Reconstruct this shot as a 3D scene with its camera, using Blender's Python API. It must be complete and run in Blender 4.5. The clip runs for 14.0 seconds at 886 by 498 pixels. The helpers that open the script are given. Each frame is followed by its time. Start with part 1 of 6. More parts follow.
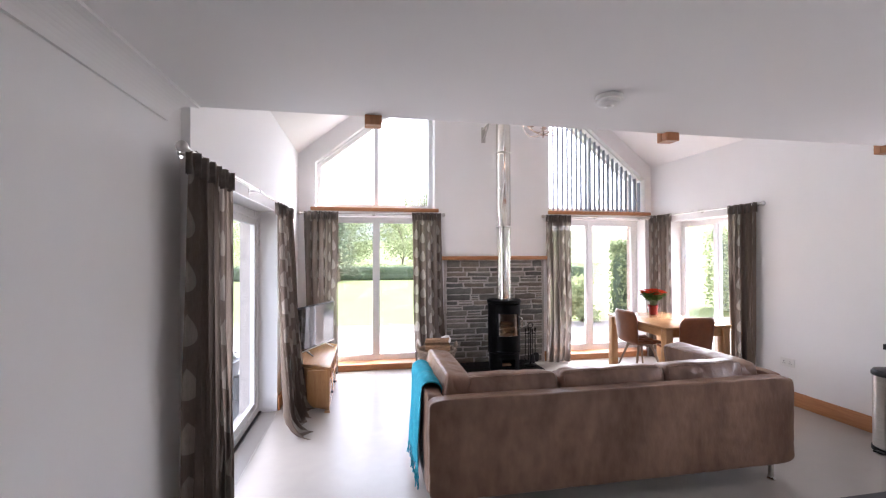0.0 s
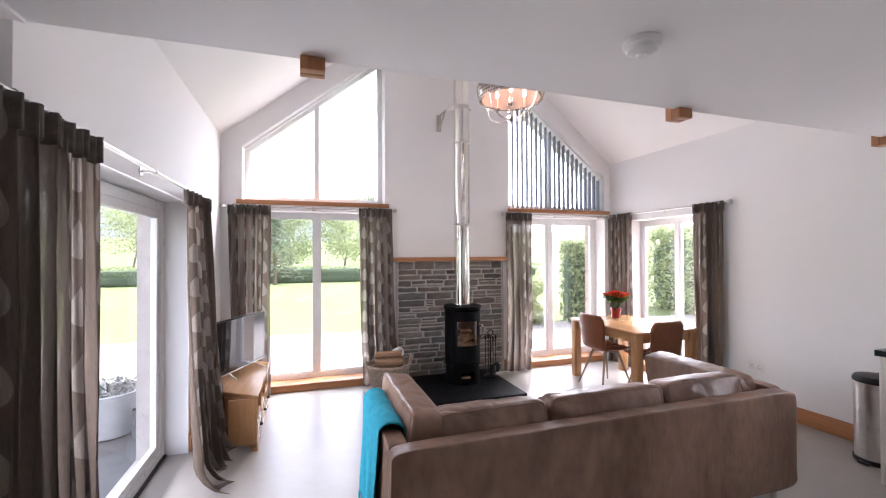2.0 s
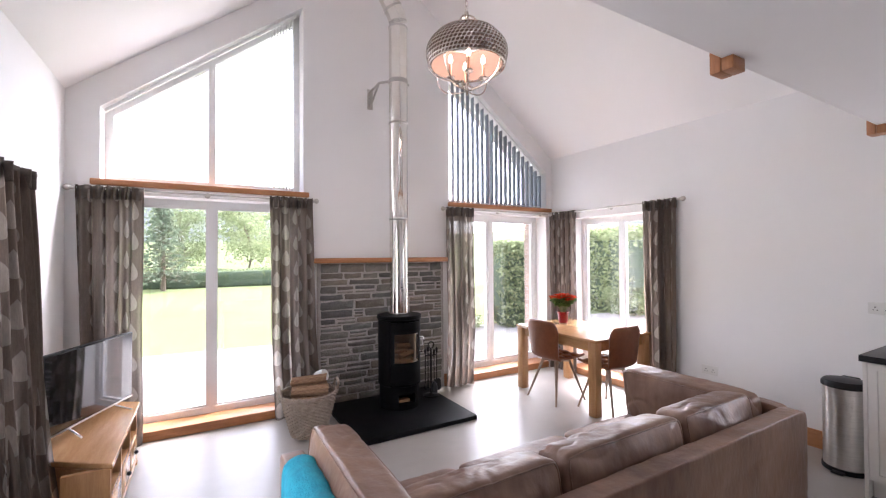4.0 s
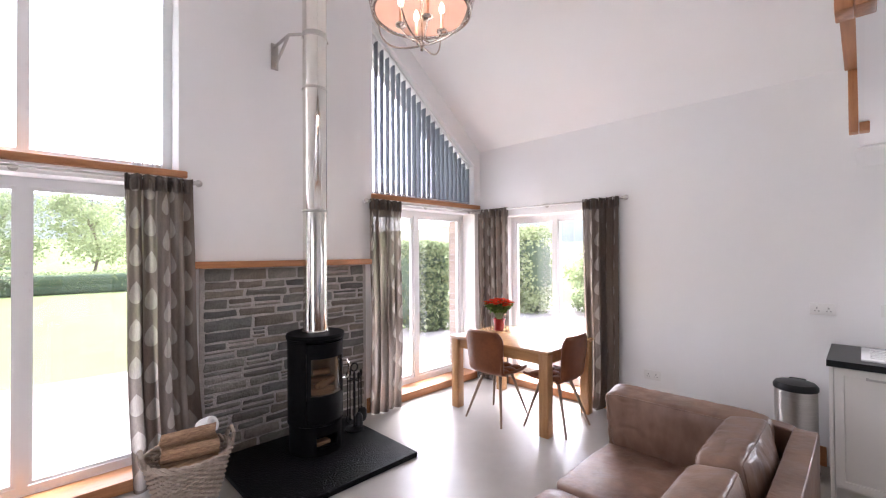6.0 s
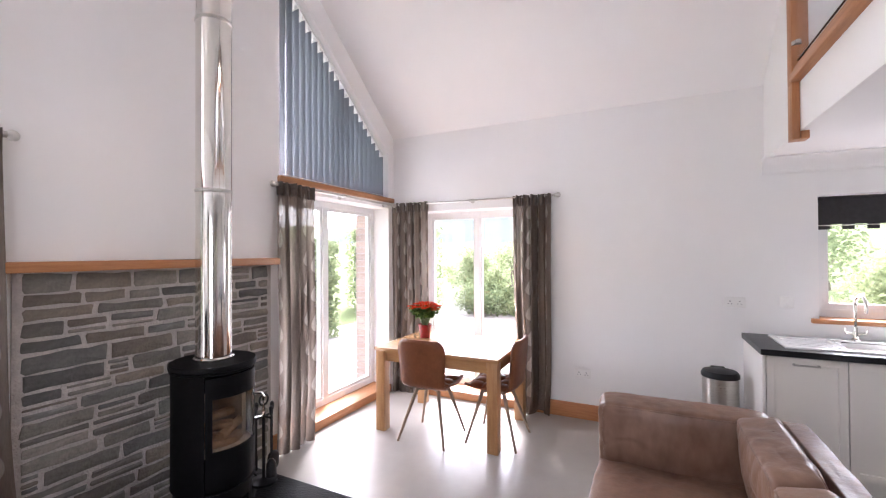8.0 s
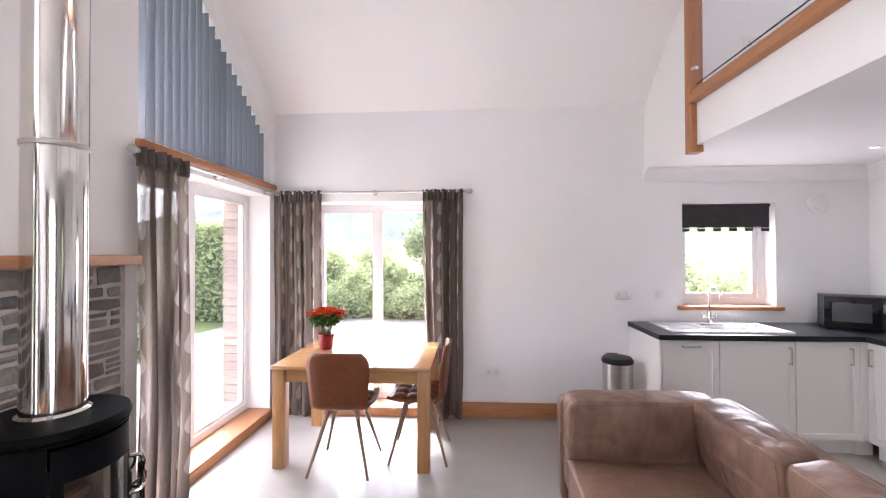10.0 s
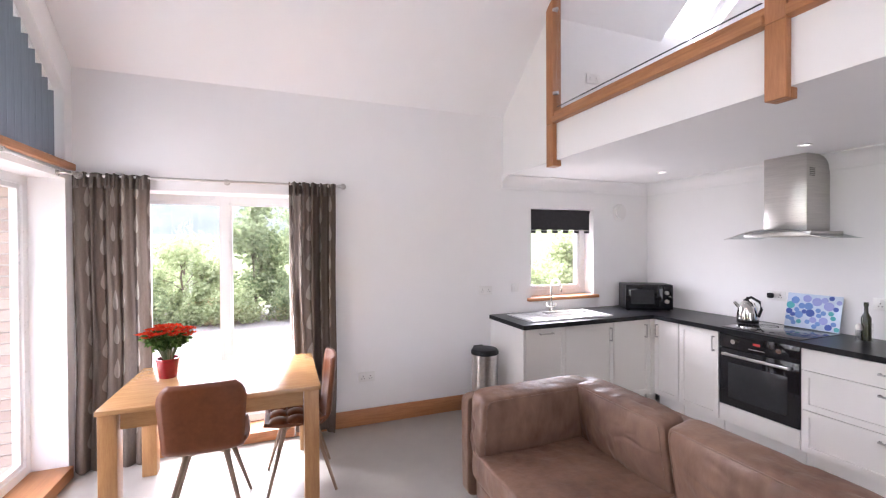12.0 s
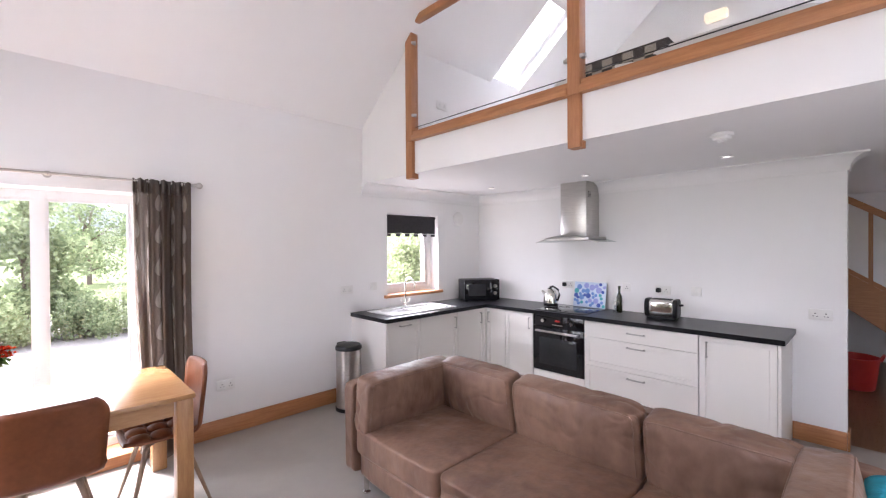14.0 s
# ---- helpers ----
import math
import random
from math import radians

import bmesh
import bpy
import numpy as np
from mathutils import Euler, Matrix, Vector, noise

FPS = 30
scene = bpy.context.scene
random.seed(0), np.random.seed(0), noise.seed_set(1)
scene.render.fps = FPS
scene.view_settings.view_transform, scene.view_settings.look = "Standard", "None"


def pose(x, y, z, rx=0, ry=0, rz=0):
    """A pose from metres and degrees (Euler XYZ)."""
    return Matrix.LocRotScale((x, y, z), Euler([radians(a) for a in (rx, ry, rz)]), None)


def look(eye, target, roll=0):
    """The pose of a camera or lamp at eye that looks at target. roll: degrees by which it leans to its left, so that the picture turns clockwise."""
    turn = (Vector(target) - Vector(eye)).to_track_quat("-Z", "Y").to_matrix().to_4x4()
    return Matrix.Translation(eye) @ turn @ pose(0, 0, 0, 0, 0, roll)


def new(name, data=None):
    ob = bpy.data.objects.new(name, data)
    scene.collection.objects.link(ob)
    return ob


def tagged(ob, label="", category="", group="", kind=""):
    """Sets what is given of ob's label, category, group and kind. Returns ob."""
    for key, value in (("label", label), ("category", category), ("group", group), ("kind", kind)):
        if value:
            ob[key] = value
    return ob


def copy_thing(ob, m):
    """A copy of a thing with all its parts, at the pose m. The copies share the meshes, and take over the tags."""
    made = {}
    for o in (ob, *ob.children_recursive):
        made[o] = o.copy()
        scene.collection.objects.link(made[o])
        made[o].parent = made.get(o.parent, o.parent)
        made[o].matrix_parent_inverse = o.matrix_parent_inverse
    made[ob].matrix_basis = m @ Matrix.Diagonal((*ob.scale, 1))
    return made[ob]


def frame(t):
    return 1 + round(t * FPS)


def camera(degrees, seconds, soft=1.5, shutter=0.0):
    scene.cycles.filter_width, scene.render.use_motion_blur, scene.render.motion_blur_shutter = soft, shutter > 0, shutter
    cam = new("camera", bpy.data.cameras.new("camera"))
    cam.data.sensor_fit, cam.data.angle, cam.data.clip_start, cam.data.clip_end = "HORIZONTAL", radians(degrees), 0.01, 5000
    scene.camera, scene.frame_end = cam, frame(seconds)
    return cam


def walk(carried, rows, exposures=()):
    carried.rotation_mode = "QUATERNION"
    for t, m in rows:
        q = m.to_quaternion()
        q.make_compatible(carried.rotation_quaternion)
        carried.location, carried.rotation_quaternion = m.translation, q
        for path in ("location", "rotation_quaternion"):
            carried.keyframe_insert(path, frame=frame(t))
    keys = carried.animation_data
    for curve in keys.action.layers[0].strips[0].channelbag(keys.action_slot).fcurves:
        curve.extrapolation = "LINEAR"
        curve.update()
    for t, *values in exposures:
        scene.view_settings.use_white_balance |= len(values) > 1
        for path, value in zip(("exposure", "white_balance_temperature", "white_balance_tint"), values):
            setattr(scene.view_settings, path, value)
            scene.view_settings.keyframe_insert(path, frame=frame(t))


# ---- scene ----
# ---------- camera and walk ----------
cam = camera(93.36, 14.0, soft=1.2)
ROWS = [
    (0, 0.001, -0.045, 1.586, -10.59, 0.62, 0.13),
    (0.5, -0.004, 0.071, 1.587, -12.44, 0.58, 0.34),
    (1, 0.006, 0.239, 1.580, -14.30, 0.72, 0.35),
    (1.5, 0.013, 0.396, 1.593, -16.09, 0.67, 0.26),
    (2, 0.016, 0.578, 1.587, -18.33, 0.70, 0.26),
    (2.5, 0.017, 0.766, 1.576, -20.65, 0.74, 0.35),
    (3, 0.018, 0.980, 1.569, -23.74, 0.84, 0.28),
    (5.5, 0.184, 1.987, 1.591, -40.51, 0.60, 0.49),
    (6, 0.184, 2.212, 1.597, -44.83, 0.61, 0.38),
    (6.5, 0.189, 2.410, 1.608, -49.17, 0.41, 0.32),
    (7, 0.198, 2.635, 1.582, -53.91, 0.63, 0.45),
    (7.5, 0.212, 2.856, 1.581, -58.74, 0.61, 0.43),
    (10, 0.407, 3.843, 1.551, -86.31, 0.58, 0.17),
    (10.5, 0.484, 3.984, 1.562, -91.72, 0.23, 0.32),
    (11, 0.556, 4.107, 1.584, -98.00, -0.13, 0.26),
    (11.5, 0.589, 4.202, 1.603, -103.99, -0.39, 0.33),
    (12, 0.610, 4.340, 1.618, -111.06, -0.49, 0.30),
    (12.5, 0.599, 4.443, 1.624, -117.28, -0.52, 0.40),
    (13, 0.572, 4.555, 1.631, -123.99, -0.57, 0.37),
    (13.5, 0.514, 4.660, 1.631, -129.20, -0.53, 0.39),
    (14, 0.459, 4.802, 1.628, -134.15, -0.44, 0.40),
]
walk(cam, [(t, pose(x, y, z, 90 + pitch, roll, yaw)) for t, x, y, z, yaw, pitch, roll in ROWS],
     [(0.0, 3.47, 5900, 19), (3.0, 3.37, 5900, 19), (6.5, 3.46, 5900, 19), (10.5, 3.55, 5900, 20), (14.0, 3.52, 5900, 20)])

# ---------- world, sun ----------
SUN_EL, SUN_AZ = 50.0, 62.0          # elevation; azimuth clockwise from +y
world = bpy.data.worlds.new("sky")
scene.world = world
world.use_nodes = True
wn = world.node_tree
sky = wn.nodes.new("ShaderNodeTexSky")
sky.sky_type, sky.sun_disc = "NISHITA", False
sky.sun_elevation, sky.sun_rotation = radians(SUN_EL), radians(SUN_AZ)
sky.dust_density, sky.air_density, sky.ozone_density = 4.0, 1.0, 0.6
bgn = wn.nodes["Background"]
hsv = wn.nodes.new("ShaderNodeHueSaturation")
hsv.inputs["Saturation"].default_value = 0.22
wn.links.new(sky.outputs[0], hsv.inputs["Color"])
wn.links.new(hsv.outputs[0], bgn.inputs["Color"])
bgn.inputs["Strength"].default_value = 0.15
sun = new("sun", bpy.data.lights.new("sun", "SUN"))
sun.data.energy, sun.data.angle, sun.data.color = 1.0, radians(12.0), (1.0, 0.95, 0.88)
sx, sy = math.sin(radians(SUN_AZ)), math.cos(radians(SUN_AZ))
ce = math.cos(radians(SUN_EL))
sun.matrix_world = look((20 * sx * ce, 20 * sy * ce, 20 * math.sin(radians(SUN_EL))), (0, 0, 0))



def window_lamp(at, towards, w, h, radiance):
    """Area lamp added in a glazed opening, w x h metres, boosting daylight into the room."""
    lp = new("window_daylight", bpy.data.lights.new("window_daylight", "AREA"))
    lp.data.shape, lp.data.size, lp.data.size_y = "RECTANGLE", w, h
    lp.data.energy, lp.data.color = radiance * math.pi * w * h, (1.0, 0.955, 0.92)
    lp.matrix_world = look(at, tuple(a + d for a, d in zip(at, towards)))


DAY = 0.20
window_lamp((0.15, 5.78, 1.10), (0, -1, 0), 1.4, 1.9, DAY * 0.2)
window_lamp((0.30, 5.78, 2.85), (0, -1, 0), 1.2, 1.1, DAY * 0.8)
window_lamp((3.55, 5.78, 1.10), (0, -1, 0), 1.2, 1.9, DAY * 1.15)
window_lamp((4.41, 4.80, 1.10), (-1, 0, 0), 1.1, 1.9, DAY * 0.6)
window_lamp((-0.89, 3.38, 1.05), (1, 0, 0), 1.9, 1.9, DAY * 1.2)
window_lamp((4.41, 1.48, 1.38), (-1, 0, 0), 0.7, 0.65, DAY * 3.0)

# ---------- plan ----------
XL, XR, G, K = -0.87, 4.39, 5.75, 0.27      # left wall, right wall, gable wall, kitchen wall
PLATE, PITCH = 2.92, 0.80                    # wall-plate height, roof slope
XM = (XL + XR) / 2
RIDGE = PLATE + (XM - XL) * PITCH
LOFT, UNDER, LTOP = 2.22, 2.32, 2.62         # loft face, its underside, its floor
TH = 0.34                                    # wall thickness
OUT = -0.12                                  # ground outside


def roof_z(x):
    return RIDGE - abs(x - XM) * PITCH


# ---------- mesh helpers ----------
def bx(bm, x0, x1, y0, y1, z0, z1, bevel=0.0, seg=2):
    m = Matrix.Translation(((x0 + x1) / 2, (y0 + y1) / 2, (z0 + z1) / 2)) @ Matrix.Diagonal((x1 - x0, y1 - y0, z1 - z0, 1))
    r = bmesh.ops.create_cube(bm, size=1.0, matrix=m)
    if bevel > 0:
        es = list({e for v in r["verts"] for e in v.link_edges})
        bmesh.ops.bevel(bm, geom=es, offset=bevel, segments=seg, affect="EDGES", profile=0.5)
    return bm


def boxes(*rows, bevel=0.0, seg=2):
    bm = bmesh.new()
    for r in rows:
        bx(bm, *r, bevel=bevel, seg=seg)
    return bm


def cyl(bm, p0, p1, r, seg=16, r2=None):
    p0, p1 = Vector(p0), Vector(p1)
    d = p1 - p0
    m = Matrix.Translation((p0 + p1) / 2) @ d.to_track_quat("Z", "Y").to_matrix().to_4x4()
    bmesh.ops.create_cone(bm, cap_ends=True, segments=seg, radius1=r, radius2=r if r2 is None else r2, depth=d.length, matrix=m)
    return bm


def lathe(bm, prof, seg=32, sx=1.0, sy=1.0, at=(0, 0, 0)):
    rings = []
    for r, z in prof:
        rings.append([bm.verts.new((at[0] + sx * r * math.cos(2 * math.pi * k / seg), at[1] + sy * r * math.sin(2 * math.pi * k / seg), at[2] + z)) for k in range(seg)])
    for a, b in zip(rings, rings[1:]):
        for k in range(seg):
            bm.faces.new((a[k], a[(k + 1) % seg], b[(k + 1) % seg], b[k]))
    if prof[0] == prof[-1]:
        return bm
    if prof[0][0] > 1e-5:
        bm.faces.new(rings[0][::-1])
    if prof[-1][0] > 1e-5:
        bm.faces.new(rings[-1])
    return bm


def tube(bm, pts, r, seg=8):
    pts = [Vector(p) for p in pts]
    rings = []
    for i, p in enumerate(pts):
        d = (pts[min(i + 1, len(pts) - 1)] - pts[max(i - 1, 0)]).normalized()
        q = d.to_track_quat("Z", "Y").to_matrix()
        rr = r[i] if isinstance(r, (list, tuple)) else r
        rings.append([bm.verts.new(p + q @ Vector((rr * math.cos(2 * math.pi * k / seg), rr * math.sin(2 * math.pi * k / seg), 0))) for k in range(seg)])
    for a, b in zip(rings, rings[1:]):
        for k in range(seg):
            bm.faces.new((a[k], a[(k + 1) % seg], b[(k + 1) % seg], b[k]))
    bm.faces.new(rings[0][::-1])
    bm.faces.new(rings[-1])
    return bm


def arc(c, r, a0, a1, n, plane="xz"):
    out = []
    for k in range(n + 1):
        a = radians(a0 + (a1 - a0) * k / n)
        u, v = r * math.cos(a), r * math.sin(a)
        out.append((c[0] + u, c[1], c[2] + v) if plane == "xz" else (c[0], c[1] + u, c[2] + v) if plane == "yz" else (c[0] + u, c[1] + v, c[2]))
    return out


def sheet(bm, nu, nv, f, uvs=None):
    """A surface f(u, v), with an optional UV in metres."""
    g = [[bm.verts.new(f(i / nu, j / nv)) for j in range(nv + 1)] for i in range(nu + 1)]
    lay = bm.loops.layers.uv.verify() if uvs else None
    for i in range(nu):
        for j in range(nv):
            fc = bm.faces.new((g[i][j], g[i + 1][j], g[i + 1][j + 1], g[i][j + 1]))
            if uvs:
                for lp, (a, b) in zip(fc.loops, ((i, j), (i + 1, j), (i + 1, j + 1), (i, j + 1))):
                    lp[lay].uv = uvs(a / nu, b / nv)
    return bm


def soft_box(bm, sx, sy, sz, at=(0, 0, 0), n=5.0, cuts=9, bulge=(0, 0, 0), wrinkle=0.0, seed=0.0, rot=None, crease=0.0):
    """A padded block: a cube rounded by a superellipsoid, puffed and creased; gives the seams round its two broad faces."""
    tmp = bmesh.new()
    bmesh.ops.create_cube(tmp, size=2.0)
    bmesh.ops.subdivide_edges(tmp, edges=list(tmp.edges), cuts=cuts, use_grid_fill=True)
    made = {}
    for v in tmp.verts:
        p = v.co.copy()
        k = (abs(p.x) ** n + abs(p.y) ** n + abs(p.z) ** n) ** (-1 / n)
        q = p * k
        x = q.x * sx * (1 + bulge[0] * (1 - q.y ** 2) * (1 - q.z ** 2))
        y = q.y * sy * (1 + bulge[1] * (1 - q.x ** 2) * (1 - q.z ** 2))
        z = q.z * sz * (1 + bulge[2] * (1 - q.x ** 2) * (1 - q.y ** 2))
        w = Vector((x, y, z))
        if wrinkle:
            w += p.normalized() * wrinkle * (1 - 0.9 * sorted((abs(p.x), abs(p.y), abs(p.z)))[1] ** 8) * (noise.noise(w * 7 + Vector((seed, seed, 0))) + 0.6 * noise.noise(w * 17 + Vector((0, seed, seed))))
        if crease:
            c = w + Vector((seed * 1.7, seed, 0))
            c += 0.05 * Vector((noise.noise(c * 5), noise.noise(c * 5 + Vector((9, 0, 0))), noise.noise(c * 5 + Vector((0, 9, 0)))))
            ridge = 1 - abs(noise.noise(Vector((c.x * 4.2, c.y * 4.2, c.z * 6.5)))) * 5.5
            ridge2 = 1 - abs(noise.noise(Vector((c.x * 10 + 4, c.y * 10, c.z * 6)))) * 4.5
            gate = min(1.0, max(0.0, 0.45 + 1.8 * noise.noise(c * 2.3 + Vector((3, 3, 3)))))
            w -= p.normalized() * crease * gate * (max(0.0, ridge) ** 1.5 + 0.55 * max(0.0, ridge2) ** 1.5)
        if rot:
            w = rot @ w
        made[v] = bm.verts.new(w + Vector(at))
    for fc in tmp.faces:
        bm.faces.new([made[v] for v in fc.verts])
    ax = min(range(3), key=lambda i: (sx, sy, sz)[i])
    i, j = [k for k in range(3) if k != ax]
    seams = []
    for sg in (-1, 1):
        rim = [v for v in tmp.verts if abs(v.co[ax] - sg) < 1e-4 and max(abs(v.co[i]), abs(v.co[j])) > 0.9999]
        rim.sort(key=lambda v: math.atan2(v.co[j], v.co[i]))
        seams.append([tuple(made[v].co) for v in rim])
    tmp.free()
    return seams


def polywall(outer, holes, to3d, push):
    """A plane outline with holes, made solid along push."""
    bm = bmesh.new()
    edges = []
    for loop in (outer, *holes):
        vs = [bm.verts.new(to3d(*p)) for p in loop]
        edges += [bm.edges.new((a, b)) for a, b in zip(vs, vs[1:] + vs[:1])]
    bmesh.ops.triangle_fill(bm, edges=edges, use_beauty=True)
    r = bmesh.ops.extrude_face_region(bm, geom=list(bm.faces))
    bmesh.ops.translate(bm, verts=[g for g in r["geom"] if isinstance(g, bmesh.types.BMVert)], vec=push)
    bmesh.ops.recalc_face_normals(bm, faces=list(bm.faces))
    return bm


def rect(a0, a1, b0, b1):
    return [(a0, b0), (a1, b0), (a1, b1), (a0, b1)]


def mesh_of(name, bm, material, smooth=None):
    bmesh.ops.recalc_face_normals(bm, faces=list(bm.faces))
    me = bpy.data.meshes.new(name)
    bm.to_mesh(me)
    bm.free()
    me.materials.append(material)
    if smooth is not None:
        me.shade_smooth()
        if smooth < 180:
            me.set_sharp_from_angle(angle=radians(smooth))
    return me


def part(name, bm, material, parent, label="", smooth=35):
    ob = new(name, mesh_of(name, bm, material, smooth))
    ob.parent = parent
    return tagged(ob, label)


def thing(name, label, category, at=(0, 0, 0), rz=0.0, group=""):
    ob = new(name)
    ob.matrix_basis = pose(*at, 0, 0, rz)
    return tagged(ob, label, category, group)


def solid(name, bm, material, label, category, at=(0, 0, 0), rz=0.0, group="", kind="", smooth=35):
    ob = new(name, mesh_of(name, bm, material, smooth))
    ob.matrix_basis = pose(*at, 0, 0, rz)
    return tagged(ob, label, category, group, kind)


def structure(name, bm, material, label, smooth=None):
    ob = new(name, mesh_of(name, bm, material, smooth))
    return tagged(ob, label, name.split("_")[0], "", "structure")


# ---------- materials ----------
def mat(name, c1, c2=None, rough=0.5, metal=0.0, scale=8.0, bump=0.0, bscale=60.0, stretch=(1, 1, 1), rvar=0.08, coat=0.0, per_object=0.0, detail=6.0, spec=0.5):
    """A principled surface: two tones mixed at two scales, with fine relief."""
    m = bpy.data.materials.new(name)
    m.use_nodes = True
    nt = m.node_tree
    b = nt.nodes["Principled BSDF"]
    c2 = c2 or tuple(min(1, v * 0.88) for v in c1)
    tc = nt.nodes.new("ShaderNodeTexCoord")
    mp = nt.nodes.new("ShaderNodeMapping")
    mp.inputs["Scale"].default_value = stretch
    nt.links.new(tc.outputs["Object"], mp.inputs["Vector"])
    n1 = nt.nodes.new("ShaderNodeTexNoise")
    n1.inputs["Scale"].default_value, n1.inputs["Detail"].default_value = scale, detail
    n2 = nt.nodes.new("ShaderNodeTexNoise")
    n2.inputs["Scale"].default_value, n2.inputs["Detail"].default_value = scale * 6.3, 4
    for n in (n1, n2):
        nt.links.new(mp.outputs[0], n.inputs["Vector"])
    mx = nt.nodes.new("ShaderNodeMath")
    mx.operation = "MULTIPLY_ADD"
    mx.inputs[1].default_value = 0.35
    nt.links.new(n2.outputs["Fac"], mx.inputs[0])
    sc = nt.nodes.new("ShaderNodeMath")
    sc.operation = "MULTIPLY"
    sc.inputs[1].default_value = 0.65
    nt.links.new(n1.outputs["Fac"], sc.inputs[0])
    nt.links.new(sc.outputs[0], mx.inputs[2])
    rp = nt.nodes.new("ShaderNodeValToRGB")
    rp.color_ramp.elements[0].position, rp.color_ramp.elements[1].position = 0.34, 0.66
    rp.color_ramp.elements[0].color, rp.color_ramp.elements[1].color = (*c2, 1), (*c1, 1)
    nt.links.new(mx.outputs[0], rp.inputs[0])
    col = rp.outputs[0]
    if per_object:
        oi = nt.nodes.new("ShaderNodeObjectInfo")
        hs = nt.nodes.new("ShaderNodeHueSaturation")
        mr = nt.nodes.new("ShaderNodeMapRange")
        mr.inputs["To Min"].default_value, mr.inputs["To Max"].default_value = 1 - per_object, 1 + per_object
        nt.links.new(oi.outputs["Random"], mr.inputs["Value"])
        nt.links.new(mr.outputs[0], hs.inputs["Value"])
        nt.links.new(col, hs.inputs["Color"])
        col = hs.outputs[0]
    nt.links.new(col, b.inputs["Base Color"])
    rr = nt.nodes.new("ShaderNodeMapRange")
    rr.inputs["To Min"].default_value, rr.inputs["To Max"].default_value = max(0.02, rough - rvar), min(1, rough + rvar)
    nt.links.new(n2.outputs["Fac"], rr.inputs["Value"])
    nt.links.new(rr.outputs[0], b.inputs["Roughness"])
    b.inputs["Metallic"].default_value = metal
    b.inputs["Coat Weight"].default_value = coat
    b.inputs["Specular IOR Level"].default_value = spec
    if bump:
        n3 = nt.nodes.new("ShaderNodeTexNoise")
        n3.inputs["Scale"].default_value, n3.inputs["Detail"].default_value = bscale, 5
        nt.links.new(mp.outputs[0], n3.inputs["Vector"])
        bp = nt.nodes.new("ShaderNodeBump")
        bp.inputs["Strength"].default_value, bp.inputs["Distance"].default_value = bump, 0.01
        nt.links.new(n3.outputs["Fac"], bp.inputs["Height"])
        nt.links.new(bp.outputs[0], b.inputs["Normal"])
    return m


def glass_mat(name, tint=(1, 1, 1), gloss=0.07):
    m = bpy.data.materials.new(name)
    m.use_nodes = True
    nt = m.node_tree
    nt.nodes.clear()
    o = nt.nodes.new("ShaderNodeOutputMaterial")
    mixn = nt.nodes.new("ShaderNodeMixShader")
    t = nt.nodes.new("ShaderNodeBsdfTransparent")
    t.inputs["Color"].default_value = (*tint, 1)
    g = nt.nodes.new("ShaderNodeBsdfGlossy")
    g.inputs["Roughness"].default_value = 0.02
    lw = nt.nodes.new("ShaderNodeLayerWeight")
    lw.inputs["Blend"].default_value = 0.3
    pw = nt.nodes.new("ShaderNodeMath")
    pw.operation = "POWER"
    pw.inputs[1].default_value = 4.0
    nt.links.new(lw.outputs["Facing"], pw.inputs[0])
    ma = nt.nodes.new("ShaderNodeMath")
    ma.operation = "MULTIPLY_ADD"
    ma.inputs[1].default_value, ma.inputs[2].default_value = 0.3, gloss * 0.5
    nt.links.new(pw.outputs[0], ma.inputs[0])
    nt.links.new(ma.outputs[0], mixn.inputs[0])
    nt.links.new(t.outputs[0], mixn.inputs[1])
    nt.links.new(g.outputs[0], mixn.inputs[2])
    nt.links.new(mixn.outputs[0], o.inputs[0])
    return m


def glow_mat(name, color, strength):
    m = bpy.data.materials.new(name)
    m.use_nodes = True
    b = m.node_tree.nodes["Principled BSDF"]
    b.inputs["Base Color"].default_value = (*color, 1)
    b.inputs["Emission Color"].default_value = (*color, 1)
    b.inputs["Emission Strength"].default_value = strength
    return m


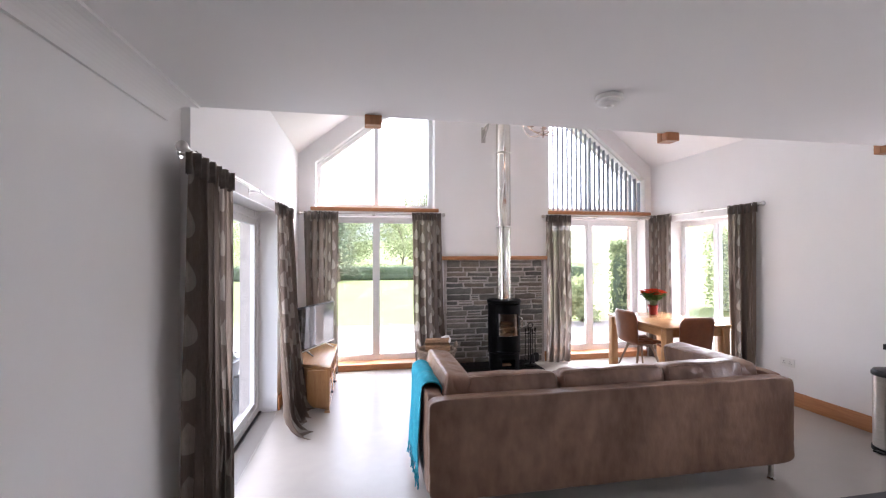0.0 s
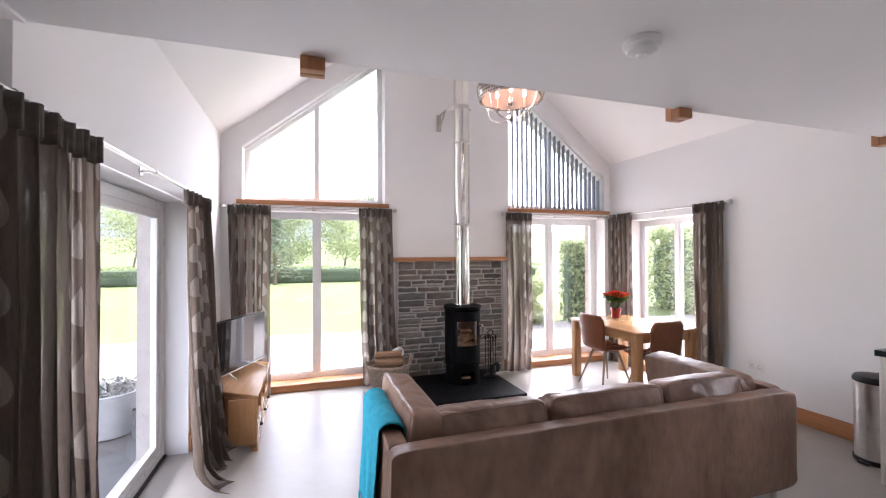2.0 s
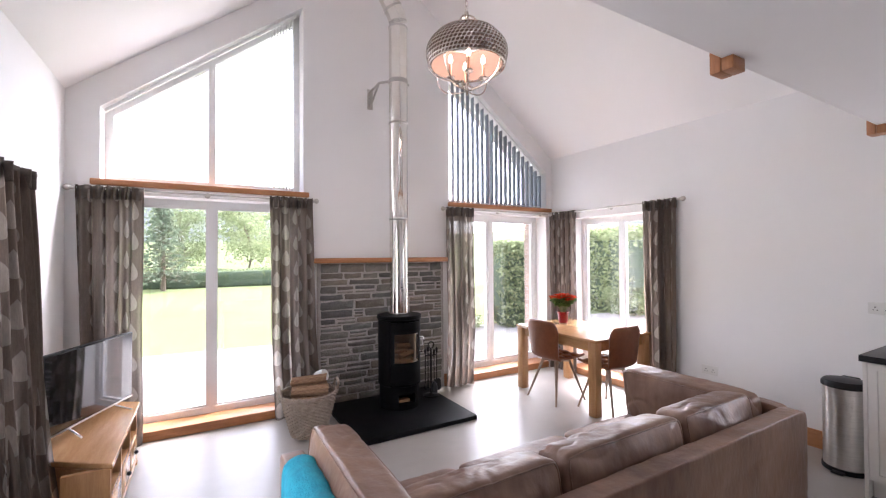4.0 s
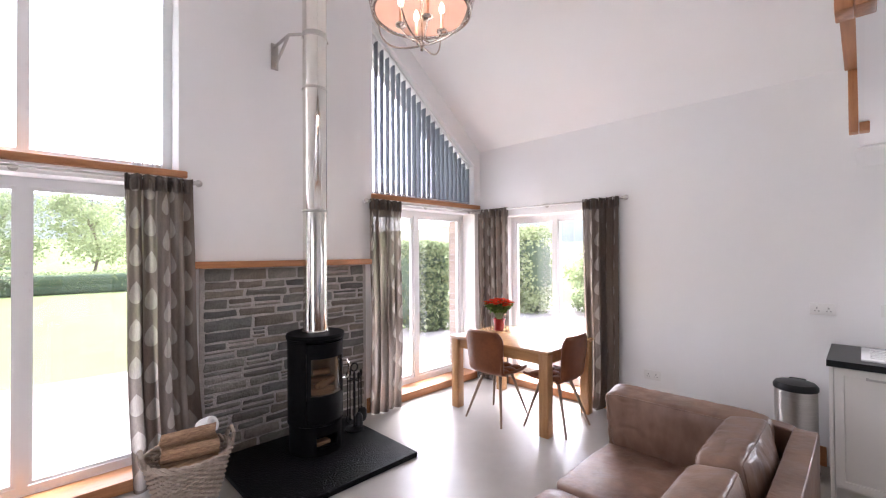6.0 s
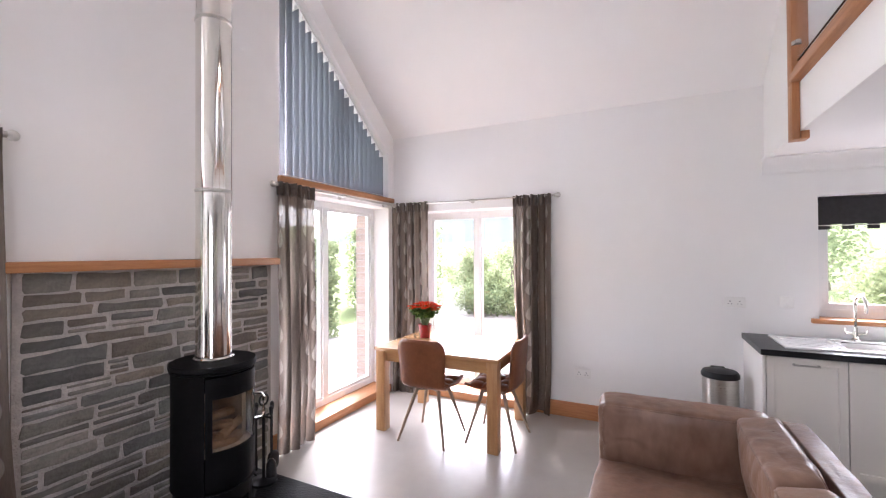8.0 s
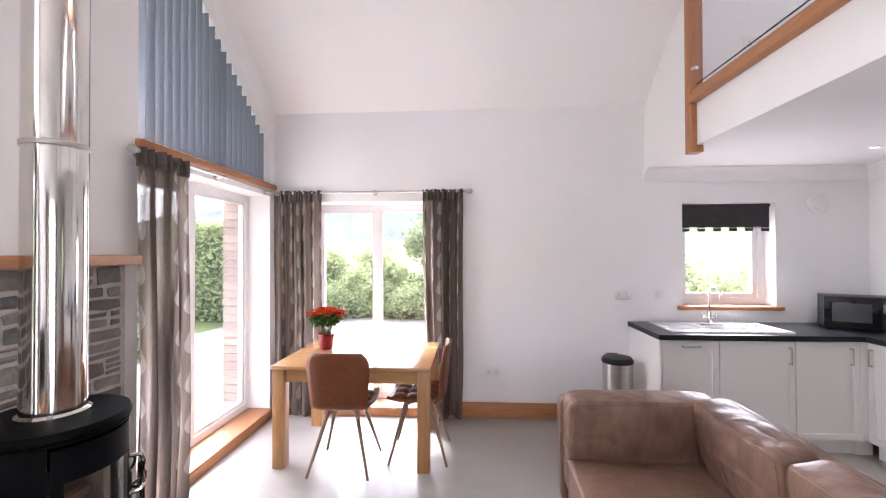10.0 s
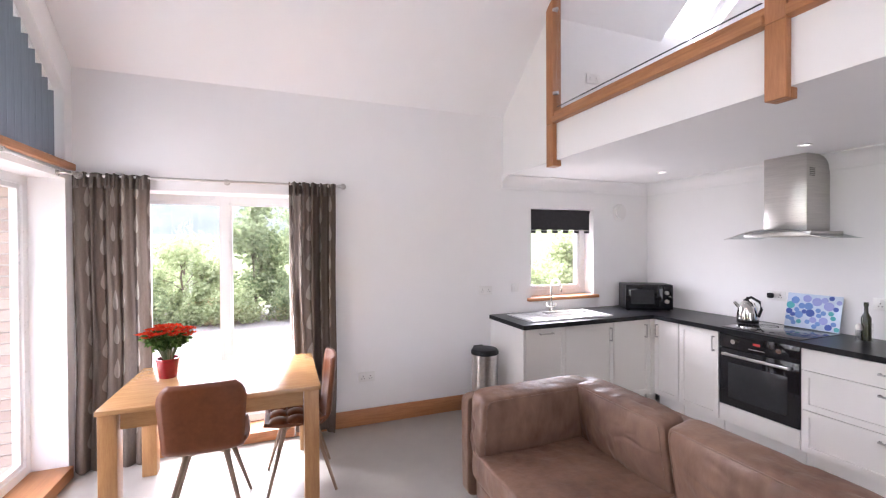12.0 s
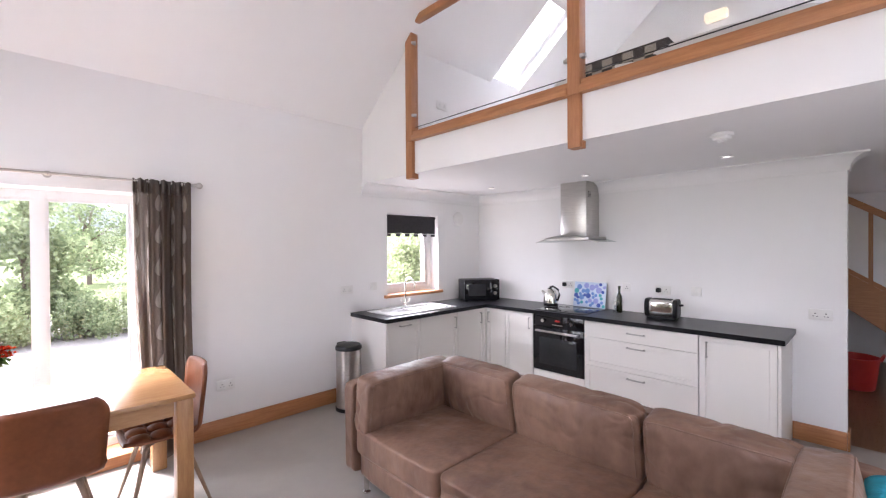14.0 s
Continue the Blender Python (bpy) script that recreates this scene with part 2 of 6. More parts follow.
def cloth_mat(name, ground, leaf):
    """Semi-sheer curtain cloth with rows of pale drop-shaped leaves."""
    m = bpy.data.materials.new(name)
    m.use_nodes = True
    nt = m.node_tree
    N, L = nt.nodes, nt.links

    def M(op, a, b=None, c=None):
        n = N.new("ShaderNodeMath")
        n.operation = op
        for i, v in enumerate((a, b, c)):
            if v is None:
                continue
            if isinstance(v, (int, float)):
                n.inputs[i].default_value = v
            else:
                L.new(v, n.inputs[i])
        return n.outputs[0]
    uv = N.new("ShaderNodeUVMap")
    sp = N.new("ShaderNodeSeparateXYZ")
    L.new(uv.outputs[0], sp.inputs[0])
    u = M("DIVIDE", sp.outputs[0], 0.155)
    col = M("FLOOR", u)
    shift = M("FRACT", M("MULTIPLY", M("SINE", M("MULTIPLY", col, 12.9898)), 437.585))
    v = M("ADD", M("DIVIDE", sp.outputs[1], 0.25), M("MULTIPLY_ADD", M("MODULO", col, 2.0), 0.5, M("MULTIPLY", shift, 0.7)))
    fu = M("ABSOLUTE", M("SUBTRACT", M("FRACT", u), 0.5))
    fv = M("SUBTRACT", M("FRACT", v), 0.5)
    wide = M("MULTIPLY", M("SQRT", M("MAXIMUM", M("ADD", fv, 0.28), 0.0)), M("MAXIMUM", M("SUBTRACT", 0.33, fv), 0.0))
    edge = M("SUBTRACT", M("MULTIPLY", wide, 1.4), fu)
    inside = M("MULTIPLY", edge, 40.0)
    inside.node.use_clamp = True
    weave = N.new("ShaderNodeTexNoise")
    weave.inputs["Scale"].default_value = 9.0
    mp = N.new("ShaderNodeMapping")
    mp.inputs["Scale"].default_value = (30, 3, 1)
    L.new(uv.outputs[0], mp.inputs["Vector"])
    L.new(mp.outputs[0], weave.inputs["Vector"])
    mix = N.new("ShaderNodeMix")
    mix.data_type = "RGBA"
    mix.inputs["A"].default_value, mix.inputs["B"].default_value = (*ground, 1), (*leaf, 1)
    L.new(inside, mix.inputs["Factor"])
    hs = N.new("ShaderNodeHueSaturation")
    L.new(M("MULTIPLY_ADD", weave.outputs["Fac"], 0.5, 0.75), hs.inputs["Value"])
    L.new(mix.outputs["Result"], hs.inputs["Color"])
    d = N.new("ShaderNodeBsdfDiffuse")
    t = N.new("ShaderNodeBsdfTranslucent")
    cl = N.new("ShaderNodeBsdfTransparent")
    L.new(hs.outputs[0], d.inputs["Color"])
    glow = N.new("ShaderNodeHueSaturation")
    glow.inputs["Value"].default_value = 1.5
    L.new(hs.outputs[0], glow.inputs["Color"])
    L.new(glow.outputs[0], t.inputs["Color"])
    m1 = N.new("ShaderNodeMixShader")
    # upright noise streaks of translucency imitate backlight between darker folds
    streak = N.new("ShaderNodeTexNoise")
    streak.inputs["Scale"].default_value = 1.0
    streak.inputs["Detail"].default_value = 3.0
    mp2 = N.new("ShaderNodeMapping")
    mp2.inputs["Scale"].default_value = (22, 0.6, 1)
    L.new(uv.outputs[0], mp2.inputs["Vector"])
    L.new(mp2.outputs[0], streak.inputs["Vector"])
    sheer = M("MULTIPLY_ADD", streak.outputs["Fac"], 3.8, -1.55)
    sheer.node.use_clamp = True
    L.new(sheer, m1.inputs[0])
    L.new(d.outputs[0], m1.inputs[1])
    L.new(t.outputs[0], m1.inputs[2])
    m2 = N.new("ShaderNodeMixShader")
    L.new(M("MULTIPLY", sheer, 0.10), m2.inputs[0])
    L.new(m1.outputs[0], m2.inputs[1])
    L.new(cl.outputs[0], m2.inputs[2])
    L.new(m2.outputs[0], N["Material Output"].inputs[0])
    return m


def leaf_mat(name, c1, c2, trans=0.35):
    m = bpy.data.materials.new(name)
    m.use_nodes = True
    nt = m.node_tree
    N, L = nt.nodes, nt.links
    ge = N.new("ShaderNodeNewGeometry")
    rp = N.new("ShaderNodeValToRGB")
    rp.color_ramp.elements[0].color, rp.color_ramp.elements[1].color = (*c1, 1), (*c2, 1)
    L.new(ge.outputs["Random Per Island"], rp.inputs[0])
    d, t = N.new("ShaderNodeBsdfDiffuse"), N.new("ShaderNodeBsdfTranslucent")
    L.new(rp.outputs[0], d.inputs["Color"])
    L.new(rp.outputs[0], t.inputs["Color"])
    mx = N.new("ShaderNodeMixShader")
    mx.inputs[0].default_value = trans
    L.new(d.outputs[0], mx.inputs[1])
    L.new(t.outputs[0], mx.inputs[2])
    L.new(mx.outputs[0], N["Material Output"].inputs[0])
    return m


WHITE = mat("white wall paint", (0.86, 0.85, 0.845), (0.84, 0.83, 0.825), 0.75, scale=1.2, bump=0.05, bscale=180)
CEIL = mat("white ceiling paint", (0.88, 0.87, 0.865), (0.86, 0.85, 0.845), 0.8, scale=1.0, bump=0.04, bscale=150)
UPVC = mat("white window frame", (0.82, 0.82, 0.82), (0.79, 0.79, 0.79), 0.3, scale=3)
FLOOR = mat("pale grey vinyl floor", (0.355, 0.328, 0.295), (0.31, 0.286, 0.256), 0.32, scale=1.6, bump=0.03, bscale=90, rvar=0.06)
OAK = mat("oak trim", (0.47, 0.215, 0.085), (0.35, 0.145, 0.055), 0.42, scale=5, stretch=(1, 14, 14), bump=0.08, bscale=30)
OAKV = mat("oak upright", (0.45, 0.20, 0.08), (0.33, 0.135, 0.05), 0.42, scale=5, stretch=(14, 14, 1), bump=0.08, bscale=30)
OAKY = mat("oak trim along", (0.47, 0.215, 0.085), (0.35, 0.145, 0.055), 0.42, scale=5, stretch=(14, 1, 14), bump=0.08, bscale=30)
PALEOAK = mat("pale oak furniture", (0.46, 0.26, 0.115), (0.36, 0.19, 0.08), 0.2, scale=4, stretch=(9, 1, 9), bump=0.05, bscale=30)
PALEOAKV = mat("pale oak legs", (0.44, 0.235, 0.095), (0.33, 0.16, 0.06), 0.36, scale=4, stretch=(9, 9, 1), bump=0.05, bscale=30)
GLASS = glass_mat("window glass")
GLASSP = glass_mat("balustrade glass", (0.99, 0.985, 0.98), 0.05)
STEEL = mat("brushed steel", (0.62, 0.60, 0.57), (0.52, 0.50, 0.48), 0.3, 1.0, scale=4, stretch=(1, 1, 30))
CHROME = mat("polished steel", (0.78, 0.76, 0.72), (0.72, 0.70, 0.66), 0.1, 1.0, scale=6, rvar=0.05)
NICKEL = mat("satin nickel", (0.55, 0.53, 0.50), (0.48, 0.46, 0.44), 0.3, 1.0, scale=20)
BLACKIRON = mat("black stove iron", (0.006, 0.006, 0.0065), (0.0035, 0.0035, 0.004), 0.5, 0.0, scale=20, bump=0.05, bscale=300, spec=0.055)
BLACK = mat("black plastic", (0.011, 0.011, 0.012), (0.007, 0.007, 0.008), 0.38, scale=20, spec=0.25)
BLACKGLOSS = mat("black glass", (0.012, 0.012, 0.014), (0.008, 0.008, 0.01), 0.06, scale=6, rvar=0.03)
SLATE = mat("black slate hearth", (0.010, 0.010, 0.011), (0.004, 0.004, 0.0045), 0.42, scale=22, bump=0.7, bscale=70, spec=0.05)
STONE = mat("grey building stone", (0.245, 0.224, 0.192), (0.12, 0.111, 0.096), 0.85, scale=9, bump=0.9, bscale=38, per_object=0.38)
STONE2 = mat("dark grey building stone", (0.188, 0.182, 0.165), (0.096, 0.094, 0.087), 0.85, scale=8, bump=0.9, bscale=34, per_object=0.35)
STONE3 = mat("brown building stone", (0.235, 0.198, 0.158), (0.125, 0.104, 0.084), 0.88, scale=10, bump=0.9, bscale=42, per_object=0.3)
MORTAR = mat("pale mortar", (0.50, 0.455, 0.425), (0.38, 0.345, 0.32), 0.95, scale=16, bump=0.8, bscale=70)
LEATHER = mat("worn brown leather", (0.262, 0.160, 0.109), (0.126, 0.067, 0.045), 0.35, scale=2.0, bump=0.30, bscale=22, stretch=(1.4, 1.4, 0.7), rvar=0.14, spec=0.38)
TAN = mat("tan leather", (0.20, 0.068, 0.027), (0.135, 0.043, 0.017), 0.4, scale=7, bump=0.08, bscale=160, spec=0.3)
CURTAIN = cloth_mat("taupe leaf curtain", (0.118, 0.093, 0.076), (0.222, 0.192, 0.167))
CURTOP = mat("dark curtain heading", (0.125, 0.102, 0.085), (0.075, 0.061, 0.051), 0.9, scale=30, bump=0.2, bscale=200)
BRICK = mat("pale facing brick", (0.46, 0.36, 0.30), (0.34, 0.25, 0.21), 0.9, scale=20, bump=0.4, bscale=120, per_object=0.15)
GRASS = mat("mown lawn", (0.122, 0.144, 0.066), (0.10, 0.122, 0.052), 0.95, scale=0.35, bump=0.6, bscale=40, spec=0.03)
GRAVEL = mat("pale gravel", (0.30, 0.28, 0.26), (0.18, 0.17, 0.16), 0.95, scale=24, bump=0.9, bscale=50, spec=0.03)
PAVING = mat("grey paving", (0.125, 0.125, 0.122), (0.075, 0.077, 0.078), 0.85, scale=6, bump=0.25, bscale=60)
BARK = mat("tree bark", (0.16, 0.12, 0.09), (0.09, 0.07, 0.05), 0.95, scale=12, stretch=(6, 6, 1), bump=0.7, bscale=25)
LEAFA = leaf_mat("mid green leaves", (0.13, 0.165, 0.085), (0.30, 0.34, 0.19))
LEAFB = leaf_mat("dark green needles", (0.09, 0.12, 0.085), (0.19, 0.23, 0.155))
LEAFC = leaf_mat("light green leaves", (0.22, 0.26, 0.13), (0.42, 0.46, 0.27))
HILLM = mat("far wooded hill", (0.108, 0.120, 0.112), (0.07, 0.08, 0.076), 1.0, scale=0.05, bump=0.5, bscale=0.4, detail=10, spec=0.02)
KITCHEN = mat("ivory kitchen front", (0.80, 0.77, 0.725), (0.79, 0.76, 0.715), 0.34, scale=0.8, rvar=0.01)
WORKTOP = mat("black worktop", (0.014, 0.0145, 0.017), (0.008, 0.0085, 0.010), 0.3, scale=60, bump=0.03, bscale=200, spec=0.28)
CERAMIC = mat("white ceramic", (0.86, 0.86, 0.86), (0.83, 0.83, 0.83), 0.12, scale=3)
PLASTIC = mat("white plastic", (0.80, 0.79, 0.77), (0.77, 0.76, 0.74), 0.35, scale=5)
SLATBLUE = mat("slate blue blind cloth", (0.215, 0.232, 0.262), (0.18, 0.196, 0.224), 0.85, scale=8, stretch=(30, 30, 1), bump=0.1, bscale=200)
HALLWOOD = mat("dark stained floorboards", (0.22, 0.115, 0.06), (0.14, 0.07, 0.035), 0.3, scale=3, stretch=(12, 1, 1))

# ---------- large structure ----------
WL = (-0.65, 0.97)       # left gable window
WR = (2.69, 4.28)        # right gable window
WTOP, WSILL = 2.10, 2.17
DIN = (4.20, 5.42)       # dining window in the right wall (y)
KW = (1.07, 1.89, 1.03, 2.01)
PD = (2.34, 4.42)        # patio door in the left wall (y)


def slope_top(x):
    return roof_z(x) - 0.28


gable_holes = [rect(WL[0], WL[1], 0.0 + 0.001, WTOP), rect(WR[0], WR[1], 0.001, WTOP),
               [(WL[0], WSILL), (WL[1], WSILL), (WL[1], slope_top(WL[1])), (WL[0], slope_top(WL[0]))],
               [(WR[0], WSILL), (WR[1], WSILL), (WR[1], slope_top(WR[1])), (WR[0], slope_top(WR[0]))]]
gable_out = [(XL - TH, -0.2), (XR + TH, -0.2), (XR + TH, roof_z(XR + TH)), (XM, RIDGE), (XL - TH, roof_z(XL - TH))]
structure("wall_gable", polywall(gable_out, gable_holes, lambda a, b: (a, G, b), (0, 0.28, 0)), WHITE, "white plastered gable wall with tall glazing")
right_out = [(-3.6, -0.2), (G, -0.2), (G, PLATE + 0.02), (-3.6, PLATE + 0.02)]
structure("wall_right", polywall(right_out, [rect(DIN[0], DIN[1], 0.001, 2.05), rect(*KW[:2], *KW[2:])], lambda a, b: (XR, a, b), (TH - 0.1, 0, 0)), WHITE, "white plastered side wall")
XH, YH = XL - 0.045, 2.27     # the hall's side wall stands a little further out
structure("wall_left", polywall(rect(YH, G, -0.2, PLATE + 0.02), [rect(PD[0], PD[1], 0.001, 2.01)], lambda a, b: (XL, a, b), (-TH + 0.1, 0, 0)), WHITE, "white plastered side wall with patio door")
structure("wall_left_hall", polywall(rect(-3.6, YH - 0.001, -0.2, PLATE + 0.02), [rect(-2.9, -1.3, 0.9, 2.05)], lambda a, b: (XH, a, b), (-TH + 0.1 - XH + XL, 0, 0)), WHITE, "white plastered hall side wall")
structure("wall_kitchen", boxes((0.60, XR, K - 0.15, K, 0, UNDER)), WHITE, "white plastered kitchen wall")
structure("wall_loft_back", boxes((-0.06, 3.58, -0.85, -0.70, LTOP, 5.0)), WHITE, "white end wall of the loft bedroom")
structure("wall_hall", boxes((XH, XR, -3.6, -3.45, 0, 5.2)), WHITE, "white plastered hall wall")
structure("floor", boxes((XL - TH, XR + TH, K - 0.15, G + 0.29, -0.10, 0)), FLOOR, "smooth pale grey vinyl floor")
structure("floor_hall", boxes((XL - TH, XR + TH, -3.6, K - 0.15, -0.10, 0)), HALLWOOD, "dark stained timber hall floor")


def roof_side(sign, holes, name):
    x_e = XR + 0.45 if sign > 0 else XL - 0.45
    n = Vector((sign * PITCH, 0, 1)).normalized() * 0.18
    f = lambda a, b: (XM + sign * a, b, RIDGE - a * PITCH)
    return structure(name, polywall(rect(0, abs(x_e - XM), -3.7, G + 0.5), holes, f, n), CEIL, "white sloping plaster ceiling")


SKY = rect(1.05, 1.90, 0.42, 0.95)
roof_side(1, [SKY], "ceiling_slope_right")
# unseen opening in the left slope, added to brighten the loft
SKY_ADDED = rect(0.9, 1.8, -0.1, 0.9)
roof_side(-1, [SKY_ADDED], "ceiling_slope_left")
# loft slab, its face and cheek walls
structure("ceiling_loft", boxes((XH, XR, -3.45, LOFT - 0.02, UNDER, LTOP)), CEIL, "flat white ceiling under the loft")
structure("wall_loft_face", boxes((XH, XR, LOFT - 0.02, LOFT, UNDER, LTOP)), WHITE, "white loft edge")
CHK_R, CHK_L = 3.58, -0.06
structure("wall_cheek_right", polywall([(CHK_R, LTOP), (XR, LTOP), (XR, roof_z(XR)), (CHK_R, roof_z(CHK_R))], [], lambda a, b: (a, LOFT, b), (0, -0.1, 0)), WHITE, "white wall beside the loft opening")
structure("wall_cheek_left", polywall([(XH, LTOP), (CHK_L, LTOP), (CHK_L, roof_z(CHK_L)), (XH, roof_z(XH))], [], lambda a, b: (a, LOFT, b), (0, -0.1, 0)), WHITE, "white wall beside the loft opening")
structure("wall_knee_right", boxes((CHK_R + 0.02, CHK_R + 0.12, -3.45, LOFT - 0.1, LTOP, 3.62)), WHITE, "white knee wall in the loft")
structure("wall_knee_left", boxes((CHK_L - 0.12, CHK_L - 0.02, -3.45, LOFT - 0.1, LTOP, 3.62)), WHITE, "white knee wall in the loft")


def cove(name, p0, p1, inward, size=0.125, mitre=0.0, back=0.0):
    """Coving along a wall under the flat ceiling."""
    bm = bmesh.new()
    p0, p1, w = Vector(p0), Vector(p1), Vector(inward)
    prof = [(0, 0), (0.012, 0.0), (0.016, 0.012)] + [(size - (size - 0.016) * math.cos(radians(a)), 0.012 + (size - 0.024) * math.sin(radians(a))) for a in range(10, 90, 10)] + [(size, size - 0.012), (size, size), (0, size)]
    prof = [(a, b) for a, b in prof]
    ends = []
    run = (p1 - p0).normalized()
    for p, m, q in ((p0, mitre, 0.0), (p1, 0.0, back)):
        ends.append([bm.verts.new(p + w * a - run * (a * m + (size - a) * q) + Vector((0, 0, b))) for a, b in prof])
    n = len(prof)
    for k in range(n):
        bm.faces.new((ends[0][k], ends[0][(k + 1) % n], ends[1][(k + 1) % n], ends[1][k]))
    for e in ends:
        bm.faces.new(e)
    structure(name, bm, CEIL, "white moulded plaster coving")


CZ = UNDER - 0.125
cove("trim_cove_kitchen", (0.60, K, CZ), (XR, K, CZ), (0, 1, 0), mitre=1.0)
cove("trim_cove_kitchen_end", (0.60, K, CZ), (0.60, K - 0.15, CZ), (-1, 0, 0), mitre=1.0)
cove("trim_cove_right", (XR, K, CZ), (XR, LOFT + 0.02, CZ), (-1, 0, 0))
cove("trim_cove_left", (XH, -3.45, UNDER - 0.11), (XH, LOFT - 0.012, UNDER - 0.11), (1, 0, 0), 0.11, 0.0, 1.0)
# floor in the patio door's reveal and its dark threshold
structure("floor_reveal", boxes((XL - 0.146, XL - 0.0005, PD[0] + 0.002, PD[1] - 0.002, 0.0012, 0.0024)), FLOOR, "pale grey vinyl floor in the door reveal")
structure("trim_threshold", boxes((XL - 0.205, XL - 0.147, PD[0] + 0.002, PD[1] - 0.002, 0.0015, 0.016), bevel=0.003), BLACK, "black rubber threshold inside the patio door")
# oak skirting
structure("baseboard_right", boxes((XR - 0.02, XR - 0.001, 2.42, DIN[0] - 0.01, 0, 0.145), bevel=0.006), OAKY, "oak skirting board", 30)
structure("baseboard_left", boxes((XL + 0.001, XL + 0.02, PD[1] + 0.01, G, 0, 0.145), bevel=0.006), OAKY, "oak skirting board", 30)
structure("baseboard_left_hall", boxes((XH + 0.001, XH + 0.02, -3.4, YH - 0.01, 0, 0.145), bevel=0.006), OAKY, "oak skirting board", 30)
structure("baseboard_gable", boxes((WL[1] + 0.01, 1.09, G - 0.02, G - 0.001, 0, 0.145), (2.60, WR[0] + 0.03, G - 0.02, G - 0.001, 0, 0.145), bevel=0.006), OAK, "oak skirting board", 30)
structure("baseboard_kitchen", boxes((0.60, 0.93, K + 0.001, K + 0.02, 0, 0.145), (0.582, 0.599, K - 0.15, K + 0.02, 0, 0.145), bevel=0.006), OAK, "oak skirting board", 30)
# oak sill boards inside the glazing
structure("sill_gable_left_low", boxes((WL[0], WL[1], G - 0.03, G + 0.21, 0.0, 0.085), bevel=0.006), OAK, "oak step board under the window", 30)
structure("sill_gable_right_low", boxes((WR[0], WR[1] + 0.0, G - 0.03, G + 0.21, 0.0, 0.085), bevel=0.006), OAK, "oak step board under the window", 30)
structure("sill_dining_low", boxes((XR - 0.03, XR + 0.245, DIN[0], DIN[1], 0.0, 0.085), bevel=0.006), OAKY, "oak step board under the window", 30)
structure("sill_gable_left_high", boxes((WL[0] - 0.06, WL[1] + 0.05, G - 0.035, G + 0.21, WSILL - 0.005, WSILL + 0.045), bevel=0.008), OAK, "oak window sill board", 30)
structure("sill_gable_right_high", boxes((WR[0] - 0.02, WR[1] + 0.08, G - 0.035, G + 0.21, WSILL - 0.005, WSILL + 0.045), bevel=0.008), OAK, "oak window sill board", 30)
structure("sill_kitchen", boxes((XR - 0.04, XR + 0.16, KW[0] - 0.05, KW[1] + 0.05, KW[2] - 0.005, KW[2] + 0.03), bevel=0.006), OAKY, "oak window sill board", 30)


# ---------- windows ----------
def window(name, label, u, z, at, bars=(), top=None, axis="x", fw=0.06, deep=0.07, leaf=0.045):
    """White framed glazing; u along the wall, z up; top(u) gives a sloping head."""
    w = tagged(new(name), label, "window", "", "structure")
    f = (lambda a, d, b: (a, at + d, b)) if axis == "x" else (lambda a, d, b: (at + d, a, b))
    push = (0, deep, 0) if axis == "x" else (deep, 0, 0)
    top = top or (lambda a: z[1])
    out = [(u[0], z[0]), (u[1], z[0]), (u[1], top(u[1])), (u[0], top(u[0]))]
    cuts = [u[0], *bars, u[1]]
    holes = []
    for a, b in zip(cuts, cuts[1:]):
        a2, b2 = a + (fw if a == u[0] else fw / 2), b - (fw if b == u[1] else fw / 2)
        holes.append([(a2, z[0] + fw), (b2, z[0] + fw), (b2, top(b2) - fw), (a2, top(a2) - fw)])
    part("window_frame", polywall(out, holes, lambda a, b: f(a, 0, b), push), UPVC, w, smooth=None)
    for h in holes:
        if leaf:
            k = leaf
            inner = [(h[0][0] + k, h[0][1] + k), (h[1][0] - k, h[1][1] + k), (h[2][0] - k, h[2][1] - k), (h[3][0] + k, h[3][1] - k)]
            push2 = (0, deep * 0.6, 0) if axis == "x" else (deep * 0.6, 0, 0)
            part("casement", polywall(h, [inner], lambda a, b: f(a, deep * 0.2, b), push2), UPVC, w, smooth=None)
            h = inner
        bm = polywall(h, [], lambda a, b: f(a, deep * 0.45, b), (0, 0.012, 0) if axis == "x" else (0.012, 0, 0))
        p = part("pane", bm, GLASS, w, smooth=None)
        p.visible_shadow = False
    return w


FY = G + 0.205
window("window_1", "white framed full height garden window", WL, (0.085, WTOP), FY, (0.16,), leaf=0.02)
window("window_2", "white framed full height garden window", WR, (0.085, WTOP), FY, (3.455,), leaf=0.03)
window("window_3", "white framed sloping gable window", WL, (WSILL + 0.05, 0), FY, (0.16,), slope_top, leaf=0.0)
window("window_4", "white framed sloping gable window", WR, (WSILL + 0.05, 0), FY, (3.46,), slope_top, leaf=0.0)
window("window_5", "white framed tall dining window", DIN, (0.085, 2.05), XR + 0.235, (4.79,), axis="y", leaf=0.02)
window("window_6", "small white framed kitchen window", KW[:2], (KW[2] + 0.03, KW[3]), XR + 0.15, (), axis="y")
window("window_7", "white framed glazed patio door", PD, (0.0, 2.0), XL - 0.24, (3.25,), axis="y", fw=0.07, leaf=0.06)
# unseen window, added in the hall's side wall to let daylight in
window("window_10", "unseen white framed window added to light the hall", (-2.9, -1.3), (0.9, 2.05), XL - 0.24, (-2.1,), axis="y")
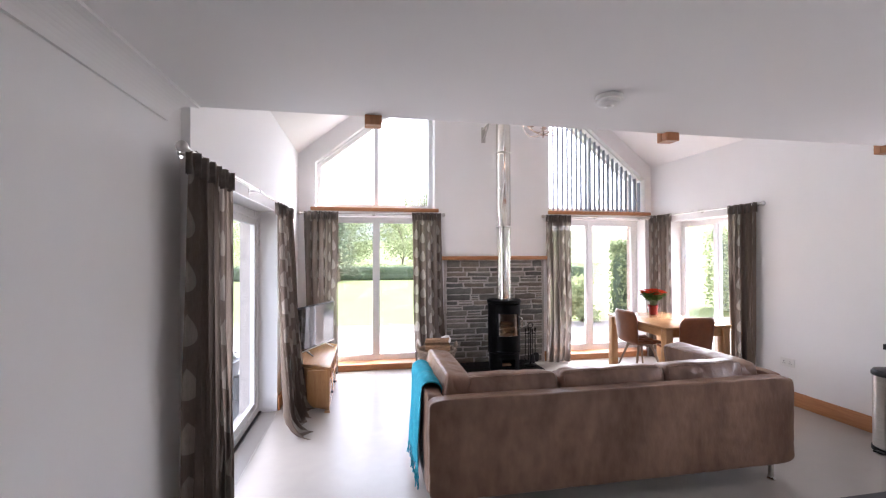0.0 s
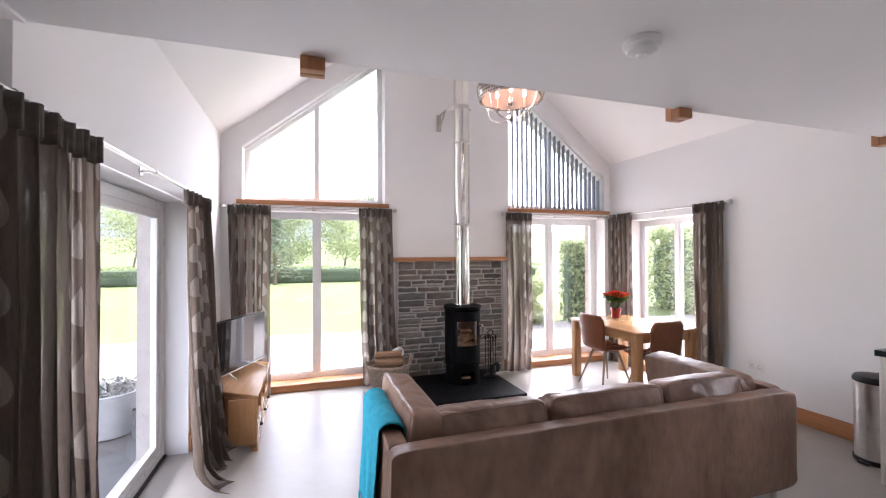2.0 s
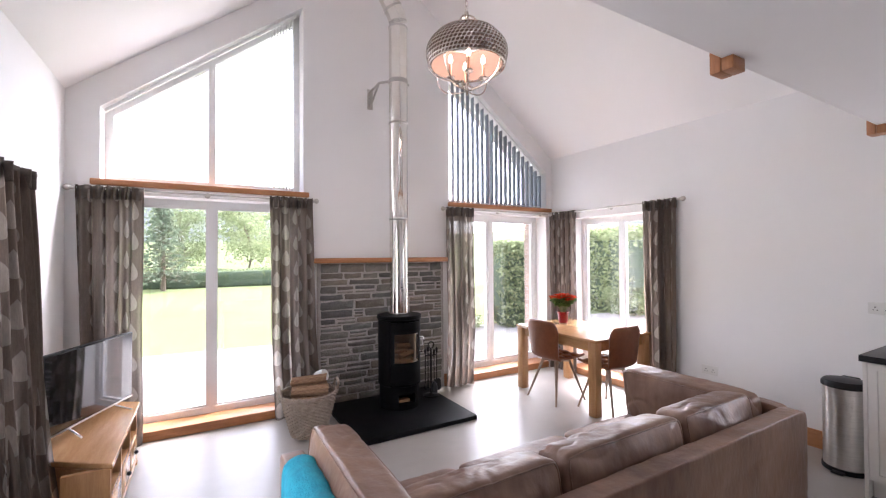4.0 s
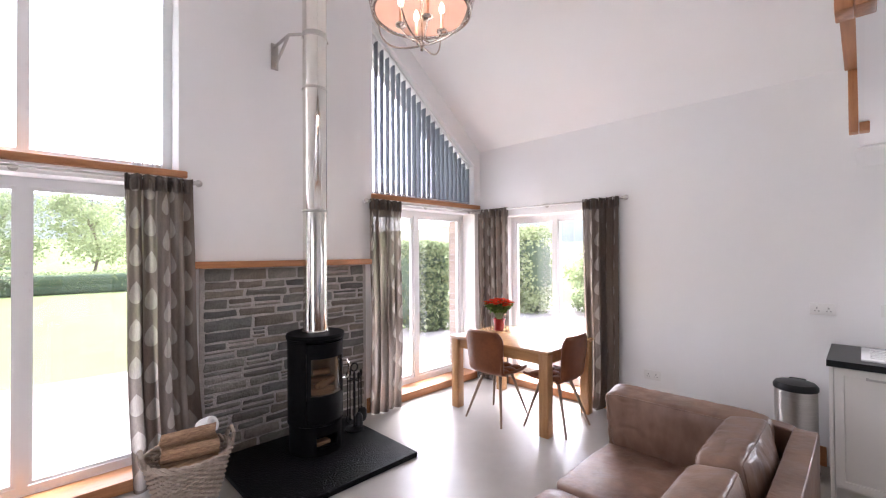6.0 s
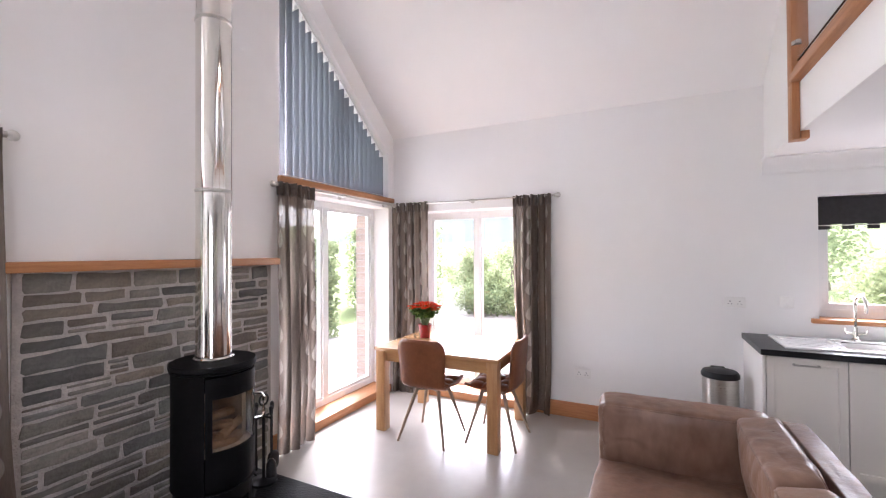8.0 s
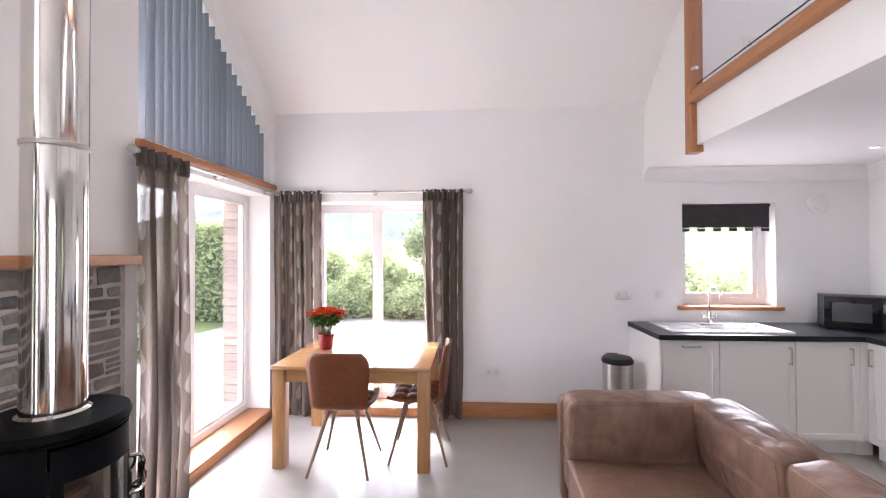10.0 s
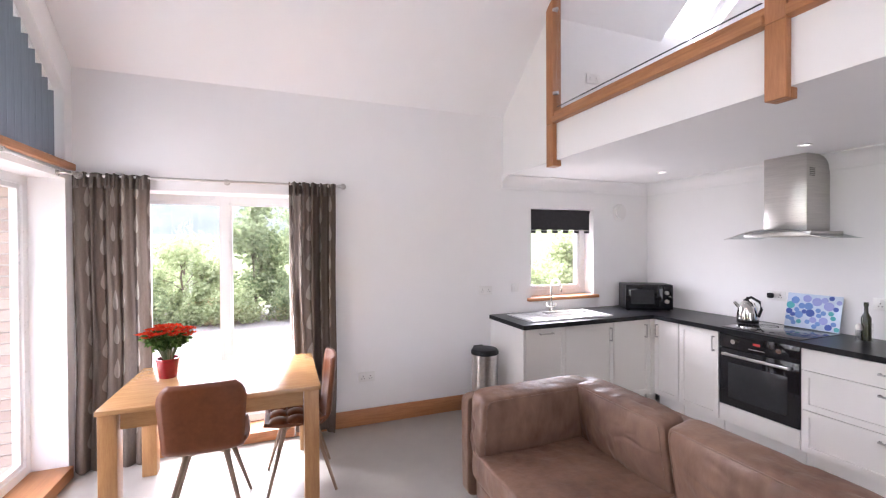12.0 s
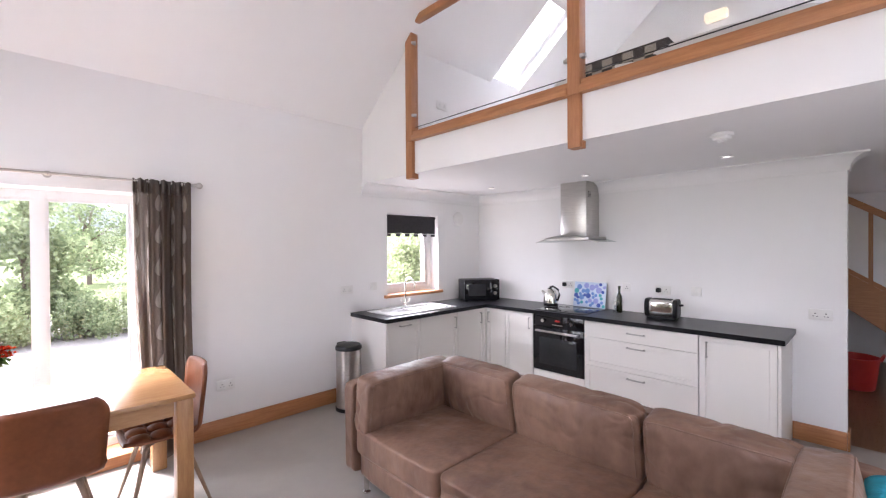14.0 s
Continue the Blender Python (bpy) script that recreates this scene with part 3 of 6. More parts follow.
# roof lights in the slopes; the left one is an unseen addition
for sgn, nm, hole, pane in ((1, "window_8", SKY, rect(1.11, 1.84, 0.48, 0.89)), (-1, "window_9", SKY_ADDED, rect(0.97, 1.73, -0.03, 0.83))):
    w = tagged(new(nm), "white framed roof light in the sloping ceiling, the left one unseen and added", "window", "", "structure")
    f = lambda a, b, s=sgn: (XM + s * a, b, RIDGE - a * PITCH + 0.16)
    part("window_frame", polywall(hole, [pane], f, (0, 0, 0.06)), UPVC, w, smooth=None)
    p = part("pane", polywall(pane, [], f, (0, 0, 0.012)), GLASS, w, smooth=None)
    p.visible_shadow = False
# brick outer leaf
structure("wall_brick_gable", polywall(gable_out, gable_holes, lambda a, b: (a, G + 0.285, b), (0, 0.165, 0)), MORTAR, "outer masonry leaf")
side_out = [(-3.6, -0.2), (G + 0.24, -0.2), (G + 0.24, PLATE), (-3.6, PLATE)]
structure("wall_brick_right", polywall(side_out, [rect(DIN[0], DIN[1], 0.001, 2.05), rect(*KW[:2], *KW[2:])], lambda a, b: (XR + TH - 0.095, a, b), (0.11, 0, 0)), MORTAR, "outer masonry leaf")
structure("wall_brick_left", polywall(side_out, [rect(PD[0], PD[1], 0.001, 2.01), rect(-2.9, -1.3, 0.9, 2.05)], lambda a, b: (XL - TH + 0.095, a, b), (-0.11, 0, 0)), MORTAR, "outer masonry leaf")

# ---------- outside ----------
gr = bmesh.new()


def ground_f(u, v):
    x, y = (u - 0.5) * 900, (v - 0.5) * 900
    r = max(0.0, math.hypot(x, y) - 34)
    return (x, y, OUT - 0.02 + 0.00009 * r * r + 0.03 * r * (0.5 + 0.5 * noise.noise(Vector((x * 0.008, y * 0.008, 3)))))


sheet(gr, 120, 120, ground_f)
structure("ground", gr, GRASS, "mown green lawn and far pasture", 180)


def pad(name, pts, m, label, z):
    bm = bmesh.new()
    bm.faces.new([bm.verts.new((x, y, z)) for x, y in pts])
    bmesh.ops.extrude_face_region(bm, geom=list(bm.faces))
    for v in list(bm.verts)[:len(pts)]:
        v.co.z -= 0.05
    return structure(name, bm, m, label)


pad("road_gravel", [(-14, -8), (16, -8), (14, 6), (13, 9.3), (2, 9.8), (-4, 10.2), (-13, 9.0)], GRAVEL, "pale gravel drive round the house", OUT + 0.012)
pad("pavement_patio", [(-3.2, 1.5), (XL - TH - 0.02, 1.5), (XL - TH - 0.02, 7.2), (-3.2, 7.2)], PAVING, "grey stone paving by the patio door", OUT + 0.03)


def leaves(bm, pts, size, rnd, flat=0.0):
    for p in pts:
        s = size * rnd.uniform(0.6, 1.3)
        q = Euler((rnd.uniform(0, 6.28), rnd.uniform(0, 6.28), rnd.uniform(0, 6.28))).to_matrix()
        a = [Vector(p) + q @ Vector(c) for c in ((-s * 0.45, 0, 0), (0, -s * 0.9, s * 0.12), (s * 0.45, 0, 0), (0, s * 0.9, s * 0.12))]
        bm.faces.new([bm.verts.new(c) for c in a])


def broad_tree(at, h, w, n, m, seed, label, name="tree", trunk=0.12, low=0.3):
    rnd = random.Random(seed)
    t = thing(name, label, name, (at[0], at[1], at[2]))
    bm = bmesh.new()
    tube(bm, [(0, 0, -0.1), (0.05 * w, 0, h * 0.25), (0, 0.04 * w, h * 0.6), (0.02, 0, h * 0.9)], [trunk, trunk * 0.8, trunk * 0.45, trunk * 0.1], 8)
    blobs = []
    for k in range(14):
        a = rnd.uniform(0, 6.28)
        z = h * rnd.uniform(low, 0.95)
        r = w * 0.5 * rnd.uniform(0.25, 0.8) * math.sin(math.pi * min(1, max(0.12, (z / h - low) / (1.05 - low) * 0.8 + 0.2)))
        c = Vector((r * math.cos(a), r * math.sin(a), z))
        tube(bm, [(0, 0, z * 0.7), tuple(c * 0.5 + Vector((0, 0, z * 0.42))), tuple(c)], [trunk * 0.35, trunk * 0.2, trunk * 0.06], 5)
        blobs.append((c, w * rnd.uniform(0.14, 0.27)))
    part("trunk", bm, BARK, t)
    bm = bmesh.new()
    pts = []
    for _ in range(n * 2):
        c, r = rnd.choice(blobs)
        d = Vector((rnd.gauss(0, 1), rnd.gauss(0, 1), rnd.gauss(0, 0.8))).normalized() * r * rnd.uniform(0.35, 1.08)
        pts.append(c + d)
    leaves(bm, pts, (0.055 * h ** 0.5 + 0.02 * w ** 0.5) * 0.62, rnd)
    part("crown", bm, m, t, smooth=None)
    return t


def conifer(at, h, w, n, seed, label):
    rnd = random.Random(seed)
    t = thing("conifer", label, "tree", at)
    bm = bmesh.new()
    tube(bm, [(0, 0, -0.1), (0, 0, h * 0.5), (0, 0, h)], [0.12, 0.07, 0.015], 8)
    pts = []
    for k in range(26):
        z = h * (0.12 + 0.86 * k / 26)
        for j in range(6):
            a = j * 1.047 + k * 0.6 + rnd.uniform(-0.2, 0.2)
            L = w * 0.5 * (1.02 - z / h) * rnd.uniform(0.7, 1.15) + 0.08
            e = Vector((L * math.cos(a), L * math.sin(a), z - 0.12 * L))
            tube(bm, [(0, 0, z), tuple(e)], [0.02, 0.006], 4)
            for _ in range(n // 156):
                f = rnd.uniform(0.15, 1.05)
                pts.append(Vector((0, 0, z)).lerp(e, f) + Vector((rnd.gauss(0, 0.08), rnd.gauss(0, 0.08), rnd.gauss(-0.03, 0.05))))
    part("trunk", bm, BARK, t)
    bm = bmesh.new()
    leaves(bm, pts, 0.13, rnd)
    part("crown", bm, LEAFB, t, smooth=None)


def hedge(name, p0, p1, h, w, n, m, seed, label):
    rnd = random.Random(seed)
    p0, p1 = Vector(p0), Vector(p1)
    L = (p1 - p0).length
    t = thing(name, label, "hedge", tuple(p0))
    d = (p1 - p0) / L
    s = Vector((-d.y, d.x, 0))
    bm = bmesh.new()
    soft_box(bm, L / 2, w * 0.38, h * 0.45, (0, 0, 0), n=6, cuts=12, wrinkle=0.06)
    bm.transform(Matrix.Translation(d * L / 2 + Vector((0, 0, h * 0.44))) @ Matrix.Rotation(math.atan2(d.y, d.x), 4, "Z"))
    part("branches", bm, LEAFB, t)
    bm = bmesh.new()
    pts = []
    for _ in range(n * 2):
        a, b, c = rnd.uniform(-0.02, 1.02), rnd.uniform(-1, 1), rnd.uniform(0, 1)
        k = rnd.randrange(3)
        if k == 0:
            b = math.copysign(1, b)
        elif k == 1:
            c = 1
        b *= 0.5 * w * rnd.uniform(0.85, 1.08)
        hh = h * (1 + 0.16 * noise.noise(Vector((a * L * 0.7, seed, 0))))
        pts.append(d * (a * L) + s * b + Vector((0, 0, c * hh * rnd.uniform(0.92, 1.06))))
    leaves(bm, pts, (0.06 + 0.03 * h) * 0.6, rnd)
    part("foliage", bm, m, t, smooth=None)


def hill(name, at, rx, ry, h, m, label, seed):
    bm = bmesh.new()

    def f(u, v):
        a, r = u * 2 * math.pi, v
        k = math.cos(r * math.pi / 2) ** 1.3
        z = h * k * (1 + 0.25 * noise.noise(Vector((math.cos(a) * 2 + seed, math.sin(a) * 2, r * 3)))) + 1.2 * noise.noise(Vector((a * 40, r * 40, seed)))
        return (at[0] + rx * r * math.cos(a), at[1] + ry * r * math.sin(a), z - 1)
    sheet(bm, 64, 20, f)
    structure(name, bm, m, label, 180)


hill("backdrop_hill_north", (-60, 420, 0), 330, 160, 46, HILLM, "far wooded hillside", 1.0)
hill("backdrop_hill_east", (360, 130, 0), 170, 300, 44, HILLM, "far wooded hillside", 4.0)
hill("backdrop_hill_west", (-330, 190, 0), 170, 230, 42, HILLM, "far wooded hillside", 7.0)
conifer((-1.6, 26.5, OUT), 4.9, 3.6, 1250, 3, "dark green conifer standing on the lawn")
hedge("hedge", (-16, 28.5, OUT), (16, 27.5, OUT), 0.95, 1.0, 9000, LEAFA, 5, "low clipped green hedge across the lawn")
for k, (x, y, h, w, s) in enumerate([(-9, 46, 8, 7, 1), (-1.5, 42, 6.5, 6.5, 2), (3.2, 38, 7.0, 6.5, 3), (8, 44, 8, 8, 4), (14, 48, 9, 8, 5), (-17, 52, 9, 9, 6), (20, 60, 10, 10, 7), (-26, 58, 10, 10, 8)]):
    broad_tree((x, y, OUT), h, w, 3200, LEAFC if k % 3 == 2 else LEAFA, 20 + s, "leafy green tree beyond the hedge", low=0.18)
hedge("clipped_hedge", (6.2, 9.5, OUT), (7.1, 9.2, OUT), 1.9, 1.0, 2600, LEAFA, 9, "tall clipped evergreen hedge by the drive")
hedge("clipped_hedge", (10.6, 8.6, OUT), (11.2, 11.4, OUT), 2.35, 1.1, 3600, LEAFC, 19, "tall clipped evergreen hedge by the drive")
for k, (x, y, h, w, m, s) in enumerate([(12.0, 4.97, 2.85, 2.1, LEAFA, 41), (11.5, 6.4, 1.75, 1.9, LEAFC, 42), (12.8, 8.2, 1.75, 2.2, LEAFC, 43), (10.6, 9.0, 1.0, 1.5, LEAFC, 44), (13.0, 1.8, 1.7, 2.0, LEAFC, 45), (14.5, 6.9, 1.9, 2.6, LEAFC, 46), (5.3, 9.5, 1.1, 1.1, LEAFC, 47), (11.6, 0.2, 1.5, 1.9, LEAFA, 48), (10.2, -1.0, 1.6, 2.0, LEAFC, 49), (8.6, -1.9, 1.8, 2.0, LEAFC, 50), (9.6, -3.2, 2.1, 2.2, LEAFA, 51), (8.0, -0.4, 1.2, 1.5, LEAFC, 52), (11.0, 5.5, 0.75, 1.7, LEAFC, 53), (11.2, 4.1, 0.6, 1.6, LEAFA, 54), (11.6, 3.1, 0.8, 1.8, LEAFC, 55), (10.9, 2.1, 0.6, 1.5, LEAFA, 56), (11.4, 7.3, 0.9, 1.8, LEAFA, 57)]):
    broad_tree((x, y, OUT), h, w, 2600, m, s, "leafy garden shrub by the gravel", "shrub", 0.05, 0.08)
for k, (x, y, h, w, s) in enumerate([(-14, 8.5, 5, 5, 61), (-20, 13, 6, 6, 62), (-24, 4, 7, 7, 63), (-18, 21, 6, 6, 64), (24, -4, 7, 7, 65), (27, 3, 4.2, 5, 66)]):
    broad_tree((x, y, OUT), h, w, 2400, LEAFA, s, "leafy green tree at the garden edge", low=0.15)
hedge("side_hedge", (-11.5, 2, OUT), (-12.5, 16, OUT), 1.1, 1.0, 4000, LEAFA, 15, "low clipped green hedge across the lawn")


# ---------- loft balustrade ----------
bal = thing("loft_balustrade", "oak and glass balustrade along the loft edge", "balustrade", (0, LOFT, 0))
POSTS = (0.045, 1.835, 3.535)
for x in POSTS:
    p = part("post", boxes((x - 0.045, x + 0.045, 0.002, 0.042, 2.268, 2.619), (x - 0.0445, x + 0.0445, -0.043, 0.0, 2.268, 2.3185), (x - 0.0448, x + 0.0448, -0.043, 0.042, 2.621, 3.80), bevel=0.004), OAKV, bal)
for a, b in zip(POSTS, POSTS[1:]):
    part("bottom_rail", boxes((a + 0.046, b - 0.046, -0.045, 0.055, LTOP + 0.001, LTOP + 0.05), (a + 0.046, b - 0.046, -0.02, 0.035, LTOP + 0.051, LTOP + 0.09), bevel=0.006), OAK, bal)
    part("handrail", boxes((a + 0.046, b - 0.046, -0.01, 0.065, 3.70, 3.765), bevel=0.015), OAK, bal)
    g = part("glass_panel", boxes((a + 0.07, b - 0.07, 0.012, 0.022, 2.745, 3.66)), GLASSP, bal, "clear glass panel")
    g.visible_shadow = False
    part("glass_edge", boxes((a + 0.07, b - 0.07, 0.012, 0.022, 2.741, 2.7445)), BLACKGLOSS, bal, "dark lower edge of the glass")
    for z in (2.86, 3.54):
        for x, s in ((a + 0.046, 1), (b - 0.046, -1)):
            bm = bmesh.new()
            cyl(bm, (x + s * 0.0, 0.017, z - 0.011), (x + s * 0.0, 0.017, z + 0.011), 0.024, 16)
            bx(bm, min(x, x + s * 0.034), max(x, x + s * 0.034), 0.006, 0.028, z - 0.011, z + 0.011)
            part("glass_clamp", bm, NICKEL, bal, "satin nickel glass clamp")

# ---------- fireplace ----------
FX0, FX1 = 1.10, 2.59
rs = random.Random(11)
fire = thing("stone_fire_panel", "grey rubble stone panel with pale joints behind the stove", "stone panel", ((FX0 + FX1) / 2, G, 0))
part("mortar_bed", boxes((FX0 - (FX0 + FX1) / 2, (FX1 - FX0) / 2, -0.012, -0.001, 0.0, 1.492)), MORTAR, fire, "pale mortar")


def stone_mesh(w, h, d, rnd):
    """A hewn stone with worn corners and an uneven face."""
    bm = bmesh.new()
    c = min(0.007, h * 0.16)
    rim = []
    nx = max(2, int(w / 0.07))
    for k in range(nx + 1):
        rim.append((-w / 2 + c + (w - 2 * c) * k / nx, -h / 2))
    rim += [(w / 2, -h / 2 + c), (w / 2, h / 2 - c)]
    for k in range(nx + 1):
        rim.append((w / 2 - c - (w - 2 * c) * k / nx, h / 2))
    rim += [(-w / 2, h / 2 - c), (-w / 2, -h / 2 + c)]
    j = min(0.006, h * 0.11)
    rim = [(x + rnd.uniform(-j, j), z + rnd.uniform(-j, j)) for x, z in rim]
    rings = []
    for f, y in ((1.0, 0.0), (1.0, -d * 0.6), (0.0, -d)):
        q = []
        for x, z in rim:
            ix, iz = x - math.copysign(min(abs(x), 0.007), x) * (1 - f), z - math.copysign(min(abs(z), 0.006), z) * (1 - f)
            q.append(bm.verts.new((ix, y - (rnd.uniform(-0.003, 0.003) if f == 0 else 0), iz)))
        rings.append(q)
    n = len(rim)
    for a, b in zip(rings, rings[1:]):
        for k in range(n):
            bm.faces.new((a[k], a[(k + 1) % n], b[(k + 1) % n], b[k]))
    mid = [bm.verts.new((-w / 2 + w * k / 3, -d - rnd.uniform(-0.002, 0.005), rnd.uniform(-0.1, 0.1) * h)) for k in (1, 2)]
    top = rings[2]
    side = [0 if v.co.x < 0 else 1 for v in top]
    for k in range(n):
        k2 = (k + 1) % n
        bm.faces.new((top[k], top[k2], mid[side[k]]))
        if side[k] != side[k2]:
            bm.faces.new((top[k2], mid[side[k2]], mid[side[k]]))
    return bm


MX = (FX0 + FX1) / 2
stones = []
z = 0.010
while z < 1.46:
    H = min(rs.choice((0.066, 0.076, 0.088, 0.098)), 1.488 - z)
    if 1.488 - z - H < 0.06:
        H = 1.488 - z
    x = FX0 + 0.022
    while x < FX1 - 0.03:
        kind = rs.random()
        w = rs.uniform(0.16, 0.38) if kind < 0.56 else rs.uniform(0.18, 0.34) if kind < 0.82 else rs.uniform(0.08, 0.14)
        if FX1 - 0.022 - x - w < 0.08:
            w = FX1 - 0.022 - x
        n = 1 if kind < 0.56 else 2 if kind < 0.82 else 3
        cuts = [0.0] + ([H * rs.uniform(0.34, 0.66)] if n == 2 else [H * k / n for k in range(1, n)]) + [H]
        for a, b in zip(cuts, cuts[1:]):
            gap = 0.010 if n > 2 else rs.uniform(0.014, 0.021)
            stones.append((x + w / 2 - MX + rs.uniform(-0.003, 0.003), z + (a + b) / 2 + rs.uniform(-0.003, 0.003), w - rs.uniform(0.018, 0.032), max(0.010, b - a - gap)))
        x += w
    z += H
for sx_, sz_, sw, sh in stones:
    p = part("stone", stone_mesh(sw, sh, 0.009, rs), rs.choice((STONE, STONE, STONE2, STONE3)), fire, smooth=40)
    p.location = (sx_, -0.0115, sz_)
solid("mantel_shelf", boxes((1.035, 2.615, G - 0.095, G - 0.001, 1.495, 1.547), bevel=0.006), OAK, "slim oak mantel shelf above the stone panel", "shelf")
solid("hearth_slab", boxes((1.19, 2.36, 4.70, G - 0.02, 0.0, 0.042), bevel=0.006), SLATE, "riven black slate hearth slab on the floor", "hearth")

SX, SY = 1.848, 5.364
stove = thing("wood_stove", "black steel wood burning stove with a curved glass door", "stove", (SX, SY, 0.042))
SR = 0.216
FIREBRICK = mat("pale firebrick", (0.50, 0.42, 0.34), (0.26, 0.20, 0.155), 0.92, scale=7, bump=0.3, bscale=60)
SOOT = mat("soot", (0.03, 0.027, 0.025), (0.012, 0.011, 0.011), 0.95, scale=16, bump=0.3, bscale=60, spec=0.1)
FIREGLASS = glass_mat("smoked fire glass", (0.90, 0.87, 0.83), 0.09)
FIREWOOD = mat("split firewood", (0.44, 0.27, 0.15), (0.17, 0.095, 0.05), 0.85, scale=9, stretch=(3, 14, 14), bump=0.5, bscale=40)


def bent(a0, a1, z0, z1, r, t, n=18):
    """A curved plate round the stove's axis; angles from the front."""
    bm = bmesh.new()

    def f(u, v):
        a = radians(a0 + (a1 - a0) * u)
        return (r * math.sin(a), -r * math.cos(a), z0 + (z1 - z0) * v)
    sheet(bm, n, 2, f)
    rr = bmesh.ops.extrude_face_region(bm, geom=list(bm.faces))
    for v in rr["geom"]:
        if isinstance(v, bmesh.types.BMVert):
            v.co.x *= (r + t) / r
            v.co.y *= (r + t) / r
    return bm


# recessed foot with the log slot
part("base", bent(26, 334, 0.0, 0.235, SR - 0.03, 0.018, 44), BLACKIRON, stove)
for z0, z1 in ((0.0, 0.052), (0.15, 0.235)):
    part("base_front", bent(-26, 26, z0, z1, SR - 0.03, 0.018, 14), BLACKIRON, stove)
bm = bmesh.new()
lathe(bm, [(0.0, 0.052), (SR - 0.035, 0.052), (SR - 0.035, 0.058), (0.0, 0.058)], 32)
part("slot_floor", bm, BLACKIRON, stove)
part("log_behind", boxes((-0.07, 0.05, -0.150, -0.075, 0.0585, 0.088), bevel=0.008), FIREWOOD, stove, "pale split log in the slot")
# body: a drum open at the front behind the door
part("body", bent(48, 312, 0.238, 0.872, SR - 0.012, 0.012, 48), BLACKIRON, stove)
bm = bmesh.new()
lathe(bm, [(0.0, 0.225), (SR - 0.01, 0.225), (SR + 0.002, 0.232), (SR + 0.002, 0.2375), (0.0, 0.2375)], 56)
part("bottom_plate", bm, BLACKIRON, stove)
bm = bmesh.new()
lathe(bm, [(0.0, 0.874), (SR + 0.004, 0.874), (SR + 0.008, 0.878), (SR + 0.008, 0.884), (SR + 0.002, 0.886), (SR + 0.012, 0.892), (SR + 0.014, 0.905), (SR + 0.008, 0.922), (0.11, 0.925), (0.0, 0.925)], 56)
part("top_plate", bm, BLACKIRON, stove)
# firebox lining
part("firebox_lining", bent(62, 298, 0.44, 0.78, 0.150, 0.022, 30), FIREBRICK, stove, "pale firebrick lining")
bm = bmesh.new()
lathe(bm, [(0.0, 0.425), (SR - 0.02, 0.425), (SR - 0.02, 0.438), (0.0, 0.438)], 32)
part("firebox_floor", bm, FIREBRICK, stove, "ashy firebox floor")
bm = bmesh.new()
lathe(bm, [(0.0, 0.782), (SR - 0.02, 0.782), (SR - 0.02, 0.792), (0.0, 0.792)], 32)
part("baffle", bm, SOOT, stove)
rl = random.Random(5)
for k, (lx, ly, lz, la, ll) in enumerate([(-0.02, -0.11, 0.468, 8, 0.21), (0.01, -0.05, 0.475, -14, 0.22), (0.03, -0.10, 0.528, 24, 0.20), (-0.03, -0.05, 0.548, -32, 0.19), (0.02, -0.03, 0.600, 14, 0.18)]):
    bm = bmesh.new()
    prof = [(rl.uniform(0.72, 1.0) * math.cos(q) * 0.031, rl.uniform(0.72, 1.0) * math.sin(q) * 0.031) for q in (0.3, 1.5, 2.5, 3.4, 4.3, 5.4)]
    ends = [[bm.verts.new((e * ll / 2 + rl.uniform(-0.006, 0.006), p, q)) for p, q in prof] for e in (-1, 0, 1)]
    for e0, e1 in zip(ends, ends[1:]):
        for j in range(6):
            bm.faces.new((e0[j], e0[(j + 1) % 6], e1[(j + 1) % 6], e1[j]))
    bm.faces.new(ends[0][::-1])
    bm.faces.new(ends[2])
    bm.transform(pose(lx, ly, lz, 0, rl.uniform(-14, 14), la))
    part("laid_log", bm, FIREWOOD, stove, "split log laid in the firebox", smooth=20)
# door: a curved frame round the glass, with a seam on each side
door = tagged(new("door"), "black curved door with a large pane")
door.parent = stove
DG0, DG1, DZ0, DZ1 = -37, 39, 0.462, 0.748
part("door_stile", bent(-46, DG0, 0.252, 0.862, SR - 0.008, 0.012, 5), BLACKIRON, door)
part("door_stile", bent(DG1, 46, 0.252, 0.862, SR - 0.008, 0.012, 5), BLACKIRON, door)
part("door_rail", bent(DG0, DG1, 0.252, DZ0, SR - 0.008, 0.012, 20), BLACKIRON, door)
part("door_rail", bent(DG0, DG1, DZ1, 0.862, SR - 0.008, 0.012, 20), BLACKIRON, door)
p = part("door_glass", bent(DG0, DG1, DZ0, DZ1, SR - 0.001, 0.003), FIREGLASS, door, "clear curved fire glass")
p.visible_shadow = False
bm = bmesh.new()
hx, hy = (SR + 0.004) * math.sin(radians(43)), -(SR + 0.004) * math.cos(radians(43))
tube(bm, [(hx, hy, 0.555), (hx + 0.028, hy - 0.024, 0.560), (hx + 0.036, hy - 0.032, 0.585), (hx + 0.036, hy - 0.032, 0.675), (hx + 0.028, hy - 0.024, 0.70), (hx, hy, 0.705)], 0.009, 10)
part("door_handle", bm, CHROME, door, "bright steel door handle")

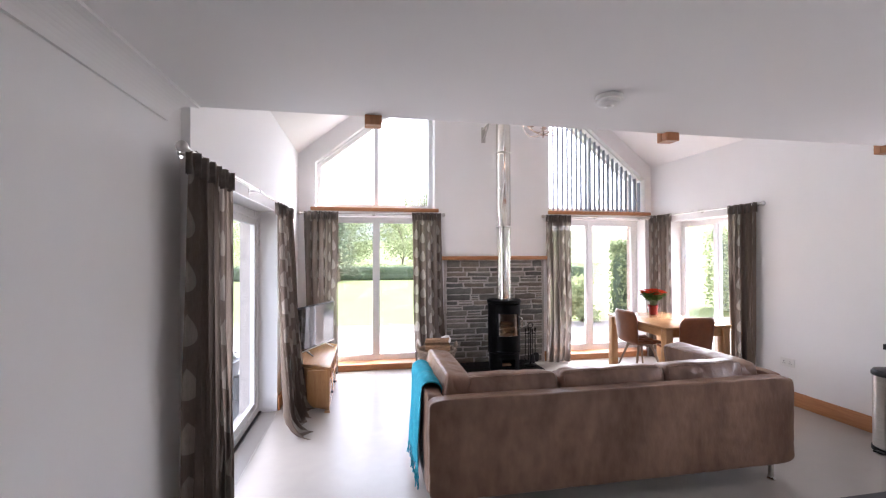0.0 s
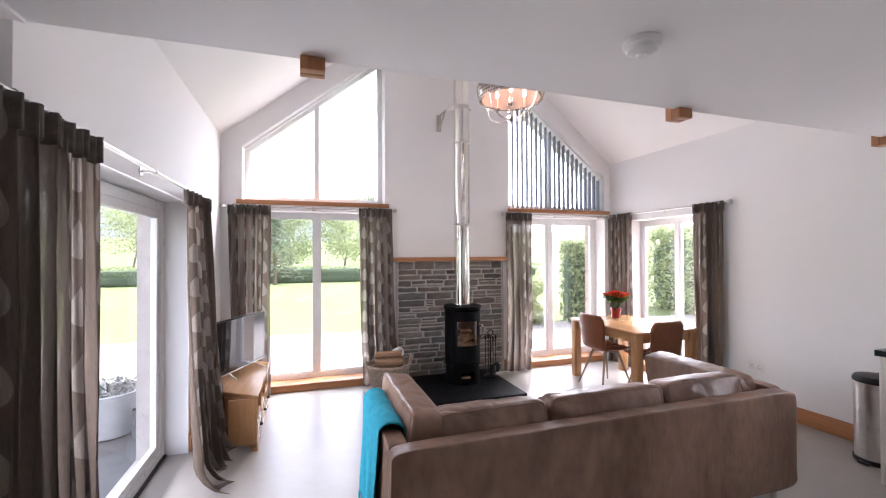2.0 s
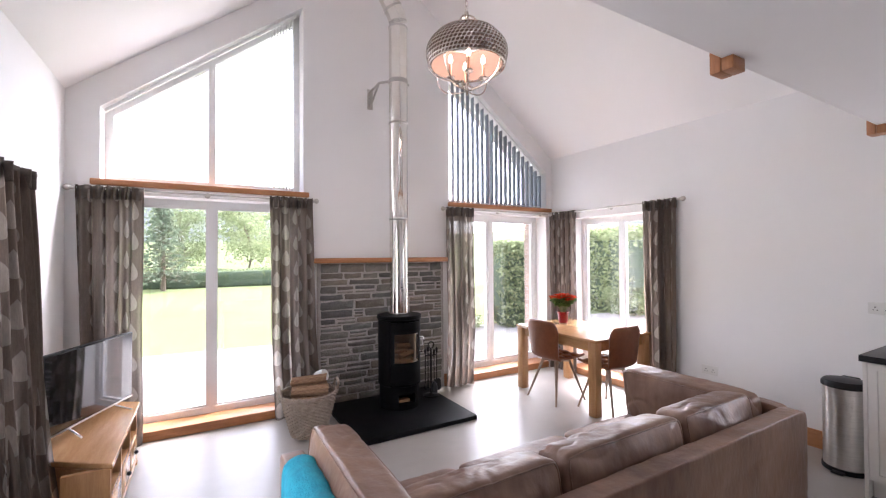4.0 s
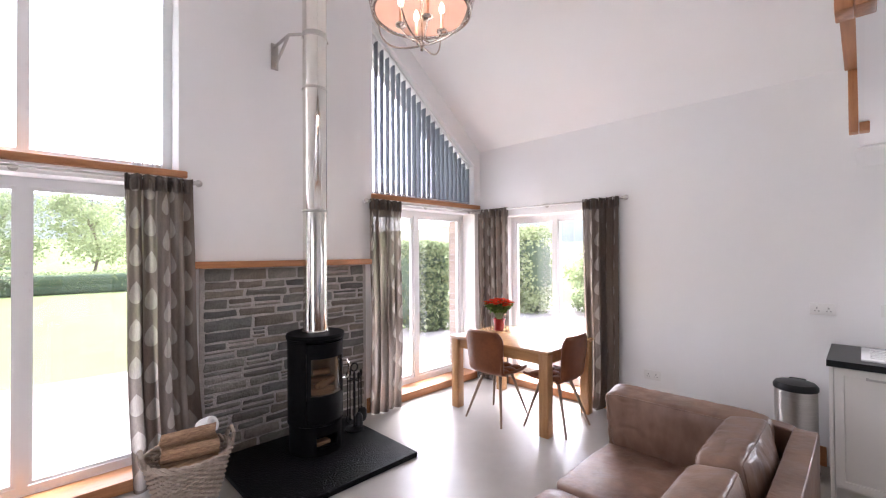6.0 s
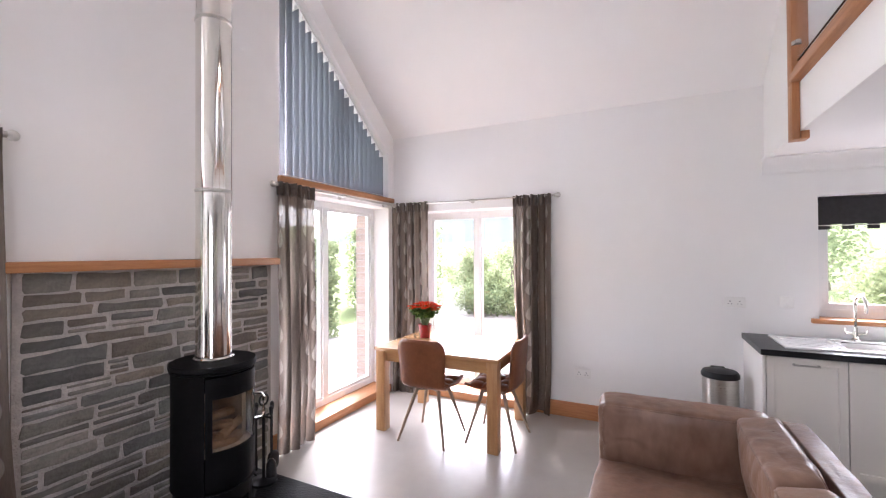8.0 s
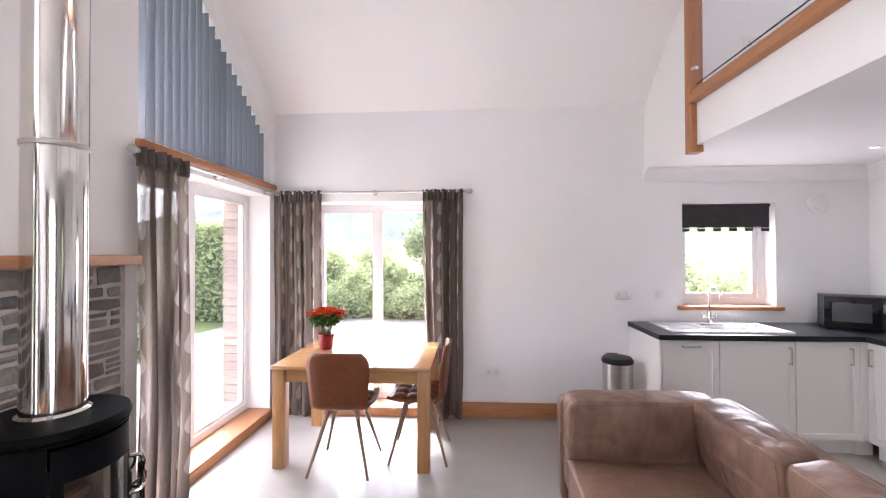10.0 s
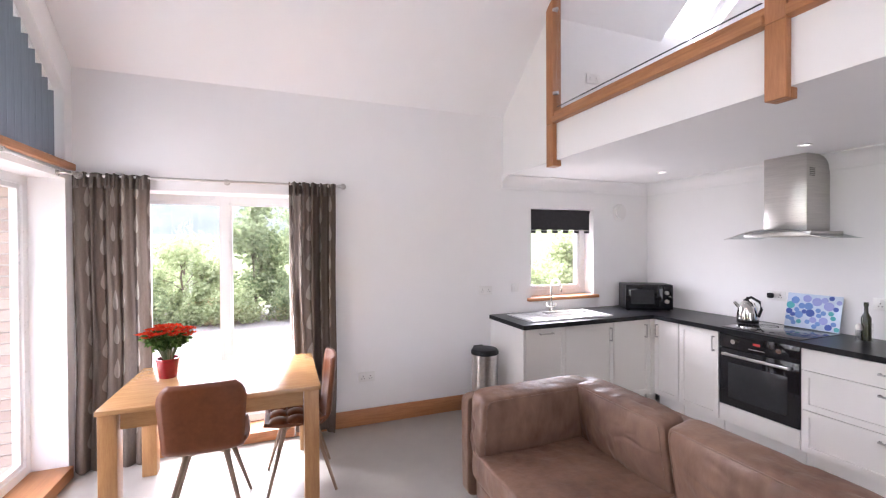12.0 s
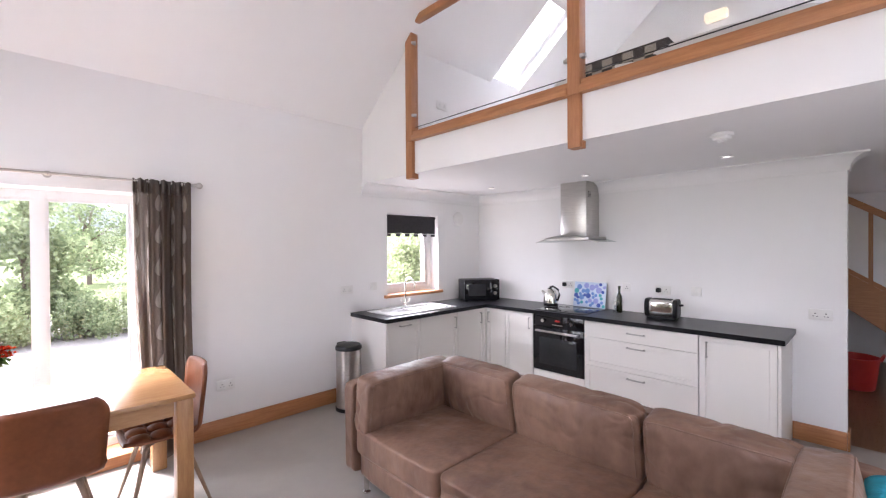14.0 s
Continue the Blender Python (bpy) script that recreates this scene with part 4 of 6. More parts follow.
flue = thing("flue_pipe", "polished steel twin wall flue rising from the stove", "flue", (SX, SY, 0.9675))
FR = 0.096
bm = bmesh.new()
lathe(bm, [(FR + 0.012, 0.0), (FR + 0.012, 0.012), (FR + 0.002, 0.020)], 40)
part("collar", bm, CHROME, flue)
for k, (z0, z1) in enumerate(((0.0, 0.99), (0.99, 1.985), (1.985, 2.985))):
    bm = bmesh.new()
    lathe(bm, [(FR, z0), (FR, z1 - 0.001)], 40)
    part("pipe_section", bm, CHROME, flue)
    bm = bmesh.new()
    lathe(bm, [(FR + 0.001, z1 - 0.022), (FR + 0.005, z1 - 0.018), (FR + 0.005, z1 - 0.004), (FR + 0.001, z1)], 40)
    part("joint_band", bm, STEEL, flue)
for nm, pts in (("pipe_elbow", [(0, 0, 2.986), (0, 0, 3.04), (-0.018, 0, 3.10), (-0.055, 0, 3.17)]), ("pipe_offset", [(-0.057, 0, 3.174), (-0.30, 0, 3.59), (-0.52, 0, 3.97)])):
    bm = bmesh.new()
    tube(bm, pts, FR, 40)
    part(nm, bm, CHROME, flue)
bm = bmesh.new()
tube(bm, [(-0.053, 0, 3.166), (-0.064, 0, 3.185)], FR + 0.005, 40)
part("joint_band", bm, STEEL, flue)
bm = bmesh.new()
lathe(bm, [(FR + 0.001, 2.385), (FR + 0.005, 2.39), (FR + 0.005, 2.425), (FR + 0.001, 2.43)], 40)
tube(bm, [(-0.10, 0.02, 2.405), (-0.17, 0.10, 2.405), (-0.17, G - SY - 0.002, 2.405)], 0.013, 8)
tube(bm, [(0.10, 0.02, 2.405), (0.125, 0.0, 2.405)], 0.012, 8)
bx(bm, -0.20, -0.14, G - SY - 0.012, G - SY - 0.001, 2.21, 2.43)
tube(bm, [(-0.17, G - SY - 0.01, 2.23), (-0.17, 0.12, 2.395)], 0.012, 8)
part("wall_bracket", bm, NICKEL, flue, "satin steel wall bracket")

TX, TY = 2.246, 5.415
tools = thing("fireside_tools", "black iron fireside tools hanging on a stand", "fire tools", (TX, TY, 0.042))
bm = bmesh.new()
lathe(bm, [(0.085, 0.0), (0.085, 0.014), (0.02, 0.024), (0.011, 0.03), (0.011, 0.50), (0.0, 0.52)], 24)
tube(bm, arc((0, 0, 0.55), 0.035, 0, 360, 16), 0.007, 6)
tube(bm, [(-0.07, 0, 0.44), (0.07, 0, 0.44)], 0.007, 6)
tube(bm, [(0, -0.07, 0.44), (0, 0.07, 0.44)], 0.007, 6)
part("stand", bm, BLACK, tools)
for k, (dx, dy) in enumerate(((-0.07, 0), (0.07, 0), (0, -0.07), (0, 0.07))):
    bm = bmesh.new()
    tube(bm, [(dx, dy, 0.47), (dx, dy, 0.16)], 0.006, 6)
    if k == 1:
        soft_box(bm, 0.045, 0.02, 0.065, (dx + 0.01, dy, 0.11), 3, 4)
    elif k == 2:
        lathe(bm, [(0.012, 0.17), (0.032, 0.14), (0.036, 0.06), (0.0, 0.06)], 14, at=(dx, dy, 0))
    elif k == 0:
        tube(bm, [(dx, dy, 0.16), (dx - 0.015, dy, 0.10), (dx + 0.01, dy, 0.07)], 0.007, 6)
    else:
        tube(bm, [(dx, dy, 0.16), (dx, dy, 0.06)], 0.008, 6)
    lathe(bm, [(0.006, 0.46), (0.012, 0.47), (0.014, 0.51), (0.0, 0.525)], 10, at=(dx, dy, 0))
    part("tool", bm, BLACK, tools)

# basket of logs
BX, BY = 0.90, 5.195
WICKER = mat("grey wicker", (0.42, 0.34, 0.27), (0.26, 0.20, 0.155), 0.8, scale=25, bump=0.5, bscale=80)
bask = thing("log_basket", "grey woven wicker log basket beside the hearth", "basket", (BX, BY, 0))
NB = 44
for k in range(24):
    bm = bmesh.new()
    zz = 0.012 + k * 0.0145
    r = 0.138 + 0.090 * (k / 23) ** 0.9
    pts = [((r + 0.008 * (1 if (j + k) % 2 else -1)) * math.cos(2 * math.pi * j / NB), (r + 0.008 * (1 if (j + k) % 2 else -1)) * math.sin(2 * math.pi * j / NB), zz) for j in range(NB + 1)]
    tube(bm, pts, 0.0085, 5)
    part("woven_strand", bm, WICKER, bask)
bm = bmesh.new()
for ph in range(3):
    tube(bm, [((0.236 + 0.010 * math.sin(9 * a + ph * 2.1)) * math.cos(a), (0.236 + 0.010 * math.sin(9 * a + ph * 2.1)) * math.sin(a), 0.365 + 0.012 * math.cos(9 * a + ph * 2.1)) for a in [2 * math.pi * k / 90 for k in range(91)]], 0.010, 6)
part("rim", bm, WICKER, bask)
bm = bmesh.new()
lathe(bm, [(0.0, 0.006), (0.138, 0.006), (0.140, 0.014), (0.0, 0.014)], 28)
part("bottom", bm, WICKER, bask)
for sgn in (-1, 1):
    bm = bmesh.new()
    tube(bm, [(sgn * 0.235, -0.06, 0.36), (sgn * 0.25, -0.05, 0.43), (sgn * 0.25, 0.0, 0.455), (sgn * 0.25, 0.05, 0.43), (sgn * 0.235, 0.06, 0.36)], 0.013, 8)
    part("handle", bm, WICKER, bask)
rl = random.Random(4)
for k, (x, y, zz, rz, l, r) in enumerate([(-0.01, -0.08, 0.31, 10, 0.25, 0.048), (0.01, -0.01, 0.32, -8, 0.30, 0.05), (-0.01, 0.075, 0.32, 14, 0.25, 0.048), (0.0, -0.06, 0.395, -14, 0.30, 0.045), (0.02, 0.05, 0.40, 8, 0.30, 0.047), (0.0, 0.0, 0.475, -4, 0.30, 0.042)]):
    bm = bmesh.new()
    prof = [(rl.uniform(0.75, 1.0) * math.cos(a) * r, rl.uniform(0.75, 1.0) * math.sin(a) * r) for a in (0.3, 1.5, 2.5, 3.4, 4.3, 5.4)]
    ends = [[bm.verts.new((sx2 * l / 2 + rl.uniform(-0.008, 0.008), a, b)) for a, b in prof] for sx2 in (-1, 0, 1)]
    for e0, e1 in zip(ends, ends[1:]):
        for j in range(6):
            bm.faces.new((e0[j], e0[(j + 1) % 6], e1[(j + 1) % 6], e1[j]))
    bm.faces.new(ends[0][::-1])
    bm.faces.new(ends[2])
    solid("firewood_log", bm, FIREWOOD, "split pale firewood log in the basket", "log", (BX + x, BY + y, zz), rz, "logs in the basket", smooth=20)
bm = bmesh.new()
lathe(bm, [(0.0, -0.05), (0.028, -0.05), (0.05, -0.048), (0.056, -0.03), (0.056, 0.03), (0.05, 0.05), (0.028, 0.05), (0.0, 0.03)], 24)
ob = solid("paper_roll", bm, PLASTIC, "white paper roll lying on the logs", "paper roll", (BX + 0.12, BY + 0.12, 0.47), 0)
ob.matrix_basis = pose(BX + 0.13, BY + 0.10, 0.463, 65, 20, 30)

# ---------- curtains and rods ----------


def rod(name, p0, p1, wall, label):
    """A steel pole with ball ends on brackets; wall: the way to the wall and how far."""
    p0, p1, wv = Vector(p0), Vector(p1), Vector(wall)
    t = thing(name, label, "curtain rod", tuple(p0))
    d = p1 - p0
    bm = bmesh.new()
    cyl(bm, (0, 0, 0), d, 0.010, 14)
    part("pole", bm, NICKEL, t)
    for q, s in ((Vector((0, 0, 0)), -1), (d, 1)):
        bm = bmesh.new()
        e = d.normalized() * s
        cyl(bm, q, q + e * 0.02, 0.016, 16)
        bmesh.ops.create_uvsphere(bm, u_segments=16, v_segments=10, radius=0.026, matrix=Matrix.Translation(q + e * 0.04))
        part("finial", bm, NICKEL, t)
    for f in (0.045, 0.5, 0.955):
        bm = bmesh.new()
        q = d * f
        cyl(bm, q, q + wv * 0.97, 0.008, 10)
        cyl(bm, q + wv * 0.90, q + wv * 0.985, 0.024, 16)
        cyl(bm, q - d.normalized() * 0.012, q + d.normalized() * 0.012, 0.016, 14)
        part("bracket", bm, NICKEL, t)
    return t


rod("curtain_rod", (-0.80, G - 0.075, 2.125), (1.04, G - 0.075, 2.125), (0, 0.075, 0), "slim satin steel curtain rod above the garden window")
rod("curtain_rod", (2.60, G - 0.075, 2.125), (4.24, G - 0.075, 2.125), (0, 0.075, 0), "slim satin steel curtain rod above the garden window")
rod("curtain_rod", (XR - 0.062, 3.88, 2.135), (XR - 0.062, 5.62, 2.135), (0.062, 0, 0), "slim satin steel curtain rod above the dining window")
rod("curtain_rod", (XL + 0.075, 2.02, 2.064), (XL + 0.075, 4.70, 2.064), (-0.075, 0, 0), "satin steel curtain rod above the patio door")


def curtain(a0, a1, b0, b1, fixed, axis, zt, label, folds=6, seed=0, puddle=0.0, depth=0.045, away=-1, lean=0.0):
    """Gathered curtain from (a0..a1) at the heading to (b0..b1) at the hem."""
    t = thing("curtain", label, "curtain", (0, 0, 0))
    rnd = random.Random(seed)
    ph = [rnd.uniform(0, 6.28) for _ in range(4)]
    cloth = abs(a1 - a0) * 2.0

    def f(u, v):
        k = 1 - v
        u0, u = u, u + 0.050 * math.sin(u * 5.3 + ph[1]) * math.sin(u * math.pi) + 0.022 * math.sin(u * 14 + ph[2] + 0.8 * k) * math.sin(u * math.pi)
        a = a0 + (a1 - a0) * u
        b = b0 + (b1 - b0) * u
        e = k ** 1.5
        s = a * (1 - e) + b * e
        amp = depth * (0.55 + 0.75 * k ** 0.6)
        w = math.sin(u * folds * 2 * math.pi + ph[0] + 0.7 * math.sin(k * 2.3 + ph[1]))
        w += 0.35 * math.sin(u * folds * 4.1 * math.pi + ph[2] + 1.6 * k)
        w *= 0.75 + 0.5 * noise.noise(Vector((u0 * 4, k * 0.8, seed * 3.1)))
        off = amp * w * 0.62 + 0.016 * k * noise.noise(Vector((u0 * 11, k * 3.5, seed * 1.7)))
        s += 0.35 * depth * math.cos(u * folds * 2 * math.pi + ph[0]) * (0.4 + k) + 0.012 * math.sin(k * 7 + ph[3]) * k
        z = zt * v
        out = away * (lean * e + 0.012)
        if puddle and k > 0.93:
            q = (k - 0.93) / 0.07
            out += away * puddle * q * (0.6 + 0.5 * math.sin(u * 7 + ph[1]))
            z = max(0.012, zt * 0.07 * (1 - q) ** 2 + 0.03 * q * (1 + math.sin(u * 11 + ph[2])) + 0.012)
        else:
            z = max(z, 0.012)
        o = fixed + off + out
        return (s, o, z) if axis == "x" else (o, s, z)
    nu, nv = 110, 46
    bm = bmesh.new()
    sheet(bm, nu, nv, f, lambda u, v: (u * cloth + seed * 0.37, v * zt))
    part("drape", bm, CURTAIN, t, smooth=180)
    bm = bmesh.new()

    def g(u, v):
        x, y, z = f(u, 1.0)
        w = 0.016 * math.sin(u * folds * 5.0 * math.pi)
        zz = zt - 0.075 + 0.105 * v + 0.005 * math.sin(u * folds * 9)
        return (x, y + w * 0.6 + away * 0.005, zz) if axis == "x" else (x + w * 0.6 + away * 0.005, y, zz)
    sheet(bm, 140, 3, g)
    rr = bmesh.ops.extrude_face_region(bm, geom=list(bm.faces))
    for v in rr["geom"]:
        if isinstance(v, bmesh.types.BMVert):
            if axis == "x":
                v.co.y -= away * 0.02
            else:
                v.co.x -= away * 0.02
    part("heading", bm, CURTOP, t, "gathered dark heading", smooth=180)
    return t


CL = "taupe curtain with pale leaf drops, hanging open beside the glass"
cy = G - 0.085
curtain(-0.79, -0.35, -0.70, -0.38, cy, "x", 2.115, CL, 5, 1, depth=0.055)
curtain(0.63, 1.03, 0.66, 1.10, cy, "x", 2.115, CL, 5, 2, depth=0.055)
curtain(2.605, 2.99, 2.62, 2.97, cy, "x", 2.115, CL, 4, 3, depth=0.06)
cx = XR - 0.062
curtain(5.265, 5.725, 5.265, 5.72, cx, "y", 2.12, CL, 5, 4, depth=0.045)
curtain(3.91, 4.29, 3.94, 4.27, cx, "y", 2.12, CL, 5, 5, puddle=0.08, depth=0.045)
lx = XL + 0.075
curtain(2.05, 2.64, 2.04, 2.66, lx, "y", 2.03, CL, 6, 6, away=1, depth=0.065)
curtain(4.01, 4.62, 3.66, 4.38, lx, "y", 2.03, CL, 6, 7, away=1, puddle=0.13, lean=0.17, depth=0.085)

# ---------- vertical blinds in the sloping windows ----------


def blind(name, x0, x1, label, xs, turn, slat=SLATBLUE):
    t = thing(name, label, "blind", (0, G + 0.075, 0))
    top = lambda x: slope_top(x) - 0.012
    bm = polywall([(x0, top(x0) - 0.03), (x1, top(x1) - 0.03), (x1, top(x1)), (x0, top(x0))], [], lambda a, b: (a, -0.015, b), (0, 0.03, 0))
    part("head_rail", bm, UPVC, t, "white sloping head rail", smooth=None)
    for x in xs:
        zt = top(x) - 0.075
        h = zt - (WSILL + 0.06)
        if h < 0.05:
            continue
        m = pose(x, 0, 0, 0, 0, turn)
        bm = bmesh.new()

        def f(u, v):
            uu = u - 0.5
            return (uu * 0.087, 0.006 * (1 - 4 * uu * uu), WSILL + 0.06 + h * v)
        sheet(bm, 4, 1, f)
        rr = bmesh.ops.extrude_face_region(bm, geom=list(bm.faces))
        bmesh.ops.translate(bm, verts=[g for g in rr["geom"] if isinstance(g, bmesh.types.BMVert)], vec=(0, 0.0012, 0))
        bm.transform(m)
        sl = part("slat", bm, slat, t)
        bm = bmesh.new()
        bx(bm, -0.012, 0.012, -0.005, 0.005, zt, top(x) - 0.03)
        bx(bm, -0.02, 0.02, -0.004, 0.004, zt - 0.02, zt + 0.012)
        bm.transform(m)
        part("hanger", bm, UPVC, sl, "white hanger clip")
    bm = bmesh.new()
    tube(bm, [(x0 + 0.02, -0.03, WSILL + 0.075), ((x0 + x1) / 2, -0.032, WSILL + 0.068), (x1 - 0.02, -0.03, WSILL + 0.075)], 0.003, 5)
    part("bottom_chain", bm, PLASTIC, t)


blind("vertical_blind", WR[0] + 0.06, WR[1] - 0.02, "slate blue vertical blind with slats turned open", [WR[0] + 0.10 + 0.0755 * k for k in range(20)], 84)
blind("vertical_blind", WL[0] + 0.02, WL[1] - 0.06, "white vertical blind drawn to the side of the window", [WL[1] - 0.09 - 0.028 * k for k in range(8)], 80, UPVC)

# ---------- sofa ----------
SX0, SX1, SYB, SYF = 0.37, 2.94, 2.37, 3.33
sofa = thing("sofa", "worn brown leather three seat sofa with loose cushions", "sofa", (0, 0, 0))


def pad_part(name, x0, x1, y0, y1, z0, z1, **kw):
    bm = bmesh.new()
    soft_box(bm, (x1 - x0) / 2, (y1 - y0) / 2, (z1 - z0) / 2, ((x0 + x1) / 2, (y0 + y1) / 2, (z0 + z1) / 2), **kw)
    return part(name, bm, LEATHER, sofa, smooth=180)


def seamed(name, bm, rims, at):
    bm.transform(Matrix.Translation(at))
    c = part(name, bm, LEATHER, sofa, smooth=180)
    for rim in rims:
        bm = bmesh.new()
        tube(bm, rim + rim[:1], 0.0036, 6)
        bm.transform(Matrix.Translation(at))
        part("piping", bm, LEATHER, c)


pad_part("back", SX0, SX1, SYB, SYB + 0.10, 0.13, 0.725, n=22, cuts=56, bulge=(0, 0.10, 0), wrinkle=0.006, seed=3, crease=0.004)
pad_part("arm", SX0, SX0 + 0.10, SYB + 0.08, SYF, 0.13, 0.725, n=18, cuts=30, wrinkle=0.005, seed=5, crease=0.004)
pad_part("arm", SX1 - 0.10, SX1, SYB + 0.08, SYF, 0.13, 0.725, n=18, cuts=30, wrinkle=0.005, seed=6, crease=0.004)
pad_part("seat_base", SX0 + 0.09, SX1 - 0.09, SYB + 0.09, SYF - 0.01, 0.13, 0.29, n=14, cuts=14, wrinkle=0.005, seed=7)
sw_ = (SX1 - SX0 - 0.20) / 3
for k in range(3):
    a = SX0 + 0.10 + sw_ * k
    pad_part("seat_cushion", a + 0.004, a + sw_ - 0.004, SYB + 0.12, SYF + 0.0, 0.28, 0.445, n=14, cuts=40, bulge=(0, 0, 0.10), wrinkle=0.007, seed=10 + k, crease=0.006)
    b0, b1 = (a + (0.15 if k == 0 else 0.005), a + sw_ - (0.15 if k == 2 else 0.005))
    bm = bmesh.new()
    rims = soft_box(bm, (b1 - b0) / 2, 0.085, 0.200, (0, 0, 0), 10, 48, (0, 0.46, 0.03), 0.007, 20 + k * 3, Matrix.Rotation(radians(-9), 3, "X"), 0.009)
    seamed("back_cushion", bm, rims, ((b0 + b1) / 2, SYB + 0.218, 0.602))
for sgn, xx in ((1, SX0 + 0.19), (-1, SX1 - 0.19)):
    bm = bmesh.new()
    rims = soft_box(bm, 0.085, 0.40, 0.195, (0, 0, 0), 11, 48, (0.36, 0, 0.02), 0.005, 40 + sgn, Matrix.Rotation(radians(-8 * sgn * -1), 3, "Y"), 0.007)
    seamed("side_cushion", bm, rims, (xx, SYB + 0.555, 0.622 if sgn > 0 else 0.588))
for x in (SX0 + 0.12, SX1 - 0.14):
    for y in (SYB + 0.06, SYF - 0.08):
        bm = bmesh.new()
        bx(bm, x - 0.012, x + 0.012, y - 0.012, y + 0.012, 0.012, 0.14)
        lathe(bm, [(0.026, 0.0), (0.026, 0.008), (0.014, 0.016), (0.0, 0.016)], 16, at=(x, y, 0))
        part("leg", bm, CHROME, sofa, "polished steel leg")
TURQ = mat("turquoise wool", (0.02, 0.36, 0.48), (0.012, 0.25, 0.36), 0.95, scale=30, bump=0.6, bscale=120)
thr = thing("throw_blanket", "turquoise wool throw folded over the sofa arm", "throw", (0, 0, 0))
bm = bmesh.new()


def throw_f(u, v):
    """Outside hang, over the arm, and tucked in beside the cushion."""
    y = 2.60 + 0.54 * v + 0.02 * math.sin(u * 5)
    L = u * 0.83
    wob = 0.007 * math.sin(v * 15 + u * 5) + 0.004 * math.sin(v * 31 + 2)
    if L < 0.56:
        k = (0.56 - L) / 0.56
        return (SX0 - 0.018 - wob * (0.4 + k) - 0.015 * k, y + 0.02 * k * math.sin(u * 9), 0.725 - (0.56 - L))
    if L < 0.74:
        q = (L - 0.56) / 0.18
        return (SX0 - 0.018 + 0.128 * q, y, 0.725 + 0.042 * math.sin(q * math.pi) ** 0.6 + wob * 0.5)
    return (SX0 + 0.110 + 0.004 * math.sin(v * 9), y, 0.725 - (L - 0.74))


sheet(bm, 44, 30, throw_f)
rr = bmesh.ops.extrude_face_region(bm, geom=list(bm.faces))
bmesh.ops.translate(bm, verts=[g for g in rr["geom"] if isinstance(g, bmesh.types.BMVert)], vec=(0.004, 0, 0.010))
part("blanket", bm, TURQ, thr, smooth=180)
bm = bmesh.new()
for k in range(30):
    p = Vector(throw_f(0.0, (k + 0.5) / 30))
    tube(bm, [p, p + Vector((rl.uniform(-0.008, 0.004), rl.uniform(-0.008, 0.008), -0.04)), p + Vector((rl.uniform(-0.012, 0.004), rl.uniform(-0.012, 0.012), -0.08))], 0.004, 4)
part("fringe", bm, TURQ, thr)

# ---------- dining table, chairs, flowers ----------
tab = thing("dining_table", "pale oak dining table by the corner windows", "table", (3.76, 4.70, 0))
TW, TD = 0.43, 0.58
part("tabletop", boxes((-TW, TW, -TD, TD, 0.715, 0.745), bevel=0.006), PALEOAK, tab)
for y in (-TD + 0.05, TD - 0.05):
    part("apron", boxes((-TW + 0.105, TW - 0.105, y - 0.011, y + 0.011, 0.62, 0.7145)), PALEOAK, tab)
for x in (-TW + 0.05, TW - 0.05):
    part("apron", boxes((x - 0.011, x + 0.011, -TD + 0.105, TD - 0.105, 0.62, 0.7145)), PALEOAK, tab)
for x in (-1, 1):
    for y in (-1, 1):
        part("leg", boxes((x * (TW - 0.055) - 0.045, x * (TW - 0.055) + 0.045, y * (TD - 0.055) - 0.045, y * (TD - 0.055) + 0.045, 0.0, 0.7145), bevel=0.006), PALEOAKV, tab)


def shell_mesh():
    """Moulded shell: the seat runs up into the back."""
    bm = bmesh.new()

    def f(u, v):
        a = (u - 0.5) * 2
        if v < 0.45:
            k = v / 0.45
            y, z = 0.22 - 0.36 * k, 0.445 - 0.015 * math.sin(k * math.pi)
            w = 0.205 + 0.02 * math.sin(k * 2.6)
        else:
            k = (v - 0.45) / 0.55
            c = min(1.0, k / 0.30)
            y = -0.14 - 0.075 * math.sin(c * math.pi / 2) - 0.05 * max(0, k - 0.3)
            z = 0.445 + 0.06 * (1 - math.cos(c * math.pi / 2)) + 0.36 * max(0, k - 0.3) / 0.7 * 1.0 - 0.0
            w = 0.196 + 0.034 * k
        if v > 0.88:
            w *= 1 - 0.26 * ((v - 0.88) / 0.12) ** 2.6
        curl = 0.035 * abs(a) ** 3
        return (a * w, y + (curl if v > 0.45 else 0), z + (curl if v <= 0.45 else 0))
    sheet(bm, 14, 30, f)
    bmesh.ops.recalc_face_normals(bm, faces=list(bm.faces))
    bmesh.ops.solidify(bm, geom=list(bm.faces), thickness=0.022)
    return bm


WALNUT = mat("light walnut legs", (0.27, 0.185, 0.12), (0.20, 0.13, 0.08), 0.45, scale=5, stretch=(9, 9, 1))


